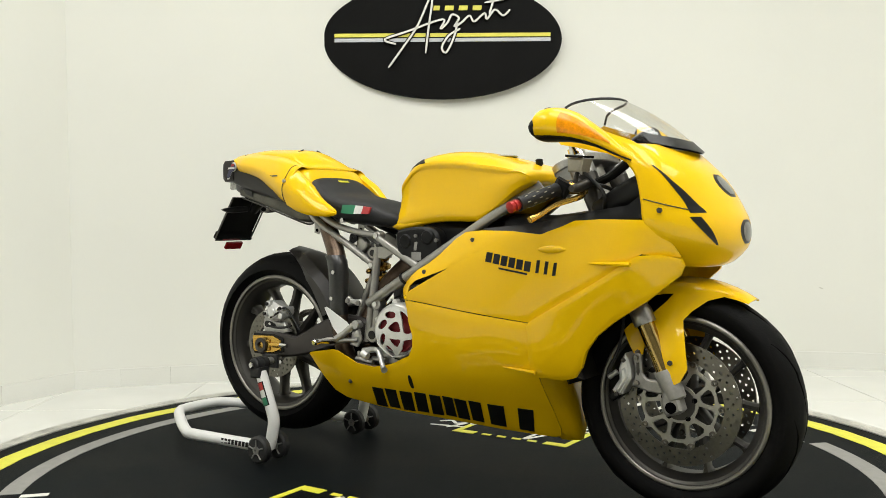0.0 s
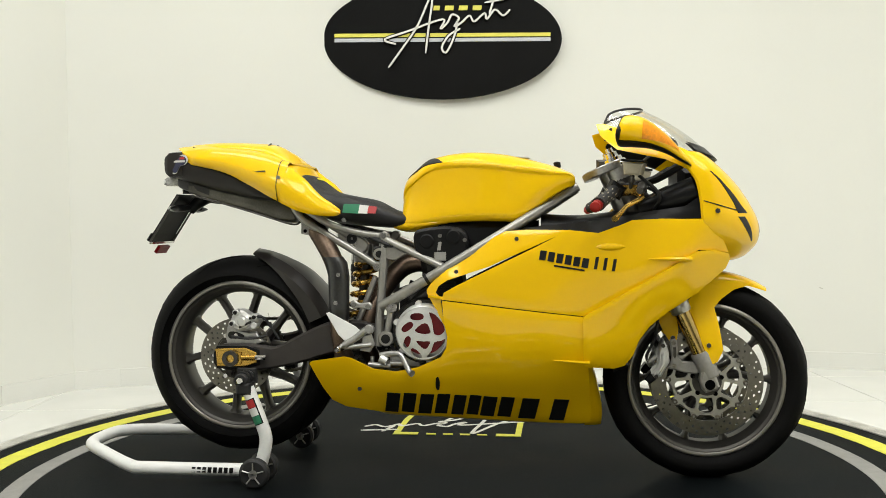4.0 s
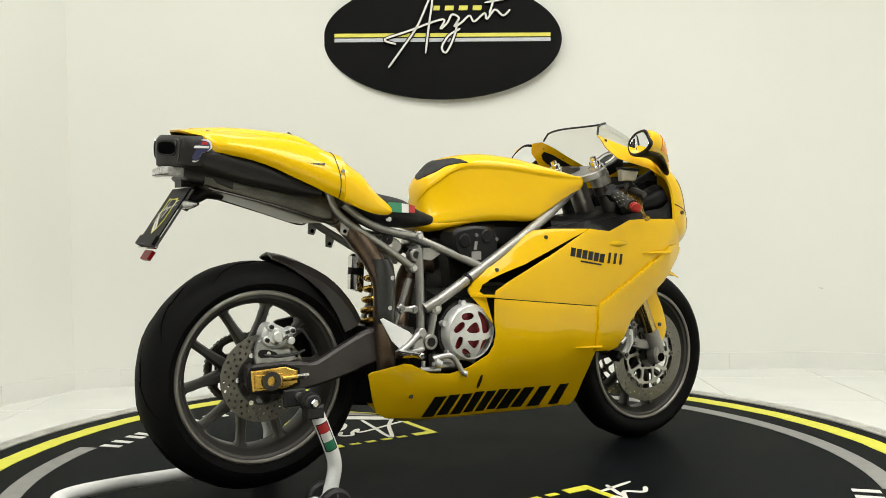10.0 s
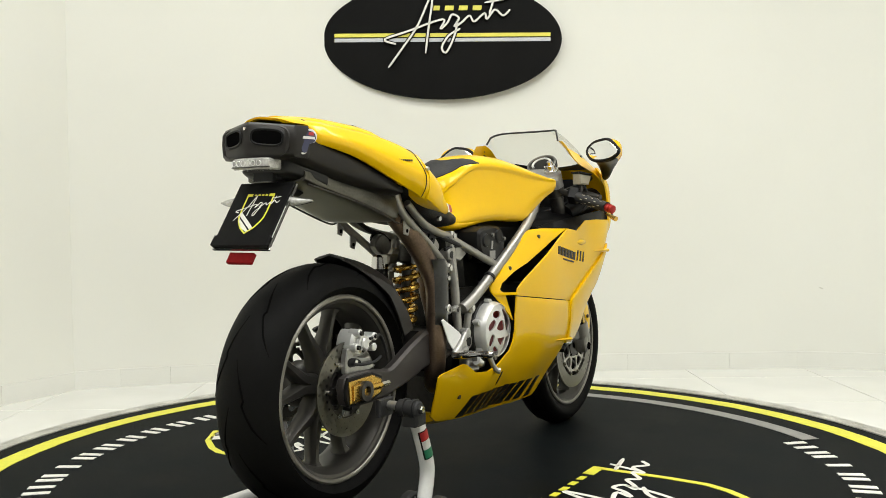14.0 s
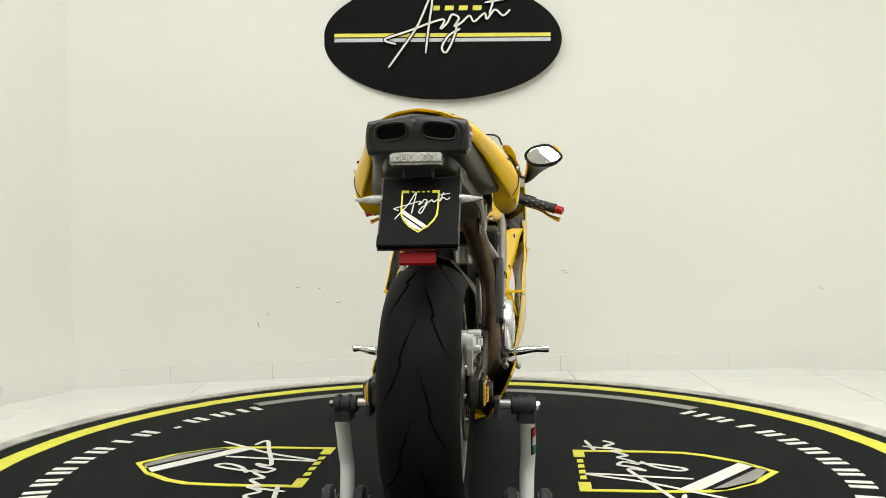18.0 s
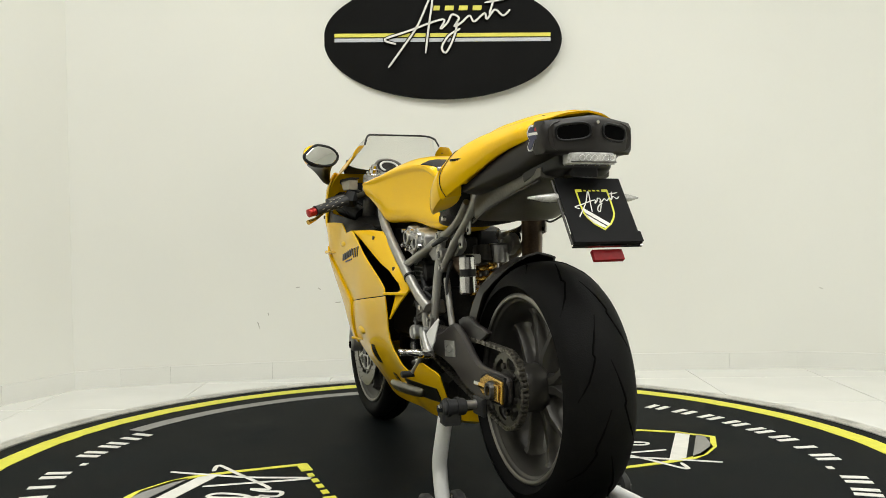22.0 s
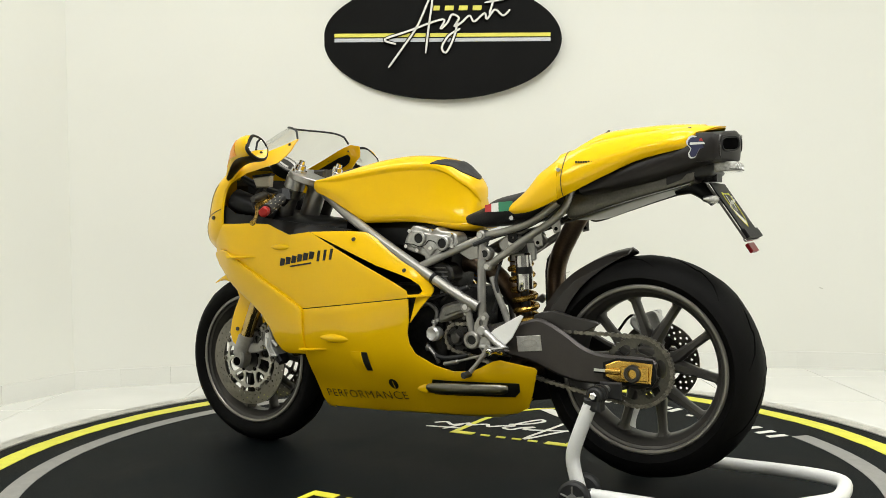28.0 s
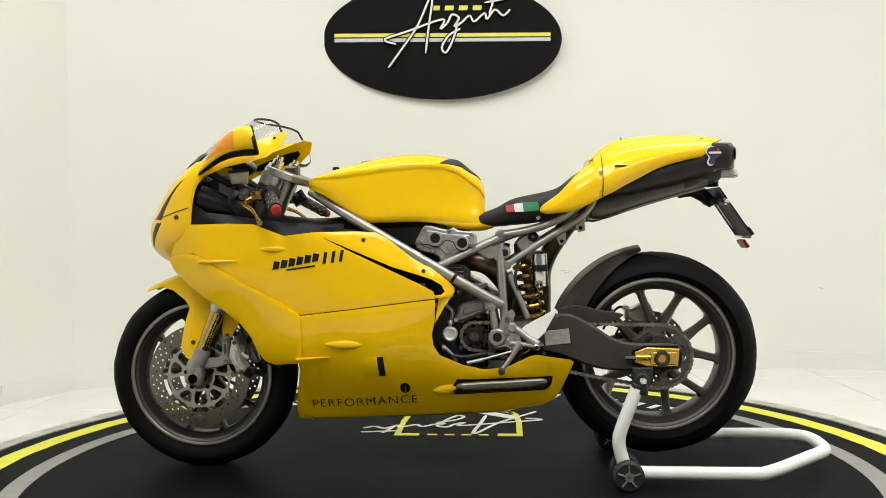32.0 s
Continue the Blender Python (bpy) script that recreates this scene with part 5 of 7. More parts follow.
# pad: one thin leaf across the rear slope
leaf = []
for i in range(33):
    f = -1 + i / 16
    y = 0.0965 * f
    x0, x1 = -0.111 + 0.116 * abs(f) ** 2.2, -0.046 + 0.055 * abs(f) ** 1.5
    row = []
    for j in range(11):
        x = x0 + (x1 - x0) * j / 10
        row.append(Vector((x - 0.001, y, tank_top(x, y) + 0.0028)))
    leaf.append(row)
pb = B()
rings(pb, [r + [p - Vector((-0.003, 0, 0.007)) for p in r[::-1]] for r in leaf])
part("tank_pad", pb, SEAT, tank, "black rubber tank pad")
cap = lathe(B(), [(0.0, 0.0), (0.050, 0.0), (0.052, 0.002), (0.048, 0.005), (0.0, 0.007)], (0.215, 0, 0.9575), 32, "z")
part("filler_cap", cap, ALU, tank, "silver filler cap")

part("seat", loft(B(), [(-0.428, 0.915, 0.84, 0.128), (-0.418, 0.919, 0.83, 0.134), (-0.387, 0.899, 0.81, 0.140), (-0.343, 0.868, 0.775, 0.142), (-0.277, 0.852, 0.762, 0.132), (-0.211, 0.838, 0.756, 0.118), (-0.161, 0.812, 0.752, 0.098), (-0.112, 0.794, 0.754, 0.085), (-0.092, 0.785, 0.765, 0.065)], 4, 3.0, crown=0.55), SEAT, bike, "black vinyl rider seat")
for s in (-1, 1):
    for i, mt in enumerate((GREEN, PRINT_WHITE, PRINT_RED)):
        x0, x1 = ((-0.289, -0.242), (-0.242, -0.216), (-0.216, -0.192))[i]
        w0 = Skin([(-0.29, 0.80, 0.1365), (-0.19, 0.80, 0.119), (-0.29, 0.83, 0.1325), (-0.19, 0.82, 0.1115), (-0.24, 0.81, 0.129)])
        part("flag_patch", sheet(B(), [(x0, 0.800 if i == 0 else 0.797), (x0 + 0.004, 0.826 - i * 0.003), (x1 + 0.004, 0.824 - i * 0.004), (x1, 0.796)], w0, s, 0.006, 0.012, 0.001, 0.0025), mt, bike, "stripe of the seat's flag patch")
    part("seat_bolt", bolts(B(), [(-0.285, s * 0.134, 0.778)], 0.007, 0.006), CHROME, bike)

# rows: x, middle of the deck, its shoulder, half-width, lower edge
TAIL_ROWS = [(-0.8535, 1.0150, 0.999, 0.108, 0.9890), (-0.840, 1.0170, 1.000, 0.114, 0.972), (-0.822, 1.0185, 1.001, 0.120, 0.957), (-0.785, 1.0205, 1.002, 0.126, 0.951), (-0.74, 1.019, 1.002, 0.134, 0.947), (-0.65, 1.013, 0.995, 0.153, 0.924), (-0.575, 1.002, 0.985, 0.177, 0.889), (-0.53, 0.990, 0.975, 0.194, 0.866),
             (-0.50, 0.978, 0.966, 0.205, 0.850), (-0.475, 0.966, 0.957, 0.2115, 0.838), (-0.445, 0.956, 0.948, 0.2165, 0.823)]


def tail_section(x, mid, sh, w, low):
    h = sh - low
    half = [(0.0, mid), (0.40, mid * 0.75 + sh * 0.25), (0.66, sh + 0.004), (0.77, sh - 0.03 * h), (0.83, sh - 0.11 * h), (0.90, sh - 0.26 * h), (0.965, sh - 0.43 * h), (1.0, sh - 0.60 * h), (0.985, low + 0.18 * h), (0.92, low)]
    swept = 0.054 * max(0.0, min(1.0, (-0.745 - x) / 0.08))
    return spline([Vector((x + swept * a ** 1.4, -w * a, z)) for a, z in half], 3)


tl = B()
loops = []
for r in resample(TAIL_ROWS, 4):
    o = tail_section(*r)
    o = o[::-1] + [Vector((p.x, -p.y, p.z)) for p in o[1:]]
    i = [Vector((p.x, p.y * (1 - 0.006 / max(r[3], 0.05)), p.z - 0.005 * (1 if abs(p.y) < 0.6 * r[3] else 0))) for p in o]
    loops.append(o + i[::-1])
rings(tl, loops)
tail = part("tail_cowl", tl, YELLOW, bike, "yellow tail and seat cowl", 45)
# raised lid over the deck, its front lip above the seat
part("seat_hump", loft(B(), [(-0.80, 1.0225, 1.006, 0.040), (-0.70, 1.0275, 1.000, 0.078), (-0.60, 1.023, 0.988, 0.098), (-0.55, 1.019, 0.978, 0.108), (-0.52, 1.012, 0.970, 0.113), (-0.495, 0.998, 0.962, 0.117), (-0.474, 0.984, 0.955, 0.120), (-0.455, 0.966, 0.949, 0.122), (-0.443, 0.957, 0.946, 0.121), (-0.440, 0.953, 0.948, 0.116)], 4, 1.9, crown=0.12), YELLOW, tail, "yellow single-seat hump")
part("seat_stop", loft(B(), [(-0.475, 0.956, 0.86, 0.150), (-0.446, 0.952, 0.86, 0.150), (-0.430, 0.928, 0.86, 0.148), (-0.420, 0.905, 0.86, 0.146)], 3, 3.5), YELLOW, tail, "yellow step behind the seat")
# rows: x, inner edge, crest half-width and height, outer half-width, lower edge
WING_ROWS = [(-0.455, 0.148, 0.163, 0.944, 0.2160, 0.828), (-0.440, 0.146, 0.167, 0.937, 0.2170, 0.821), (-0.418, 0.145, 0.171, 0.920, 0.2165, 0.810), (-0.390, 0.148, 0.178, 0.898, 0.2125, 0.800), (-0.370, 0.151, 0.178, 0.876, 0.206, 0.795), (-0.345, 0.154, 0.175, 0.850, 0.197, 0.791), (-0.315, 0.156, 0.169, 0.828, 0.184, 0.789), (-0.300, 0.156, 0.166, 0.817, 0.175, 0.791), (-0.290, 0.156, 0.162, 0.807, 0.167, 0.796)]
for s in (-1, 1):
    loops = []
    for x, yi, yc, zc, yo, zl in resample(WING_ROWS, 4):
        h = zc - zl
        o = [(yi, zc - 0.10 * h), ((yi + yc) / 2, zc - 0.02 * h), (yc, zc - 0.01 * h), (yc * 0.45 + yo * 0.55, zc - 0.19 * h), (yo - 0.004, zc - 0.40 * h), (yo, zc - 0.60 * h), (yo - 0.003, zl + 0.12 * h), (yo - 0.009, zl)]
        o = spline([Vector((x, s * y, z)) for y, z in o], 2)
        loops.append(o + [Vector((x, s * (yi + 0.002), zl + 0.01)), Vector((x, s * yi, zc - 0.4 * h))])
    wb_ = B()
    rings(wb_, loops)
    part("cowl_wing", wb_, YELLOW, tail, "yellow cowl wing beside the seat", 45)
    # Uncut slot, drawn as a thin black bar on the lid.
    part("slot", box(B(), (0, 0, 0), (0.0045, 0.026, 0.004), 0.001, Matrix.Translation((-0.540, s * 0.046, 1.0140)) @ pose(0, 0, 0, -s * 20, 0, 0)), DECAL_BLACK, tail, "thin black bar standing in for a slot")
    part("lid_screw", cyl(B(), (-0.775, s * 0.070, 1.004), (-0.775, s * 0.072, 1.0108), 0.0045, 12), DARK_STEEL, tail)
    mb, mg = B(), B()
    for i in range(12):
        x = (-0.506 - i * 0.0062) if s > 0 else (-0.576 + i * 0.0062)
        box(mb if i < 6 else mg, (x, s * (0.2005 + 0.37 * (x + 0.5)), 0.924), (0.0050, 0.0030, 0.0060 if i < 6 else 0.0046), 0.0)
    part("marking", mb, DARK_GREY, tail, "small dark lettering bars")
    part("marking", mg, SILENCER, tail, "small pale lettering bars")
lb = B()
for i in range(6):
    box(lb, (-0.3925, -0.021 + i * 0.0084, 0.9068), (0.010, 0.0056, 0.0020), 0.0, pose(0, 0, 0, 0, 33, 0))
part("seat_lettering", lb, MAT_YELLOW, bike, "small yellow lettering bars on the seat")
for s in (-1, 1):
    part("screw", bolts(B(), [(-0.461, s * 0.2130, 0.905)], 0.0055, 0.003), ALU, tail)
    seam = [p + Vector((0, s * 0.0008 if p.y * s > 0 else 0, 0)) for p in [Vector((q.x, s * abs(q.y), q.z)) for q in tail_section(-0.468, 0.964, 0.955, 0.2138, 0.833)][6:]]
    part("seam", tube(B(), seam, 0.0012, 6), DECAL_BLACK, tail, "thin dark panel seam")

# dark undertail and twin exhaust outlet
UNDER = [(-0.860, 0.992, 0.918, 0.104), (-0.835, 0.998, 0.912, 0.108), (-0.79, 0.985, 0.893, 0.112), (-0.70, 0.962, 0.866, 0.124), (-0.62, 0.930, 0.850, 0.140), (-0.55, 0.895, 0.838, 0.155), (-0.50, 0.868, 0.835, 0.164)]
part("undertail", loft(B(), UNDER, 4, 3.6), TAIL_GREY, bike, "dark grey undertail panel")
ob_ = B()
loops = []
for y in (-0.114, -0.108, -0.085, -0.045, -0.008, 0.008, 0.045, 0.085, 0.108, 0.114):
    k = abs(y) / 0.108
    xr, zt, zl = -0.890 + 0.036 * min(k, 1.0), 1.004 - 0.012 * k, 0.914 + 0.004 * k
    e = 0.012 if k > 1.01 else 0.0
    loops.append([Vector((x, y, z)) for x, z in ((xr + e, zl + 0.010 + e), (xr + e - 0.002, (zl + zt) / 2), (xr + e, zt - 0.014 - e), (xr + 0.010 + e, zt - 0.002 - e), (-0.80, zt - e), (-0.80, zl + e), (xr + 0.010 + e, zl + e))])
rings(ob_, loops)
out_ = part("exhaust_outlet", ob_, TAIL_GREY, bike, "dark grey twin exhaust outlet", 50)
for s in (-1, 1):
    om = Matrix.Translation((-0.8735, s * 0.051, 0.964)) @ pose(0, 0, 0, 0, 0, -s * 20.3)
    rim_ = oval(0, 0, 0.0385, 0.0180, 28, 3.2, turn=-5 * s)
    part("outlet_rim", tube(B(), [om @ Vector((-0.0015, a, b)) for a, b in rim_], 0.0032, 8, 0, True), BLACK_PAINT, out_, "black outlet rim")
    # No hole is cut: a flat black plug paints the bore's shade.
    part("outlet_plug", prism(B(), rim_, -0.0025, 0.010, "x", 0, om), GROOVE_HOLE, out_, "flat black plug standing in for the open exhaust bore")
part("screw", cyl(B(), (-0.890, 0, 0.985), (-0.8935, 0, 0.985), 0.004, 10), CHROME, out_)
for s in (-1, 1):
    # round sticker on the side
    sx, sz = -0.808, 0.957
    WU = Skin([(-0.86, 0.95, 0.1055), (-0.76, 0.95, 0.1165), (-0.86, 0.97, 0.104), (-0.76, 0.93, 0.1175), (-0.81, 0.95, 0.1110)])
    e = -s
    blob = [(0.029, 0.008), (0.026, 0.022), (0.012, 0.028), (-0.002, 0.024), (-0.016, 0.029), (-0.029, 0.020), (-0.030, 0.006), (-0.020, -0.006), (-0.026, -0.020), (-0.020, -0.031), (-0.007, -0.028), (0.003, -0.008), (0.018, -0.004)]
    edge_ = part("sticker", sheet(B(), rounded([(sx + e * a, sz + b) for a, b in (blob if e > 0 else blob[::-1])], 2), WU, s, 0.004, 0.01, 0.0005, 0.0035), PRINT_WHITE, bike, "white-edged cloud-shaped sticker")
    field = [(sx + e * (a * 0.84), sz + b * 0.86 - 0.001) for a, b in blob]
    part("field", sheet(B(), rounded(field if e > 0 else field[::-1], 2), WU, s, 0.004, 0.01, 0.0005, 0.0047), PRINT_BLUE, edge_, "navy sticker field")
    part("bar", sheet(B(), [(sx - 0.021, sz + 0.004), (sx + 0.021, sz + 0.004), (sx + 0.021, sz + 0.010), (sx - 0.021, sz + 0.010)], WU, s, 0.004, 0.01, 0.0003, 0.0056), PRINT_WHITE, edge_, "pale sticker bar")
    part("bar", sheet(B(), [(sx + e * 0.002, sz + 0.013), (sx + e * 0.019, sz + 0.013), (sx + e * 0.017, sz + 0.021), (sx + e * 0.004, sz + 0.020)], WU, s, 0.004, 0.01, 0.0003, 0.0056), PRINT_RED, edge_, "red sticker bar")
part("silencer", loft(B(), [(-0.79, 0.895, 0.866, 0.090), (-0.74, 0.892, 0.850, 0.094), (-0.65, 0.875, 0.823, 0.106), (-0.557, 0.862, 0.794, 0.117), (-0.49, 0.850, 0.772, 0.119), (-0.448, 0.84, 0.770, 0.112), (-0.44, 0.83, 0.778, 0.10)], 4, 6.0), SILENCER, bike, "grey underseat silencer box")
for s in (-1, 1):
    part("silencer_seam", tube(B(), [(-0.78, s * 0.088, 0.860), (-0.66, s * 0.106, 0.829), (-0.55, s * 0.119, 0.797), (-0.47, s * 0.116, 0.771), (-0.44, s * 0.112, 0.766), (-0.425, s * 0.106, 0.776)], 0.0028, 8, 4), DARK_STEEL, bike, "dark lower silencer edge")

# tail light, plate holder, signals
lens = part("tail_light", prism(B(), rounded([(-0.812, -0.052), (-0.850, -0.060), (-0.876, -0.056), (-0.889, -0.040), (-0.892, 0.0), (-0.889, 0.040), (-0.876, 0.056), (-0.850, 0.060), (-0.812, 0.052)], 1), 0.892, 0.9185, "z", 0.004), CLEAR_LENS, bike, "clear tail light lens")
for i in range(6):
    yc = -0.0375 + i * 0.015
    xc = -0.8915 + 0.0022 * (yc / 0.0375) ** 2
    part("lamp_cell", lathe(B(), [(0.0045, 0.002), (0.0062, -0.0010), (0.0068, -0.0006), (0.0068, 0.004)], (xc, yc, 0.9065), 14, "x"), BRIGHT_ALU, lens, "small round lamp reflector")
part("lens_rib", tube(B(), [(-0.874, -0.0575, 0.8985), (-0.890, -0.040, 0.8975), (-0.8925, 0.0, 0.897), (-0.890, 0.040, 0.8975), (-0.874, 0.0575, 0.8985)], 0.0014, 6, 3), DARK_STEEL, lens, "dark seam along the lens")
part("tail_light_housing", loft(B(), [(-0.835, 0.922, 0.888, 0.066), (-0.825, 0.925, 0.880, 0.074), (-0.785, 0.925, 0.868, 0.088), (-0.72, 0.912, 0.850, 0.100)], 3, 5.0), DARK_GREY, bike, "dark grey tail light housing")
PLATE_M = Matrix.Translation((-0.824, -0.0075, 0.860)) @ pose(0, 0, 0, 0, 33.8, 0)
plate = part("number_plate_board", box(B(), (0, 0, 0), (0.004, 0.168, 0.174), 0.0015, Matrix()), PLATE_BLACK, bike, "black plate board with a shield mark")
plate.data.transform(PLATE_M @ pose(-0.004, 0, -0.086))
pm2 = PLATE_M @ pose(-0.0068, 0, -0.040) @ Matrix(((0, 0, -1, 0), (-1, 0, 0, 0), (0, -1, 0, 0), (0, 0, 0, 1)))
shield_on(plate, pm2 @ pose(0, -0.008, 0), 0.180, 0.0, 0.0008, (MAT_YELLOW, MAT_WHITE, MAT_WHITE))
part("plate_rail", box(B(), (0, 0, 0), (0.010, 0.174, 0.026), 0.002, PLATE_M @ pose(-0.006, 0, -0.160)), PLATE_BLACK, plate, "black lower rail")
part("plate_edge", box(B(), (0, 0, 0), (0.006, 0.176, 0.008), 0.002, PLATE_M @ pose(0.004, 0, -0.173)), CHROME, plate, "bright lower edge")
for s in (-1, 1):
    part("plate_edge", box(B(), (0, 0, 0), (0.006, 0.004, 0.172), 0.001, PLATE_M @ pose(0.002, s * 0.086, -0.086)), DARK_STEEL, plate, "dark side edge")
part("reflector", box(B(), (0, 0, 0), (0.010, 0.078, 0.026), 0.003, PLATE_M @ pose(0.016, 0, -0.192)), RED_LENS, bike, "red rear reflector")
hold = tube(B(), [(-0.72, 0, 0.862), (-0.76, 0, 0.862), (-0.785, 0, 0.848), (-0.810, 0, 0.828), (-0.824, 0, 0.812)], [0.030, 0.026, 0.022, 0.018, 0.014], 12, 4)
box(hold, (-0.815, 0, 0.878), (0.04, 0.07, 0.022), 0.005)
part("plate_bracket", hold, BLACK_PAINT, bike, "black plate bracket")
for s in (-1, 1):
    sig = part("turn_signal", tube(B(), [(-0.808, s * 0.040, 0.822), (-0.832, s * 0.078, 0.8195), (-0.829, s * 0.110, 0.819), (-0.824, s * 0.139, 0.8197)], [0.009, 0.0115, 0.0085, 0.003], 12, 4), BLACK_PAINT, bike, "slim rear turn signal with a black shell")
    part("lens", tube(B(), [(-0.842, s * 0.062, 0.8205), (-0.843, s * 0.084, 0.8195), (-0.838, s * 0.112, 0.819), (-0.829, s * 0.142, 0.8199)], [0.008, 0.0105, 0.008, 0.002], 12, 4), CLEAR_LENS, sig, "clear signal lens")

# ---- frame ----
for s in (-1, 1):
    fr = [("frame_tube", [(0.405, s * 0.105, 0.868), (0.23, s * 0.146, 0.757), (-0.085, s * 0.152, 0.570), (-0.175, s * 0.142, 0.520)], 0.0155),
          ("frame_tube", [(0.015, s * 0.148, 0.636), (-0.175, s * 0.102, 0.722)], 0.0118),
          ("frame_tube", [(-0.170, s * 0.096, 0.730), (-0.174, s * 0.114, 0.60), (-0.188, s * 0.138, 0.40)], 0.0128),
          ("frame_tube", [(-0.142, s * 0.144, 0.522), (-0.158, s * 0.141, 0.43)], 0.0105),
          ("subframe_tube", [(-0.188, s * 0.100, 0.636), (-0.30, s * 0.110, 0.708), (-0.40, s * 0.114, 0.768), (-0.44, s * 0.112, 0.808), (-0.46, s * 0.11, 0.86)], 0.0110),
          ("subframe_tube", [(-0.163, s * 0.096, 0.726), (-0.25, s * 0.108, 0.740), (-0.34, s * 0.116, 0.768), (-0.42, s * 0.120, 0.82)], 0.0105),
          ("frame_tube", [(-0.198, s * 0.095, 0.605), (-0.252, s * 0.100, 0.475)], 0.0095)]
    for nm, pts, r in fr:
        part(nm, tube(B(), pts, r, 14, 4), FRAME, bike, "silver tubular frame member")
    for x, z, r, y0, y1 in ((-0.184, 0.674, 0.0185, 0.080, 0.1135), (-0.170, 0.728, 0.0145, 0.080, 0.112), (-0.191, 0.6365, 0.0140, 0.080, 0.112), (-0.142, 0.5195, 0.0180, 0.120, 0.156), (-0.160, 0.4236, 0.0235, 0.118, 0.152)):
        lug = part("frame_lug", cyl(B(), (x, s * y0, z), (x, s * y1, z), r, 20, bevel=0.003), FRAME, bike, "cast silver frame lug")
        # Larger lugs: black disc painted for the dark hollow of the bolt.
        if r > 0.018:
            part("hollow_bolt", cyl(B(), (x, s * (y1 - 0.005), z), (x, s * (y1 + 0.001), z), r * 0.58, 18), DECAL_BLACK, lug, "black disc standing in for the hollow of a bolt")
        else:
            part("bolt", bolts(B(), [(x, s * (y1 + 0.001), z)], 0.009, 0.004), CHROME, lug)
    for x, z in ((-0.355, 0.709), (-0.411, 0.748)):
        tab = part("frame_tab", prism(B(), [(x - 0.013, z - 0.010), (x + 0.006, z - 0.015), (x + 0.015, z + 0.006), (x + 0.012, z + 0.036), (x - 0.012, z + 0.024)], s * 0.109, s * 0.114, "y", 0.001), FRAME, bike, "small silver frame tab")
        # Uncut hole, its shade painted as a black disc.
        part("tab_hole", cyl(B(), (x, s * 0.1085, z - 0.002), (x, s * 0.1146, z - 0.002), 0.0055, 14), GROOVE_HOLE, tab, "black disc standing in for a bolt hole")
    part("cable_tie", tube(B(), [(-0.030, s * 0.1515, 0.6035), (-0.038, s * 0.1520, 0.5985)], 0.0185, 16), BLACK_PAINT, bike, "black cable tie")
    part("wiring", tube(B(), [(-0.15, s * 0.118, 0.70), (-0.22, s * 0.10, 0.728), (-0.30, s * 0.095, 0.748), (-0.38, s * 0.09, 0.785)], [0.006, 0.008, 0.007, 0.006], 8, 5), RUBBER, bike, "black wiring under the seat")
    part("washer", lathe(B(), [(0.004, s * 0.096), (0.016, s * 0.096), (0.016, s * 0.102), (0.004, s * 0.102)], (-0.270, 0, 0.721), 20), BLACK_PAINT, bike, "black washer")
    part("frame_gusset", prism(B(), [(-0.16, 0.715), (-0.10, 0.675), (-0.135, 0.655), (-0.165, 0.66)], s * 0.104, s * 0.114, "y", 0.002), FRAME, bike)
    rk = part("rocker", prism(B(), rounded([(-0.22, 0.705), (-0.27, 0.735), (-0.30, 0.70), (-0.25, 0.67)], 3), s * 0.070, s * 0.096, "y", 0.004), FRAME, bike)
    part("bolt", bolts(B(), [(-0.265, s * 0.097, 0.705)], 0.010, 0.004), CHROME, rk)

# ---- engine ----
part("crankcase", box(B(), (0.04, -0.012, 0.43), (0.34, 0.19, 0.28), 0.03), ENGINE, bike, "dark cast engine block")
part("front_cylinder", box(B(), (0.27, 0, 0.47), (0.22, 0.16, 0.18), 0.02), ENGINE, bike)
part("rear_cylinder", box(B(), (-0.005, 0, 0.63), (0.12, 0.14, 0.20), 0.02, pose(0, 0, 0, 0, -8, 0)), ENGINE, bike)
part("casting", prism(B(), rounded([(0.03, 0.648), (-0.055, 0.645), (-0.080, 0.612), (-0.070, 0.590), (-0.02, 0.580), (0.02, 0.598)], 2), 0.05, 0.118, "y", 0.006), ENGINE, bike, "dark ribbed cylinder casting")
for i in range(4):
    part("rib", box(B(), (-0.022, 0.119, 0.592 + i * 0.013), (0.085 - abs(i - 1.5) * 0.012, 0.006, 0.004), 0.001), CASTING, bike, "thin casting rib")
for pts, r in (([(-0.02, 0.10, 0.66), (-0.05, 0.115, 0.60), (-0.09, 0.118, 0.565), (-0.13, 0.11, 0.575)], 0.008), ([(0.03, 0.12, 0.62), (-0.02, 0.128, 0.585), (-0.06, 0.12, 0.555), (-0.04, 0.115, 0.53)], 0.005),
               ([(0.01, 0.12, 0.40), (-0.02, 0.132, 0.372), (-0.06, 0.138, 0.362), (-0.13, 0.125, 0.372)], 0.007), ([(0.06, -0.12, 0.60), (-0.02, -0.13, 0.585), (-0.07, -0.125, 0.55), (-0.11, -0.11, 0.51)], 0.006),
               ([(-0.10, -0.14, 0.50), (-0.135, -0.135, 0.46), (-0.145, -0.13, 0.40), (-0.11, -0.14, 0.36)], 0.006), ([(-0.06, -0.10, 0.66), (-0.10, -0.12, 0.69), (-0.14, -0.115, 0.70), (-0.20, -0.10, 0.69)], 0.006),
               ([(0.02, 0.118, 0.53), (-0.03, 0.13, 0.545), (-0.09, 0.125, 0.56), (-0.14, 0.12, 0.545)], 0.005), ([(-0.20, 0.09, 0.50), (-0.22, 0.10, 0.55), (-0.215, 0.10, 0.60), (-0.23, 0.09, 0.66)], 0.005)):
    part("hose", tube(B(), pts, r, 8, 5), RUBBER, bike, "black rubber hose")
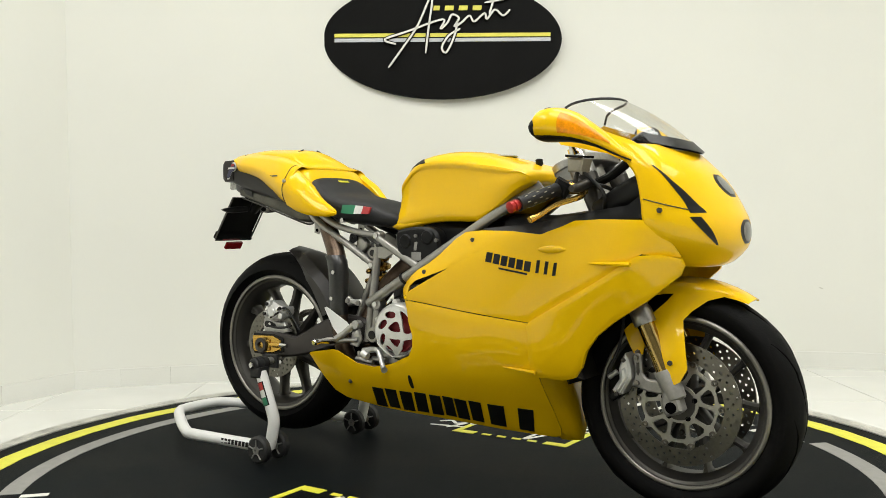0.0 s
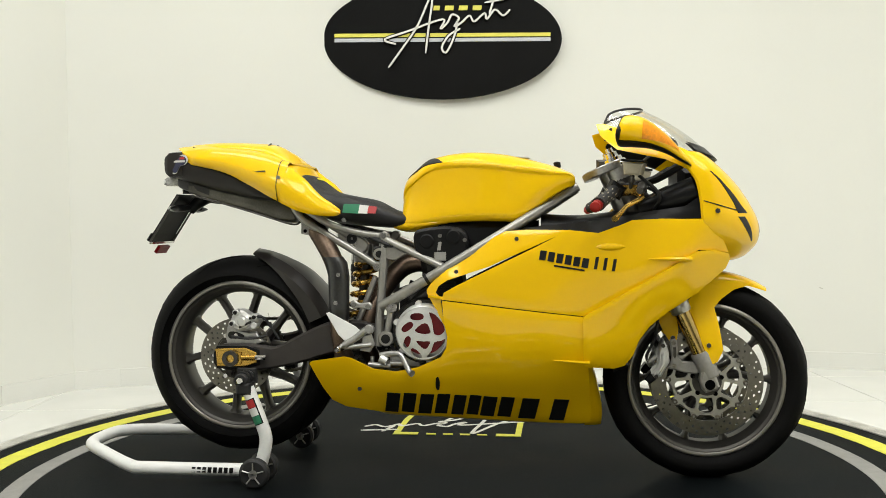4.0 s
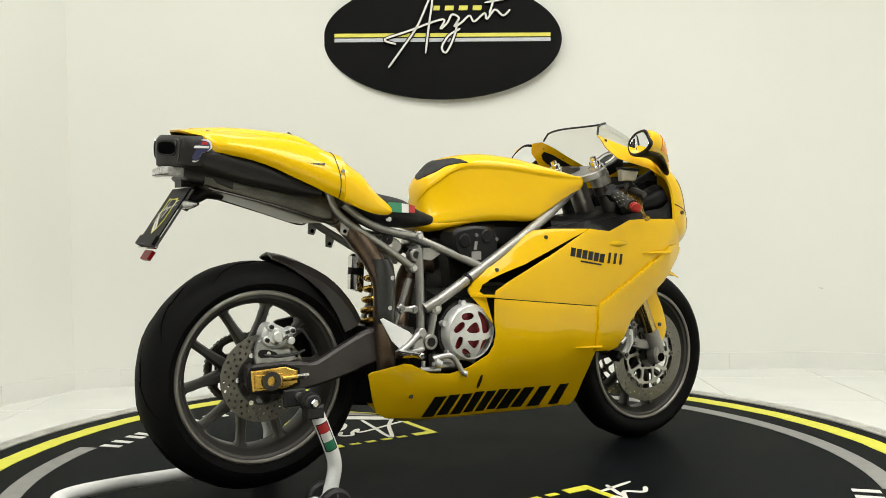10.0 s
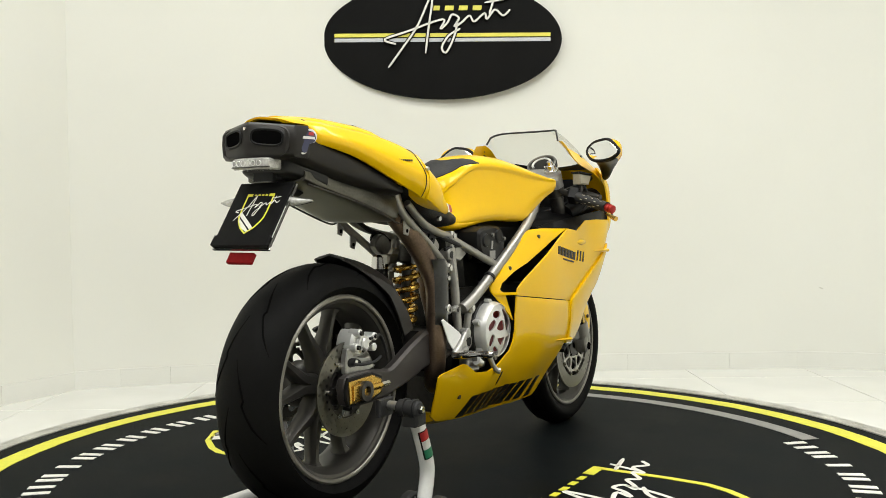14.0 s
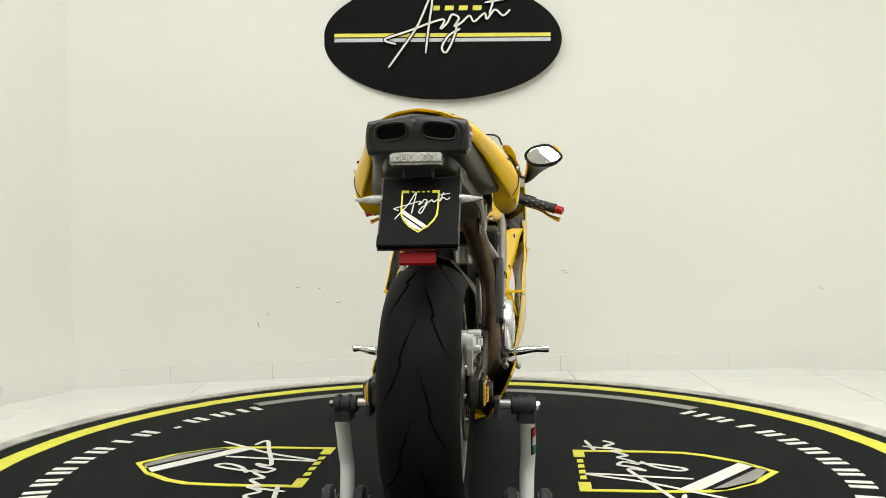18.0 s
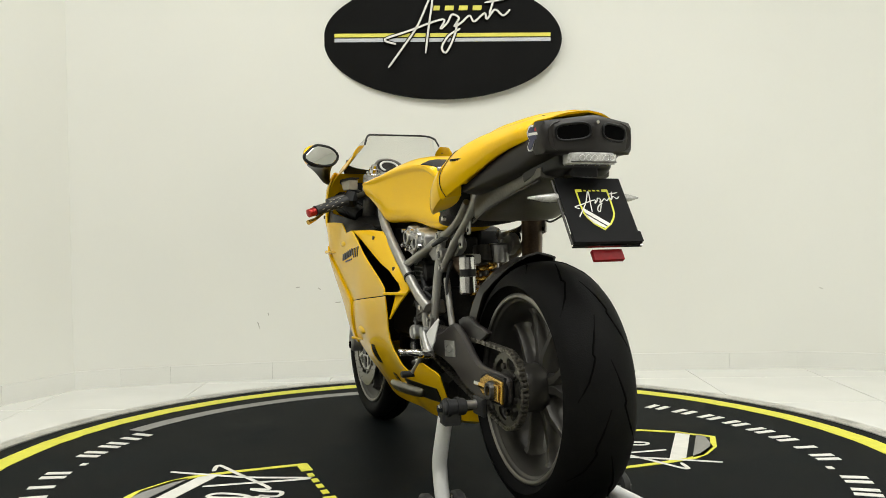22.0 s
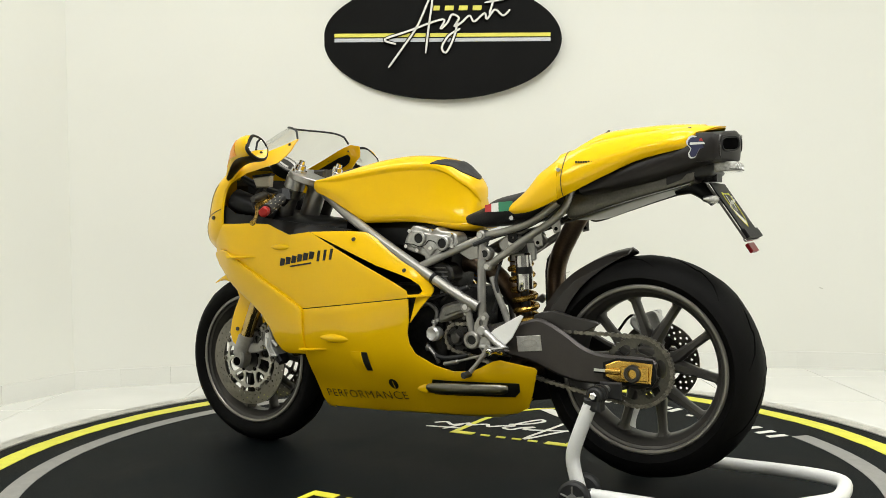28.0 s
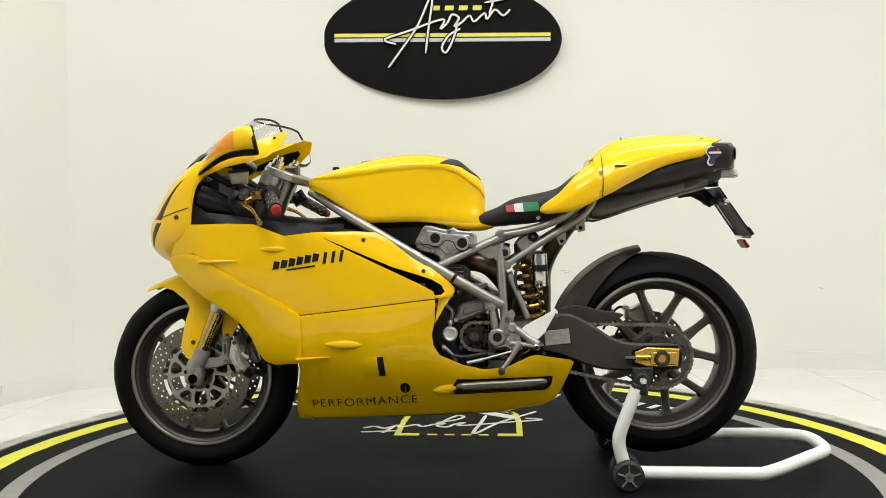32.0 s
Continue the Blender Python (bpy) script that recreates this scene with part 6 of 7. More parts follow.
part("airbox", box(B(), (0.14, 0, 0.725), (0.30, 0.20, 0.09), 0.02), BLACK_PAINT, bike, "black airbox under the tank")
# Added dark block; fills the gap where the wall behind would show.
part("duct_and_fill", loft(B(), [(0.30, 0.79, 0.70, 0.13), (0.42, 0.785, 0.69, 0.15), (0.55, 0.80, 0.70, 0.16), (0.66, 0.82, 0.70, 0.15)], 3, 3.0), BLACK_PAINT, bike, "black filler block added between the fairing sides")
part("radiator", box(B(), (0.47, 0, 0.50), (0.05, 0.32, 0.34), 0.01, pose(0, 0, 0, 0, -20, 0)), DECAL_BLACK, bike, "black radiator")
part("oil_pan", box(B(), (0.06, 0, 0.27), (0.55, 0.18, 0.10), 0.02), DARK_STEEL, bike)
# right: belt cover and clutch; left: rear head with two round caps
bc = prism(B(), rounded([(-0.072, 0.738), (-0.03, 0.752), (0.03, 0.755), (0.075, 0.742), (0.088, 0.70), (0.075, 0.66), (0.02, 0.640), (-0.03, 0.652), (-0.068, 0.685)], 3), -0.06, -0.142, "y", 0.008)
cov = part("belt_cover", bc, BLACK_PAINT, bike, "matt black cam belt cover")
part("bar", prism(B(), [(-0.012, 0.655), (0.022, 0.655), (0.022, 0.680), (-0.012, 0.680)], -0.1415, -0.1435, "y"), MAT_GREY, cov, "pale printed label block")
part("bar", prism(B(), [(-0.004, 0.685), (0.006, 0.685), (0.010, 0.710), (0.0, 0.710)], -0.1415, -0.1435, "y"), MAT_GREY, cov, "pale printed bar")
screws(cov, [(0.005, -0.143, 0.728), (0.078, -0.143, 0.715), (0.074, -0.143, 0.672)], 0.006, 0.004, CASTING)
for x, z in ((-0.035, 0.712), (0.045, 0.724)):
    part("boss", lathe(B(), [(0.0, -0.147), (0.018, -0.146), (0.024, -0.140), (0.0, -0.138)], (x, 0, z), 18), BLACK_PAINT, cov)
head = B()
prism(head, rounded([(0.085, 0.706), (0.072, 0.733), (0.054, 0.758), (0.02, 0.752), (-0.014, 0.744), (-0.030, 0.752), (-0.046, 0.742), (-0.088, 0.737), (-0.100, 0.720), (-0.098, 0.695), (-0.076, 0.684), (-0.046, 0.676), (-0.030, 0.662), (-0.012, 0.640), (0.008, 0.640), (0.014, 0.664), (0.044, 0.675), (0.074, 0.684)], 2), 0.06, 0.128, "y", 0.004)
prism(head, rounded([(0.072, 0.712), (0.060, 0.735), (0.045, 0.744), (0.010, 0.738), (-0.020, 0.732), (-0.060, 0.730), (-0.086, 0.724), (-0.088, 0.704), (-0.060, 0.684), (-0.030, 0.684), (-0.010, 0.668), (0.010, 0.690), (0.045, 0.690)], 2), 0.126, 0.137, "y", 0.003)
for x, z in ((0.023, 0.720), (-0.058, 0.705)):
    lathe(head, [(0.015, 0.13), (0.022, 0.13), (0.022, 0.144), (0.020, 0.146), (0.015, 0.146)], (x, 0, z), 28)
hd = part("cylinder_head", head, ALU, bike, "cast silver cylinder head")
screws(hd, [(0.056, 0.139, 0.742), (-0.018, 0.138, 0.742), (-0.086, 0.138, 0.730), (-0.090, 0.138, 0.697), (-0.017, 0.139, 0.690), (0.070, 0.138, 0.696), (0.030, 0.138, 0.684), (-0.002, 0.130, 0.652)], 0.0062, 0.006, CHROME, "bolt")
part("gasket", tube(B(), [(x, 0.1375, z) for x, z in ((0.082, 0.704), (0.050, 0.702), (0.042, 0.700), (0.023, 0.694), (0.004, 0.701), (-0.008, 0.713), (-0.030, 0.708), (-0.040, 0.690), (-0.058, 0.680), (-0.076, 0.690), (-0.098, 0.697))], 0.0016, 6, 3), DECAL_BLACK, hd, "dark gasket line")
for x, z in ((0.023, 0.720), (-0.058, 0.705)):
    part("cam_cap", cyl(B(), (x, 0.12, z), (x, 0.1425, z), 0.0155, 24), DECAL_BLACK, hd, "round black cam cap")
# clutch
CL = (-0.043, -0.181, 0.446)
part("clutch_basket", lathe(B(), [(0.0, 0.02), (0.082, 0.02), (0.086, 0.035), (0.086, 0.075), (0.0, 0.075)], CL, 40), ALU, bike, "silver clutch housing")
part("clutch_housing", lathe(B(), [(0.0, 0.03), (0.094, 0.03), (0.100, 0.045), (0.100, 0.09), (0.0, 0.09)], CL, 40), ENGINE, bike, "dark casting behind the clutch")
part("clutch_plate", lathe(B(), [(0.0, 0.004), (0.064, 0.004), (0.066, 0.022), (0.0, 0.022)], CL, 36), RED_PLATE, bike, "dark red clutch pressure plate")
CC = (CL[0], CL[2])
wins = [oval(-0.059, 0.494, 0.0205, 0.0105, 16, 2.4, 2), oval(-0.0875, 0.464, 0.0205, 0.0105, 16, 2.4, 36), oval(-0.0890, 0.420, 0.0185, 0.0098, 16, 2.4, 68), oval(-0.0625, 0.3865, 0.0200, 0.0090, 16, 2.4, -43),
        rounded([(-0.066, 0.454), (-0.045, 0.473), (-0.028, 0.474), (-0.021, 0.458), (-0.020, 0.446), (-0.045, 0.4445)], 2), rounded([(-0.063, 0.4235), (-0.040, 0.4225), (-0.0204, 0.4225), (-0.026, 0.408), (-0.034, 0.400), (-0.046, 0.404)], 2),
        rounded([(-0.024, 0.5065), (-0.006, 0.500), (0.014, 0.478), (0.0225, 0.456), (0.010, 0.4415), (-0.008, 0.443), (-0.012, 0.462), (-0.016, 0.484)], 2), rounded([(-0.009, 0.420), (0.012, 0.424), (0.023, 0.430), (0.018, 0.406), (0.003, 0.385), (-0.018, 0.3765), (-0.032, 0.377), (-0.018, 0.394)], 2)]
cg = holed_plate(B(), [(CC[0] + math.cos(2 * math.pi * i / 60) * 0.079, CC[1] + math.sin(2 * math.pi * i / 60) * 0.079) for i in range(60)], wins, CL[1] - 0.002, CL[1] - 0.006, lambda r: 0.010 * (r / 0.077) ** 2 - 0.008, CC)
lathe(cg, [(0.0765, -0.006), (0.080, -0.002), (0.084, 0.012), (0.085, 0.036), (0.078, 0.036), (0.0765, 0.012)], CL, 60)
for k in range(6):
    b = radians(60 * k + 40)
    cyl(cg, (CL[0] + math.cos(b) * 0.086, CL[1] + 0.012, CL[2] + math.sin(b) * 0.086), (CL[0] + math.cos(b) * 0.086, CL[1] + 0.04, CL[2] + math.sin(b) * 0.086), 0.009, 12)
part("clutch_cover", cg, BRIGHT_ALU, bike, "slotted silver clutch cover")
# left crankcase details
lc = prism(B(), rounded([(-0.030, 0.468), (-0.040, 0.500), (-0.052, 0.520), (-0.118, 0.538), (-0.132, 0.528), (-0.138, 0.500), (-0.110, 0.490), (-0.062, 0.470)], 2), 0.07, 0.134, "y", 0.008)
prism(lc, [(-0.058, 0.508), (-0.116, 0.524), (-0.122, 0.508), (-0.060, 0.488)], 0.132, 0.138, "y", 0.002)
ecv = part("engine_cover", lc, CASTING, bike, "grey engine side cover")
screws(ecv, [(-0.132, 0.136, 0.498), (-0.127, 0.136, 0.532), (-0.036, 0.136, 0.474)], 0.006, 0.004, ALU)
part("case_wall", prism(B(), rounded([(0.10, 0.54), (0.0, 0.53), (-0.03, 0.46), (-0.045, 0.36), (0.0, 0.32), (0.10, 0.32)], 2), 0.06, 0.108, "y", 0.01), ENGINE, bike, "dark engine side wall")
part("plug", lathe(B(), [(0.0, 0.105), (0.020, 0.105), (0.0225, 0.120), (0.0225, 0.138), (0.017, 0.144), (0.012, 0.141), (0.0, 0.141)], (-0.018, 0, 0.432), 24), BRIGHT_ALU, bike, "bright filler plug")
brp = holed_plate(B(), rounded([(-0.166, 0.462), (-0.176, 0.486), (-0.204, 0.507), (-0.214, 0.494), (-0.208, 0.470), (-0.198, 0.440), (-0.205, 0.412), (-0.222, 0.392), (-0.218, 0.377), (-0.200, 0.384), (-0.180, 0.404), (-0.170, 0.430)], 1), [oval(-0.189, 0.474, 0.007, 0.010, 12), oval(-0.184, 0.446, 0.005, 0.005, 10), oval(-0.189, 0.428, 0.0045, 0.0045, 10)], 0.150, 0.143)
brk = part("bracket_plate", brp, FRAME, bike, "cast silver bracket plate with holes")
screws(brk, [(-0.202, 0.151, 0.490), (-0.196, 0.151, 0.419), (-0.214, 0.151, 0.384)], 0.0075, 0.008, CHROME, "bolt")
part("pivot_ring", lathe(B(), [(0.016, 0.146), (0.026, 0.146), (0.0265, 0.154), (0.022, 0.158), (0.016, 0.158)], (-0.160, 0, 0.4225), 28), FRAME, bike, "silver swingarm pivot ring")
part("pivot_foot", prism(B(), rounded([(-0.139, 0.420), (-0.142, 0.404), (-0.154, 0.396), (-0.168, 0.398), (-0.180, 0.408), (-0.182, 0.424)], 1), 0.128, 0.151, "y", 0.004), FRAME, bike, "cast silver frame foot")
# ring of bolts and a flange round the front sprocket, clamps and unions
fl = part("sprocket_flange", lathe(B(), [(0.052, 0.078), (0.063, 0.078), (0.065, 0.082), (0.063, 0.088), (0.054, 0.088)], (CS[0], 0, CS[1]), 32, "y", -70, 170, False), ENGINE, bike, "dark cast flange behind the sprocket")
screws(fl, [(CS[0] + math.cos(radians(b)) * 0.058, 0.089, CS[1] + math.sin(radians(b)) * 0.058) for b in (-40, 5, 50, 100, 150)], 0.006, 0.005, CASTING, "bolt")
for k in range(5):
    b = radians(72 * k + 10)
    # Sprocket holes aren't cut; black discs give their shade.
    part("relief_hole", cyl(B(), (CS[0] + math.cos(b) * 0.0305, SPR_Y + 0.002, CS[1] + math.sin(b) * 0.0305), (CS[0] + math.cos(b) * 0.0305, SPR_Y + 0.0046, CS[1] + math.sin(b) * 0.0305), 0.0048, 10), GROOVE_HOLE, fsp, "black disc standing in for a sprocket hole")
part("breather", tube(B(), [(-0.018, 0.128, 0.452), (-0.018, 0.128, 0.460), (-0.019, 0.128, 0.464), (-0.020, 0.126, 0.472)], [0.006, 0.006, 0.010, 0.009], 10), ALU, bike, "small bright union on the plug")
for pts in ([(-0.022, 0.124, 0.474), (-0.024, 0.122, 0.50), (0.005, 0.118, 0.52), (0.04, 0.112, 0.51)], [(0.005, 0.130, 0.395), (-0.015, 0.134, 0.378), (-0.030, 0.135, 0.362), (-0.036, 0.132, 0.345)]):
    part("hose", tube(B(), pts, 0.0065, 10, 5), CASTING, bike, "grey braided hose")
for x, y, z, r in ((0.000, 0.132, 0.388, 0.010), (-0.090, 0.119, 0.566, 0.010), (-0.045, 0.121, 0.556, 0.007), (0.012, 0.1225, 0.612, 0.007)):
    part("hose_clamp", lathe(B(), [(r - 0.003, -0.005), (r, -0.005), (r, 0.005), (r - 0.003, 0.005)], (x, y, z), 14, "x"), ALU, bike, "thin steel hose clamp")
rc = B()
box(rc, (-0.10, -0.13, 0.36), (0.10, 0.04, 0.05), 0.008)
cyl(rc, (-0.210, -0.168, 0.350), (-0.142, -0.168, 0.344), 0.009, 12, bevel=0.002)
cyl(rc, (-0.198, -0.168, 0.350), (-0.197, -0.168, 0.374), 0.006, 10)
cyl(rc, (-0.15, -0.16, 0.352), (-0.10, -0.16, 0.352), 0.009, 12)

screws(bike, [(-0.07, -0.152, 0.37), (-0.12, -0.152, 0.35)], 0.007, 0.004, CHROME)
part("master_cylinder", rc, ALU, bike, "silver rear brake master cylinder")

# exhaust pipes
part("exhaust_pipe", tube(B(), [(-0.03, 0.0, 0.625), (-0.08, 0.01, 0.645), (-0.135, 0.005, 0.628), (-0.180, -0.03, 0.575), (-0.215, -0.07, 0.50), (-0.235, -0.09, 0.41), (-0.20, -0.06, 0.32)], [0.026, 0.031, 0.031, 0.029, 0.026, 0.026, 0.026], 18, 5), EXHAUST, bike, "heat-tinted steel exhaust pipe")
part("exhaust_pipe", tube(B(), [(-0.20, -0.06, 0.30), (-0.28, -0.110, 0.33), (-0.300, -0.130, 0.42), (-0.305, -0.136, 0.52), (-0.306, -0.132, 0.60), (-0.328, -0.116, 0.665), (-0.372, -0.095, 0.735), (-0.42, -0.07, 0.80)], 0.029, 18, 5), EXHAUST, bike, "heat-tinted steel exhaust pipe")
sh = B()
loops = []
for x, z, r in ((-0.300, 0.480, 0.026), (-0.303, 0.49, 0.030), (-0.303, 0.55, 0.031), (-0.303, 0.61, 0.032), (-0.309, 0.65, 0.032), (-0.320, 0.668, 0.030)):
    loops.append([Vector((x + math.cos(q) * r, -0.136 + math.sin(q) * r * 1.05, z)) for q in (math.pi * (1.12 + 1.06 * k / 14) for k in range(15))] +
                 [Vector((x + math.cos(q) * (r - 0.003), -0.136 + math.sin(q) * (r - 0.003), z)) for q in (math.pi * (2.18 - 1.06 * k / 14) for k in range(15))])
rings(sh, loops)
part("heat_shield", sh, CARBON, bike, "carbon fibre exhaust heat shield")
for x, z in ((-0.305, 0.532), (-0.296, 0.615)):
    part("shield_screw", bolts(B(), [(x, -0.1695, z)], 0.007, 0.004), CHROME, bike)
part("exhaust_pipe", tube(B(), [(0.36, 0.0, 0.44), (0.40, 0.02, 0.36), (0.32, 0.03, 0.27), (0.10, 0.02, 0.24), (-0.10, -0.02, 0.26), (-0.20, -0.06, 0.30)], 0.024, 14, 5), EXHAUST, bike)

# shock absorber
SH0, SH1 = Vector((-0.275, 0.0, 0.445)), Vector((-0.238, 0.0, 0.700))
sd = SH1 - SH0
part("shock_body", tube(B(), [SH0, SH0 + sd * 0.1, SH0 + sd * 0.12, SH1 - sd * 0.2, SH1 - sd * 0.18, SH1], [0.020, 0.020, 0.014, 0.014, 0.030, 0.026], 16), DARK_STEEL, bike, "rear shock absorber")
coil = []
for i in range(6 * 16 + 1):
    t = i / 96
    a = 2 * math.pi * 6 * t
    c0 = SH0 + sd * (0.08 + 0.74 * t)
    coil.append(c0 + Vector((math.cos(a) * 0.033, math.sin(a) * 0.033, 0)))
part("shock_spring", tube(B(), coil, 0.0086, 10), GOLD, bike, "gold shock spring")
rsv = tube(B(), [(-0.294, 0.066, 0.565), (-0.292, 0.066, 0.57), (-0.291, 0.066, 0.615)], [0.021, 0.0245, 0.0245], 20)
tube(rsv, [(-0.289, 0.066, 0.635), (-0.287, 0.066, 0.668), (-0.286, 0.066, 0.672)], [0.0245, 0.0245, 0.020], 20)
part("shock_reservoir", rsv, CHROME, bike, "polished shock reservoir")
part("reservoir_band", cyl(B(), (-0.291, 0.066, 0.614), (-0.289, 0.066, 0.636), 0.0242, 20), DECAL_BLACK, bike)
part("reservoir_clamp", box(B(), (-0.275, 0.052, 0.664), (0.05, 0.05, 0.026), 0.008), FRAME, bike)
part("reservoir", cyl(B(), (-0.245, -0.05, 0.648), (-0.245, -0.05, 0.705), 0.030, 18, bevel=0.004), ALU, bike)

lk = part("linkage", prism(B(), rounded([(-0.268, 0.528), (-0.255, 0.540), (-0.242, 0.530), (-0.222, 0.530), (-0.208, 0.532), (-0.200, 0.520), (-0.208, 0.508), (-0.224, 0.512), (-0.242, 0.516), (-0.256, 0.510)], 2), -0.135, -0.150, "y", 0.003), ALU, bike, "silver suspension link")
screws(lk, [(-0.255, -0.152, 0.525), (-0.212, -0.152, 0.520)], 0.008, 0.004, CASTING, "bolt")

# swingarm
part("swingarm_leg", prism(B(), rounded([(-0.695, 0.394), (-0.62, 0.402), (-0.548, 0.398), (-0.505, 0.395), (-0.42, 0.437), (-0.332, 0.472), (-0.24, 0.474), (-0.19, 0.45), (-0.19, 0.40), (-0.25, 0.378), (-0.33, 0.374), (-0.43, 0.345), (-0.53, 0.325), (-0.62, 0.320), (-0.69, 0.330)], 3), -0.094, -0.126, "y", 0.007), SWING, bike, "grey-brown swingarm leg")
la = part("swingarm_leg", prism(B(), rounded([(-0.18, 0.44), (-0.262, 0.460), (-0.34, 0.490), (-0.385, 0.488), (-0.447, 0.455), (-0.50, 0.420), (-0.56, 0.404), (-0.69, 0.399), (-0.70, 0.365), (-0.69, 0.330), (-0.60, 0.322), (-0.50, 0.322), (-0.43, 0.335), (-0.35, 0.366), (-0.26, 0.385), (-0.19, 0.392)], 3), 0.119, 0.139, "y", 0.007), SWING, bike, "grey-brown swingarm leg")
part("maker_plate", box(B(), (-0.338, 0.1405, 0.422), (0.074, 0.004, 0.044), 0.001, pose(0, 0, 0, 0, 6, 0)), ALU, la, "small silver plate with a plain oval mark")
part("plate_mark", tube(B(), [(a, 0.1428, b) for a, b in oval(-0.338, 0.423, 0.024, 0.010, 20, 2, -8)], 0.0012, 6, 0, True), FRAME, la)
part("swingarm_bridge", box(B(), (-0.25, 0, 0.43), (0.11, 0.26, 0.07), 0.015), SWING, bike)
for s in (-1, 1):
    Y = 0.127 if s < 0 else 0.139
    ad = prism(B(), [(-0.695, 0.388), (-0.690, 0.334), (-0.600, 0.334), (-0.565, 0.346), (-0.565, 0.378), (-0.600, 0.392)], s * (Y - 0.004), s * (Y + 0.010), "y", 0.003)
    prism(ad, [(-0.685, 0.378), (-0.685, 0.342), (-0.61, 0.342), (-0.61, 0.378)], s * (Y + 0.009), s * (Y + 0.016), "y", 0.002)
    cyl(ad, (-0.61, s * (Y + 0.008), 0.362), (-0.568, s * (Y + 0.008), 0.362), 0.009, 12)
    part("adjuster_frame", prism(B(), [(-0.703, 0.372), (-0.692, 0.397), (-0.596, 0.398), (-0.556, 0.384), (-0.556, 0.340), (-0.596, 0.327), (-0.692, 0.327), (-0.703, 0.346)], s * (Y - 0.006), s * (Y + 0.004), "y", 0.002), BLACK_PAINT, bike, "black adjuster surround")
    adj = part("chain_adjuster", ad, GOLD, bike, "gold anodised chain adjuster block")
    part("adjuster_bolt", cyl(B(), (-0.57, s * (Y + 0.008), 0.362), (-0.535, s * (Y + 0.008), 0.362), 0.0075, 6), CHROME, adj)
    nut = lathe(B(), [(0.013, -0.004), (0.025, -0.004), (0.024, 0.014), (0.020, 0.020), (0.013, 0.020)], (REAR[0], s * (Y + 0.012) - (0.008 if s < 0 else 0.008), REAR[2]), 12)
    part("axle_nut", nut, DARK_STEEL, bike, "dark rear axle nut")
    part("axle_bore", cyl(B(), (REAR[0], s * (Y - 0.01), REAR[2]), (REAR[0], s * (Y + 0.014), REAR[2]), 0.0135, 16), GROOVE_HOLE, bike)
# rear caliper on top of the disc, on a cast bracket
rcal = prism(B(), rounded([(-0.654, 0.470), (-0.6436, 0.4975), (-0.6305, 0.5065), (-0.6113, 0.5008), (-0.5842, 0.4840), (-0.570, 0.4880), (-0.5650, 0.4678), (-0.5816, 0.4484), (-0.6092, 0.4392), (-0.6446, 0.4434)], 2), -0.058, -0.112, "y", 0.007)
prism(rcal, rounded([(-0.640, 0.462), (-0.634, 0.489), (-0.612, 0.494), (-0.590, 0.480), (-0.588, 0.460), (-0.612, 0.446)], 2), -0.110, -0.120, "y", 0.004)
prism(rcal, rounded([(-0.628, 0.466), (-0.622, 0.484), (-0.605, 0.482), (-0.600, 0.462), (-0.613, 0.454)], 2), -0.118, -0.126, "y", 0.003)
for x, z in ((-0.6325, 0.498), (-0.573, 0.484), (-0.645, 0.464), (-0.576, 0.458)):
    cyl(rcal, (x, -0.090, z), (x, -0.124, z), 0.0105, 14, bevel=0.002)
rear_cal = part("rear_caliper", rcal, BRIGHT_ALU, bike, "silver rear brake caliper")
screws(rear_cal, [(-0.6325, -0.125, 0.498), (-0.573, -0.125, 0.484), (-0.645, -0.125, 0.464)], 0.0062, 0.005, DECAL_BLACK)
part("pad_pin", cyl(B(), (-0.622, -0.121, 0.452), (-0.585, -0.121, 0.470), 0.0035, 8), DARK_STEEL, rear_cal, "dark pad pin")
bkt = prism(B(), rounded([(-0.668, 0.446), (-0.6634, 0.4607), (-0.652, 0.4640), (-0.6395, 0.442), (-0.5976, 0.4343), (-0.5748, 0.4371), (-0.5622, 0.4136), (-0.5461, 0.4066), (-0.5787, 0.3975), (-0.668, 0.400), (-0.672, 0.42)], 1), -0.088, -0.106, "y", 0.003)
bracket = part("caliper_bracket", bkt, ALU, bike, "cast silver caliper bracket")
# Bracket stays solid; a black patch paints the dark of its opening.
part("slot", prism(B(), rounded([(-0.664, 0.428), (-0.656, 0.438), (-0.634, 0.436), (-0.612, 0.426), (-0.618, 0.418), (-0.656, 0.416)], 2), -0.104, -0.1075, "y"), DECAL_BLACK, bracket, "flat black patch standing in for an opening in the bracket")
part("bolt", bolts(B(), [(-0.6365, -0.108, 0.4275)], 0.006, 0.004), CHROME, bracket)
part("speed_cable", tube(B(), [(-0.650, -0.112, 0.424), (-0.61, -0.115, 0.418), (-0.565, -0.116, 0.420), (-0.535, -0.112, 0.428)], 0.0038, 8, 4), RUBBER, bike, "thin black sensor cable")
part("brake_hose", tube(B(), [(-0.59, -0.12, 0.48), (-0.55, -0.12, 0.485), (-0.52, -0.115, 0.45), (-0.50, -0.11, 0.415)], 0.004, 8, 5), RUBBER, bike)
# rear hugger
hug = B()
loops = []
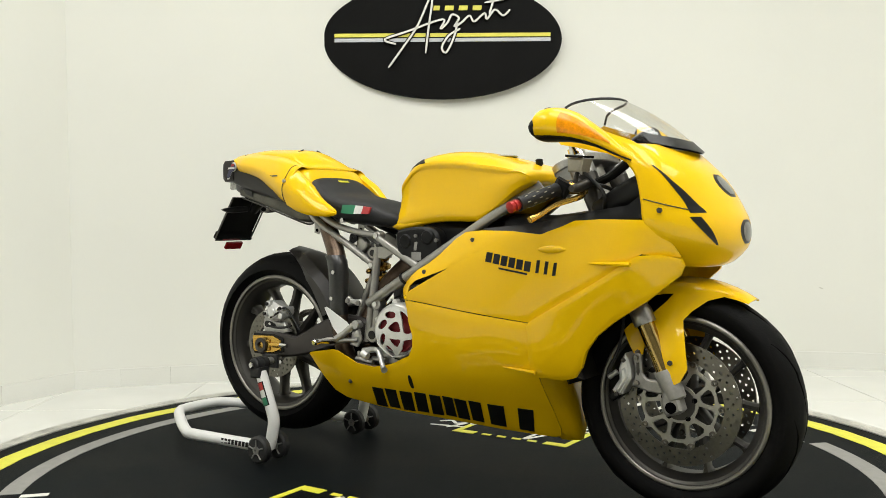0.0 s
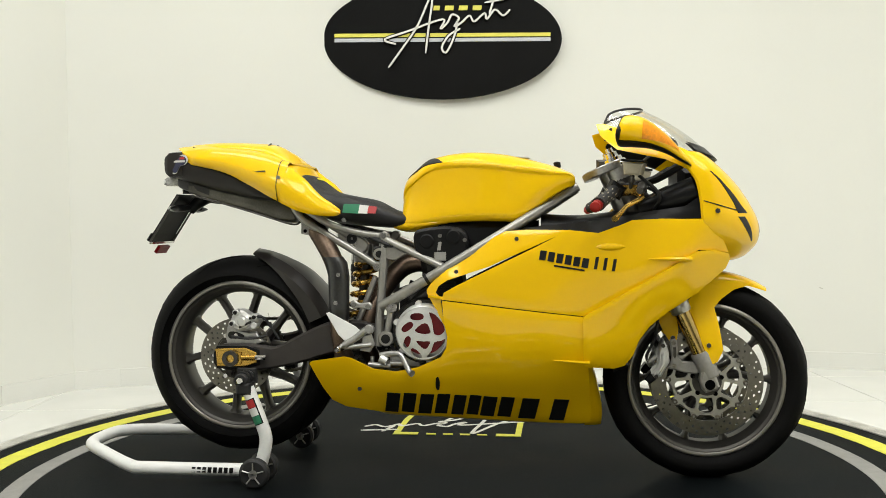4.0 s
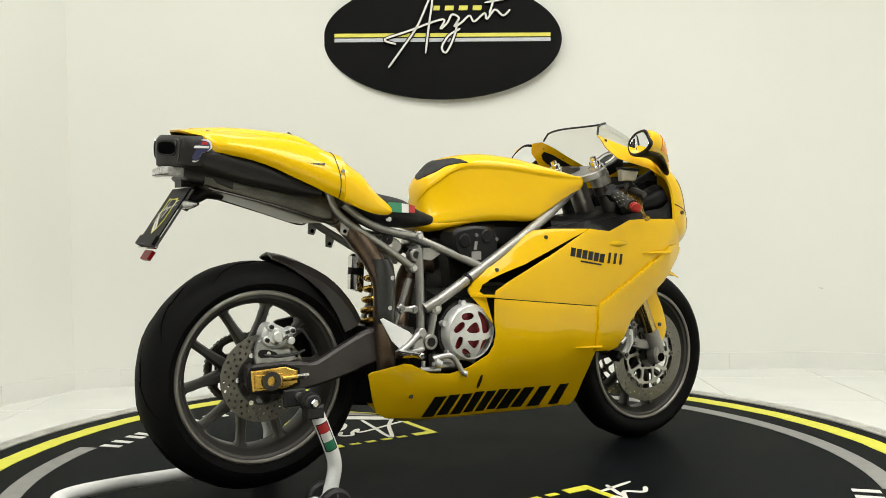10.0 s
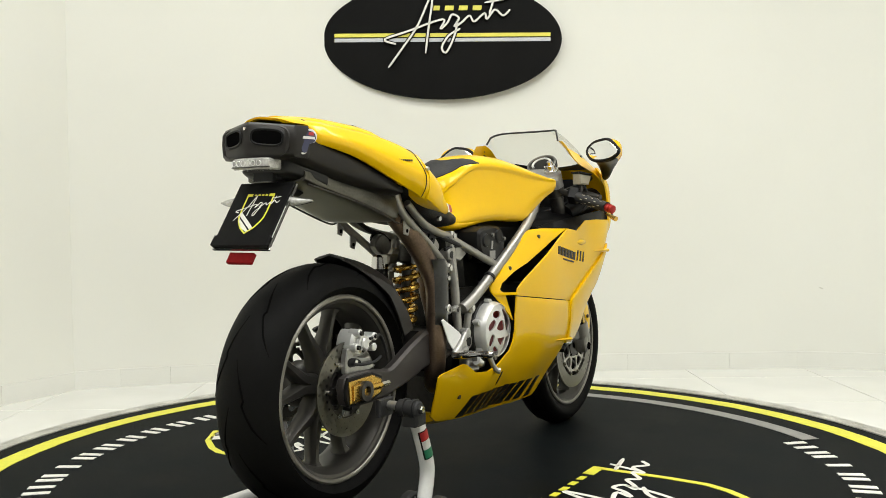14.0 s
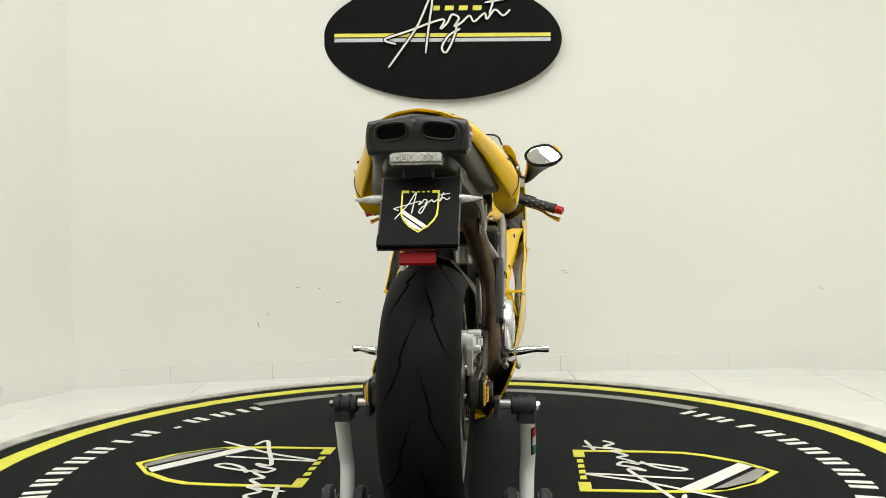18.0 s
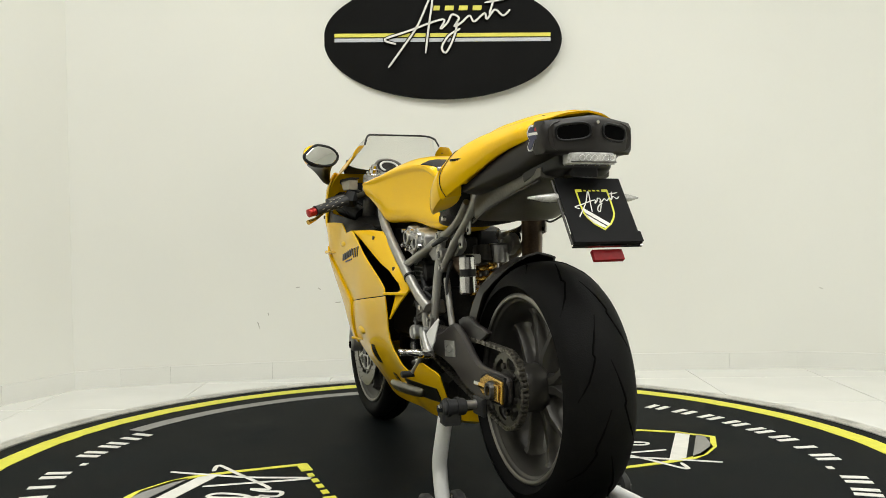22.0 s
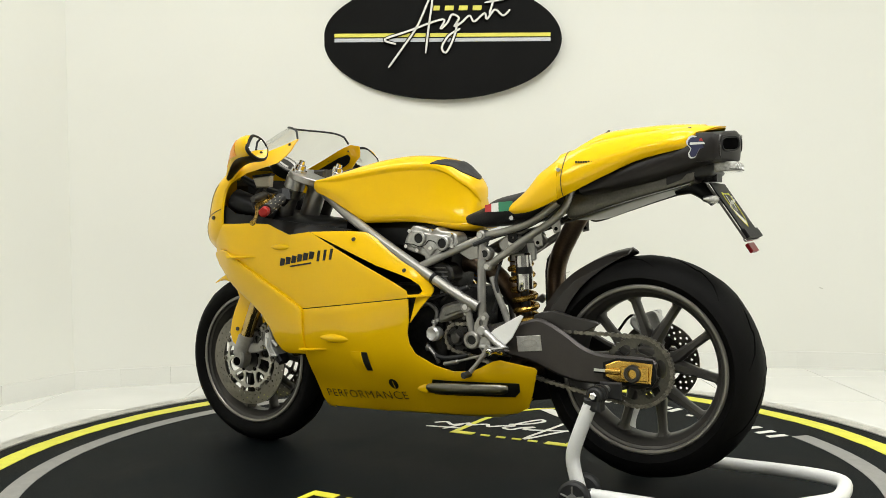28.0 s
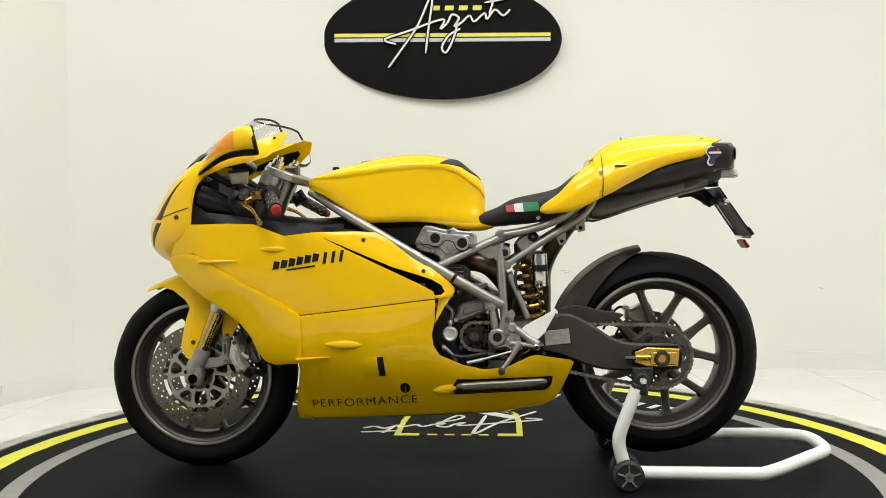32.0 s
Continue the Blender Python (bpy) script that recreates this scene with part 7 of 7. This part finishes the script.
for i in range(15):
    a = radians(24 + 58 * i / 14)
    wd = 0.100 if i < 8 else 0.100 - (i - 7) * 0.0075
    lo_ = 0.258 + 0.058 * (i / 14) ** 1.6
    loops.append([Vector((REAR[0] + math.cos(a) * r, y, REAR[2] + math.sin(a) * r)) for y, r in
                  ((-wd, lo_), (-wd - 0.002, max(0.30, lo_ + 0.004)), (-0.75 * wd, 0.326), (0, 0.335), (0.75 * wd, 0.326), (wd + 0.002, max(0.30, lo_ + 0.004)), (wd, lo_), (wd - 0.006, lo_), (wd - 0.005, max(0.297, lo_ + 0.002)), (0.72 * wd, 0.321), (0, 0.330), (-0.72 * wd, 0.321), (-wd + 0.005, max(0.297, lo_ + 0.002)), (-wd + 0.006, lo_))])
rings(hug, loops)
part("rear_hugger", hug, HUGGER, bike, "dark rear wheel hugger")
part("hugger_arm", prism(B(), rounded([(-0.34, 0.50), (-0.40, 0.515), (-0.46, 0.500), (-0.528, 0.490), (-0.530, 0.478), (-0.470, 0.452), (-0.42, 0.450), (-0.36, 0.478)], 2), 0.100, 0.116, "y", 0.003), HUGGER, bike, "dark chain guard of the hugger")

# footrests, pedals, heel guards
for s in (-1, 1):
    ft = B()
    tube(ft, [(-0.215, s * 0.172, 0.452), (-0.25, s * 0.178, 0.425), (-0.285, s * 0.180, 0.403)], [0.011, 0.010, 0.012], 12)
    tube(ft, [(-0.285, s * 0.180, 0.400), (-0.235, s * 0.172, 0.405), (-0.20, s * 0.168, 0.408)], 0.008, 12)
    cyl(ft, (-0.205, s * 0.155, 0.455), (-0.205, s * 0.180, 0.455), 0.014, 14, bevel=0.002)
    prism(ft, [(-0.20, 0.44), (-0.225, 0.435), (-0.235, 0.39), (-0.205, 0.385), (-0.19, 0.41)], s * 0.158, s * 0.168, "y", 0.002)
    part("footrest_bracket", ft, ALU, bike, "silver footrest bracket")
    part("footrest", tube(B(), [(-0.285, s * 0.180, 0.402), (-0.283, s * 0.21, 0.406), (-0.276, s * (0.247 - s * 0.008), 0.410), (-0.272, s * (0.273 - s * 0.012), 0.410), (-0.272, s * (0.280 - s * 0.014), 0.409)], [0.010, 0.012, 0.008, 0.010, 0.007], 12, 3), CHROME, bike, "bare metal footrest")
    part("heel_guard", prism(B(), [(-0.335, 0.502), (-0.325, 0.505), (-0.245, 0.462), (-0.225, 0.445), (-0.275, 0.415), (-0.300, 0.440)], s * 0.168, s * 0.172, "y", 0.001), WHITE_METAL, bike, "bright aluminium heel guard")
part("gear_lever", tube(B(), [(-0.226, 0.172, 0.408), (-0.220, 0.176, 0.398), (-0.200, 0.185, 0.368), (-0.175, 0.195, 0.335)], [0.012, 0.0095, 0.0065, 0.007], 10, 3), FRAME, bike, "silver gear lever")
part("gear_lever_rubber", cyl(B(), (-0.172, 0.186, 0.331), (-0.172, 0.228, 0.331), 0.0095, 12, bevel=0.002), RUBBER, bike)
part("shift_rod", tube(B(), [(-0.219, 0.165, 0.387), (-0.205, 0.164, 0.383), (-0.203, 0.164, 0.383), (-0.118, 0.160, 0.359), (-0.116, 0.160, 0.358), (-0.070, 0.156, 0.347)], [0.0065, 0.0065, 0.004, 0.004, 0.0065, 0.0065], 10), FRAME, bike, "silver gear shift rod")
part("brake_pedal", tube(B(), [(-0.172, -0.178, 0.377), (-0.136, -0.180, 0.384), (-0.108, -0.186, 0.380), (-0.084, -0.196, 0.338), (-0.072, -0.205, 0.330)], [0.010, 0.009, 0.008, 0.008, 0.010], 10, 3), ALU, bike, "silver brake pedal")
part("pedal_link", tube(B(), [(-0.170, -0.184, 0.372), (-0.150, -0.186, 0.362)], [0.013, 0.011], 12), BRIGHT_ALU, bike, "bright pedal link")

# left belly: guard pad, vent, bulge
# Recess isn't sunk; a black sheet lies proud of the skin.
part("crash_pad_recess", sheet(B(), [(-0.322, 0.312), (-0.04, 0.302), (-0.024, 0.275), (-0.030, 0.252), (-0.300, 0.268), (-0.318, 0.285)], OUTER, 1, 0.004, 0.012, 0.002, 0.004), DECAL_BLACK, bike, "flat black sheet standing in for the recess round the bar")
part("crash_pad", tube(B(), [(-0.045, 0.206, 0.282), (-0.06, 0.212, 0.284), (-0.17, 0.214, 0.290), (-0.28, 0.212, 0.298), (-0.300, 0.205, 0.299)], [0.006, 0.016, 0.017, 0.015, 0.010], 16, 4, flat=0.7), DISC, bike, "polished metal bar on the belly fairing")
lip, mouth = [], []
for k in range(7):
    t = k / 6
    z = 0.313 + 0.060 * t
    xl = 0.190 + 0.004 * t
    rise = 0.010 * math.sin(math.pi * (0.15 + 0.7 * t))
    y0 = OUTER(xl + 0.05, z) + 0.0005
    lip.append([Vector((xl + 0.055, y0 - 0.002, z)), Vector((xl + 0.025, OUTER(xl + 0.025, z) + rise * 0.55, z)), Vector((xl + 0.002, OUTER(xl, z) + rise, z)), Vector((xl, OUTER(xl, z) + rise * 0.8, z)), Vector((xl + 0.003, OUTER(xl, z) - 0.003, z))])
    mouth.append([Vector((xl + 0.001, OUTER(xl, z) + rise * 0.8, z)), Vector((xl - 0.018, OUTER(xl - 0.018, z) + 0.0022, z)), Vector((xl - 0.018, OUTER(xl - 0.018, z) - 0.003, z)), Vector((xl + 0.002, OUTER(xl, z) - 0.003, z))])
vl, vm = B(), B()
rings(vl, lip)
rings(vm, mouth)
part("vent_lip", vl, YELLOW, bike, "raised yellow lip of the belly outlet")
# Outlet is closed: its dark inside is a black face.
part("vent", vm, DECAL_BLACK, bike, "black face standing in for the open belly outlet")
# Slot drawn as a black sheet on the unbroken skin.
part("slot", sheet(B(), rounded([(0.000, 0.316), (-0.007, 0.312), (-0.010, 0.285), (-0.006, 0.274), (0.0, 0.278), (0.003, 0.300)], 2), OUTER, -1, 0.004, 0.01, 0.001, 0.0025), DECAL_BLACK, bike, "flat black sheet standing in for a belly fairing slot")
bul = B()
loops = []
for i in range(11):
    t = i / 10
    rr = math.sin(math.pi * min(max(t, 0.03), 0.97)) ** 0.6
    loops.append([Vector((0.345 - 0.118 * t, OUTER(0.29, 0.41) - 0.003 + 0.013 * rr * math.cos(q), 0.411 + 0.015 * rr * math.sin(q))) for q in (2 * math.pi * k / 14 for k in range(14))])
rings(bul, loops)
part("side_bulge", bul, YELLOW, bike, "rounded yellow bulge")

bul = B()
loops = []
for i in range(11):
    t = i / 10
    q0 = math.sin(math.pi * min(max(t, 0.03), 0.97)) ** 0.6
    xx, zz = 0.036 - 0.082 * t, 0.264 + 0.016 * t
    loops.append([Vector((xx, OUTER(xx, zz) - 0.004 + 0.013 * q0 * math.cos(q), zz + 0.019 * q0 * math.sin(q))) for q in (2 * math.pi * k / 14 for k in range(14))])
rings(bul, loops)
part("bar_bulge", bul, YELLOW, bike, "rounded yellow bulge before the metal bar")

# printed marks on the fairing
for i, (x0, wd) in enumerate(((-0.172, 0.088), (-0.072, 0.086), (0.026, 0.080), (0.112, 0.092), (0.214, 0.078), (0.318, 0.044))):
    zb, zt = 0.200 - 0.026 * ((x0 + 0.17) / 0.53), 0.266 - 0.022 * ((x0 + 0.17) / 0.53)
    for u0, u1 in (((0.0, 0.45), (0.57, 1.0)) if i < 4 else ((0.16, 0.80),) if i == 4 else ((0.0, 1.0),)):
        xa, xc = x0 + wd * u0, x0 + wd * u1
        part("bar", sheet(B(), [(xa, zb), (xc, zb - 0.0025), (xc + 0.017, zt - 0.0025), (xa + 0.017, zt)], OUTER, -1, 0.003, 0.012, 0.0004, 0.0022), DECAL_BLACK, bike, "thick black slanted bar")
for s in (-1, 1):
    if s < 0:
        xs = [(0.296 + 0.0235 * i, 0.018, 0.660 - 0.0045 * i) for i in range(6)]
        nine = [(0.444 + 0.0245 * i, 0.632 - 0.003 * i) for i in range(3)]
    else:
        xs = [(0.497 - 0.0235 * i, -0.018, 0.633 + 0.0045 * i) for i in range(6)]
        nine = [(0.352 - 0.0245 * i, 0.650 + 0.003 * i) for i in range(3)]
    for x0, wd, z0 in xs:
        part("bar", sheet(B(), [(x0, z0), (x0 + wd, z0 + (-0.003 if s < 0 else 0.003)), (x0 + wd + (0.005 if s < 0 else -0.005), z0 + 0.024), (x0 + (0.005 if s < 0 else -0.005), z0 + 0.026)], OUTER, s, 0.003, 0.012, 0.0003, 0.002), DECAL_BLACK, bike, "small black slanted bar")
    for x0, z0 in nine:
        e = 1 if s < 0 else -1
        part("bar", sheet(B(), [(x0 + e * 0.004, z0), (x0 + e * 0.013, z0), (x0 + e * 0.019, z0 + 0.034), (x0 + e * 0.010, z0 + 0.034)], OUTER, s, 0.003, 0.012, 0.0003, 0.002), DECAL_BLACK, bike, "thin black slanted bar")
    e = 1 if s < 0 else -1
    xb, zb = (0.338, 0.640) if s < 0 else (0.455, 0.630)
    part("bar", sheet(B(), [(xb, zb), (xb + e * 0.085, zb + (-0.014 if s < 0 else 0.012)), (xb + e * 0.085, zb + (-0.009 if s < 0 else 0.017)), (xb, zb + 0.005)], OUTER, s, 0.003, 0.012, 0.0003, 0.002), DECAL_BLACK, bike, "thin black bar")
tx = bpy.data.curves.new("lettering", "FONT")
tx.body, tx.size, tx.extrude, tx.space_character, tx.offset = "PERFORMANCE", 0.042, 0.0, 1.10, -0.0005
to = new("lettering", tx)
bpy.context.view_layer.update()
tm = bpy.data.meshes.new_from_object(to.evaluated_get(bpy.context.evaluated_depsgraph_get()))
bpy.data.objects.remove(to)
wid = max(v.co.x for v in tm.vertices)
tbm = B()
tbm.from_mesh(tm)
bmesh.ops.subdivide_edges(tbm, edges=[e for e in tbm.edges if e.calc_length() > 0.012], cuts=2)
for v in tbm.verts:
    u, h = v.co.x / wid, v.co.y
    x, z = 0.414 - u * 0.330, 0.199 + h * 0.95 + u * 0.021
    v.co = Vector((x, OUTER(x, z) + 0.0022, z))
part("lettering", tbm, DARK_GREY, bike, "thin dark grey lettering")
part("round_mark", sheet(B(), oval(0.118, 0.271, 0.015, 0.017, 24), OUTER, 1, 0.003, 0.012, 0.0003, 0.002), DARK_GREY, bike, "dark grey round mark")
part("bar", sheet(B(), [(0.1165, 0.2555), (0.1185, 0.2555), (0.1185, 0.280), (0.1165, 0.280)], OUTER, 1, 0.003, 0.012, 0.0003, 0.003), YELLOW, bike, "thin yellow bar across the round mark")

# ---- cockpit ----
tc = B()
prism(tc, rounded([(0.425, -0.06), (0.46, -0.135), (0.53, -0.135), (0.555, -0.07), (0.555, 0.07), (0.53, 0.135), (0.46, 0.135), (0.425, 0.06)], 3), -0.012, 0.012, "z", 0.003, Matrix.Translation((0, 0, 0.918)) @ Matrix.Translation((0.49, 0, 0)) @ pose(0, 0, 0, 0, -22, 0) @ Matrix.Translation((-0.49, 0, 0)))
part("top_yoke", tc, ALU, bike, "silver top fork yoke")
part("lower_yoke", box(B(), (0.60, 0, 0.74), (0.09, 0.26, 0.045), 0.012, pose(0, 0, 0, 0, -24, 0)), ALU, bike)
part("steering_head", cyl(B(), (0.50, 0, 0.92), (0.585, 0, 0.72), 0.034, 20), FRAME, bike)
for s in (-1, 1):
    c0 = AX + Vector((0, s * 0.103, 0))
    part("fork_cap", tube(B(), [c0 + UP * q for q in (0.648, 0.653, 0.656, 0.662, 0.664, 0.674, 0.676, 0.690, 0.692, 0.704)], [0.033, 0.033, 0.030, 0.030, 0.0265, 0.026, 0.0185, 0.0175, 0.011, 0.010], 20), CHROME, bike, "stepped bright fork cap")
    part("fork_clamp", tube(B(), [c0 + UP * 0.605, c0 + UP * 0.607, c0 + UP * 0.644, c0 + UP * 0.646], [0.030, 0.034, 0.034, 0.030], 24), ALU, bike, "silver fork clamp")
    part("bar_clamp", cyl(B(), c0 + UP * 0.575, c0 + UP * 0.612, 0.034, 20, bevel=0.003), DARK_STEEL, bike)
    g0, g1 = Vector((0.532, s * 0.13, 0.872)), Vector((0.452, s * 0.345, 0.806))
    bar = part("handlebar", cyl(B(), g0, g0.lerp(g1, 0.4), 0.0115, 14), DARK_STEEL, bike)
    part("grip", tube(B(), [g0.lerp(g1, t) for t in (0.36, 0.40, 0.90, 0.93)], [0.019, 0.017, 0.0175, 0.019], 16), RUBBER, bar, "black rubber grip")
    ax_ = (g1 - g0).normalized()
    side_ = ax_.cross(Vector((0, 0, 1))).normalized()
    for i in range(5):
        for k in range(6):
            q = radians(60 * k + 30 * (i % 2))
            n_ = side_ * math.cos(q) + ax_.cross(side_) * math.sin(q)
            p_ = g0.lerp(g1, 0.47 + 0.085 * i) + n_ * 0.0172
            part("grip_fleck", tube(B(), [p_, p_ + ax_ * 0.009], 0.0014, 5), FLUID, bar, "pale fleck on the grip")
    part("bar_end", tube(B(), [g0.lerp(g1, t) for t in (0.93, 0.95, 0.99, 1.00, 1.01, 1.05, 1.06)], [0.013, 0.015, 0.015, 0.012, 0.0145, 0.0145, 0.010], 18), RED, bar, "red anodised bar end")
    part("switch_gear", box(B(), g0.lerp(g1, 0.27), (0.045, 0.045, 0.040), 0.010, pose(0, 0, 0, 12, 30, s * -20)), BLACK_PAINT, bar)
    lev = B()
    l0 = g0.lerp(g1, 0.22) + Vector((0.045, 0, -0.010))
    tube(lev, [l0, l0 + Vector((0.022, s * 0.05, -0.018)), g0.lerp(g1, 0.7) + Vector((0.062, 0, -0.018)), g0.lerp(g1, 0.86) + Vector((0.052, 0, -0.030)), g0.lerp(g1, 0.98) + Vector((0.046, s * 0.006, -0.036))], [0.010, 0.008, 0.006, 0.006, 0.009], 10, 4)
    part("lever", lev, GOLD, bar, "gold brake or clutch lever")
    part("lever_clamp", box(B(), l0 + Vector((-0.01, 0, 0.004)), (0.05, 0.03, 0.03), 0.008), GOLD, bar)
    RV = Vector((0.563, -0.195, 0.912)) if s < 0 else Vector((0.61, 0.165, 0.908))
    rv = part("fluid_reservoir", prism(B(), [(-0.024, -0.020), (0.022, -0.017), (0.030, 0.016), (-0.030, 0.016)], -0.019, 0.019, "y", 0.004, Matrix.Translation(RV) @ pose(0, 0, 0, 0, 6, s * 20)), FLUID, bike, "translucent brake fluid reservoir")
    part("reservoir_lid", box(B(), (0, 0, 0.021), (0.064, 0.043, 0.006), 0.003, Matrix.Translation(RV) @ pose(0, 0, 0, 0, 6, s * 20)), BLACK_PAINT, rv, "black reservoir lid")
    part("reservoir_stay", tube(B(), [RV + Vector((-0.005, 0, -0.02)), RV + Vector((-0.008, s * 0.004, -0.035)), (0.552, s * 0.19, 0.858)], 0.006, 8, 4), DARK_STEEL, rv, "thin steel stay")
    part("brake_hose", tube(B(), [RV + Vector((0.012, 0, -0.02)), (0.63, s * 0.20, 0.84), (0.62, s * 0.17, 0.80), (0.60, s * 0.12, 0.77)], 0.005, 8, 4), RUBBER, bike)
    part("master_cylinder", tube(B(), [(0.585, s * 0.195, 0.862), (0.578, s * 0.235, 0.852), (0.572, s * 0.262, 0.848)], [0.014, 0.013, 0.009], 14, 3), DARK_STEEL, bar, "dark steel master cylinder")
    part("cable", tube(B(), [(0.52, s * 0.16, 0.87), (0.60, s * 0.16, 0.86), (0.64, s * 0.10, 0.83), (0.58, s * 0.04, 0.80)], 0.005, 8, 4), RUBBER, bike)
dash = part("instrument_cluster", lathe(B(), [(0.0, -0.02), (0.045, -0.02), (0.056, 0.0), (0.058, 0.016), (0.052, 0.02), (0.0, 0.018)], (0, 0, 0), 28, "x"), BLACK_PAINT, bike, "round black instrument cluster")
dash.data.transform(pose(0.660, 0.0, 0.962) @ pose(0, 0, 0, 0, 52, 0) @ Matrix.Diagonal((-1, 1, 1, 1)))
dface = prism(B(), oval(0, 0, 0.046, 0.046, 28), -0.0215, -0.018, "x")
df = part("dial", dface, DARK_GREY, dash, "dark dial face")
ring_ = part("dial_ring", tube(B(), [(-0.0220, math.cos(a) * 0.034, math.sin(a) * 0.034) for a in (radians(-50 + 28 * i) for i in range(11))], 0.0045, 8), PRINT_WHITE, dash, "pale dial ring")
ring_.data.transform(pose(0.660, 0.0, 0.962) @ pose(0, 0, 0, 0, 52, 0))
rim_ = part("dial_bezel", tube(B(), [(-0.0205, math.cos(a) * 0.052, math.sin(a) * 0.052) for a in (radians(15 * i) for i in range(24))], 0.0045, 8, 0, True), CASTING, dash, "grey instrument bezel")
rim_.data.transform(pose(0.660, 0.0, 0.962) @ pose(0, 0, 0, 0, 52, 0))
df.data.transform(pose(0.660, 0.0, 0.962) @ pose(0, 0, 0, 0, 52, 0))
part("ignition_key", tube(B(), [(0.352, -0.008, 0.915), (0.350, -0.008, 0.926), (0.349, -0.008, 0.929), (0.347, -0.008, 0.944), (0.347, -0.008, 0.947)], [0.006, 0.006, 0.011, 0.011, 0.006], 12), BLACK_PAINT, bike, "black knob before the tank")
part("ignition_housing", box(B(), (0.49, 0, 0.935), (0.05, 0.05, 0.03), 0.008), DARK_STEEL, bike)
part("headlamp_bracket", box(B(), (0.735, 0, 0.85), (0.09, 0.26, 0.14), 0.02), BLACK_PAINT, bike)


# ---- turning ----
TURN = [(0.0, -33.94), (3.0, -14.0), (6.0, 5.85), (9.0, 25.45), (13.0, 51.65), (16.0, 71.3), (19.0, 91.1), (23.0, 117.4), (25.5, 133.75), (28.0, 150.1), (32.0, 176.15)]


def motions():
    rows = [(t, pose(0, 0, 0, 0, 0, a)) for t, a in TURN]
    walk(table, rows)
    on_top = [(t, pose(0, 0, 0, 0, 0, a) @ pose(0, -0.0215, 0)) for t, a in TURN]
    walk(bike, on_top)
    walk(stand, on_top)


motions()
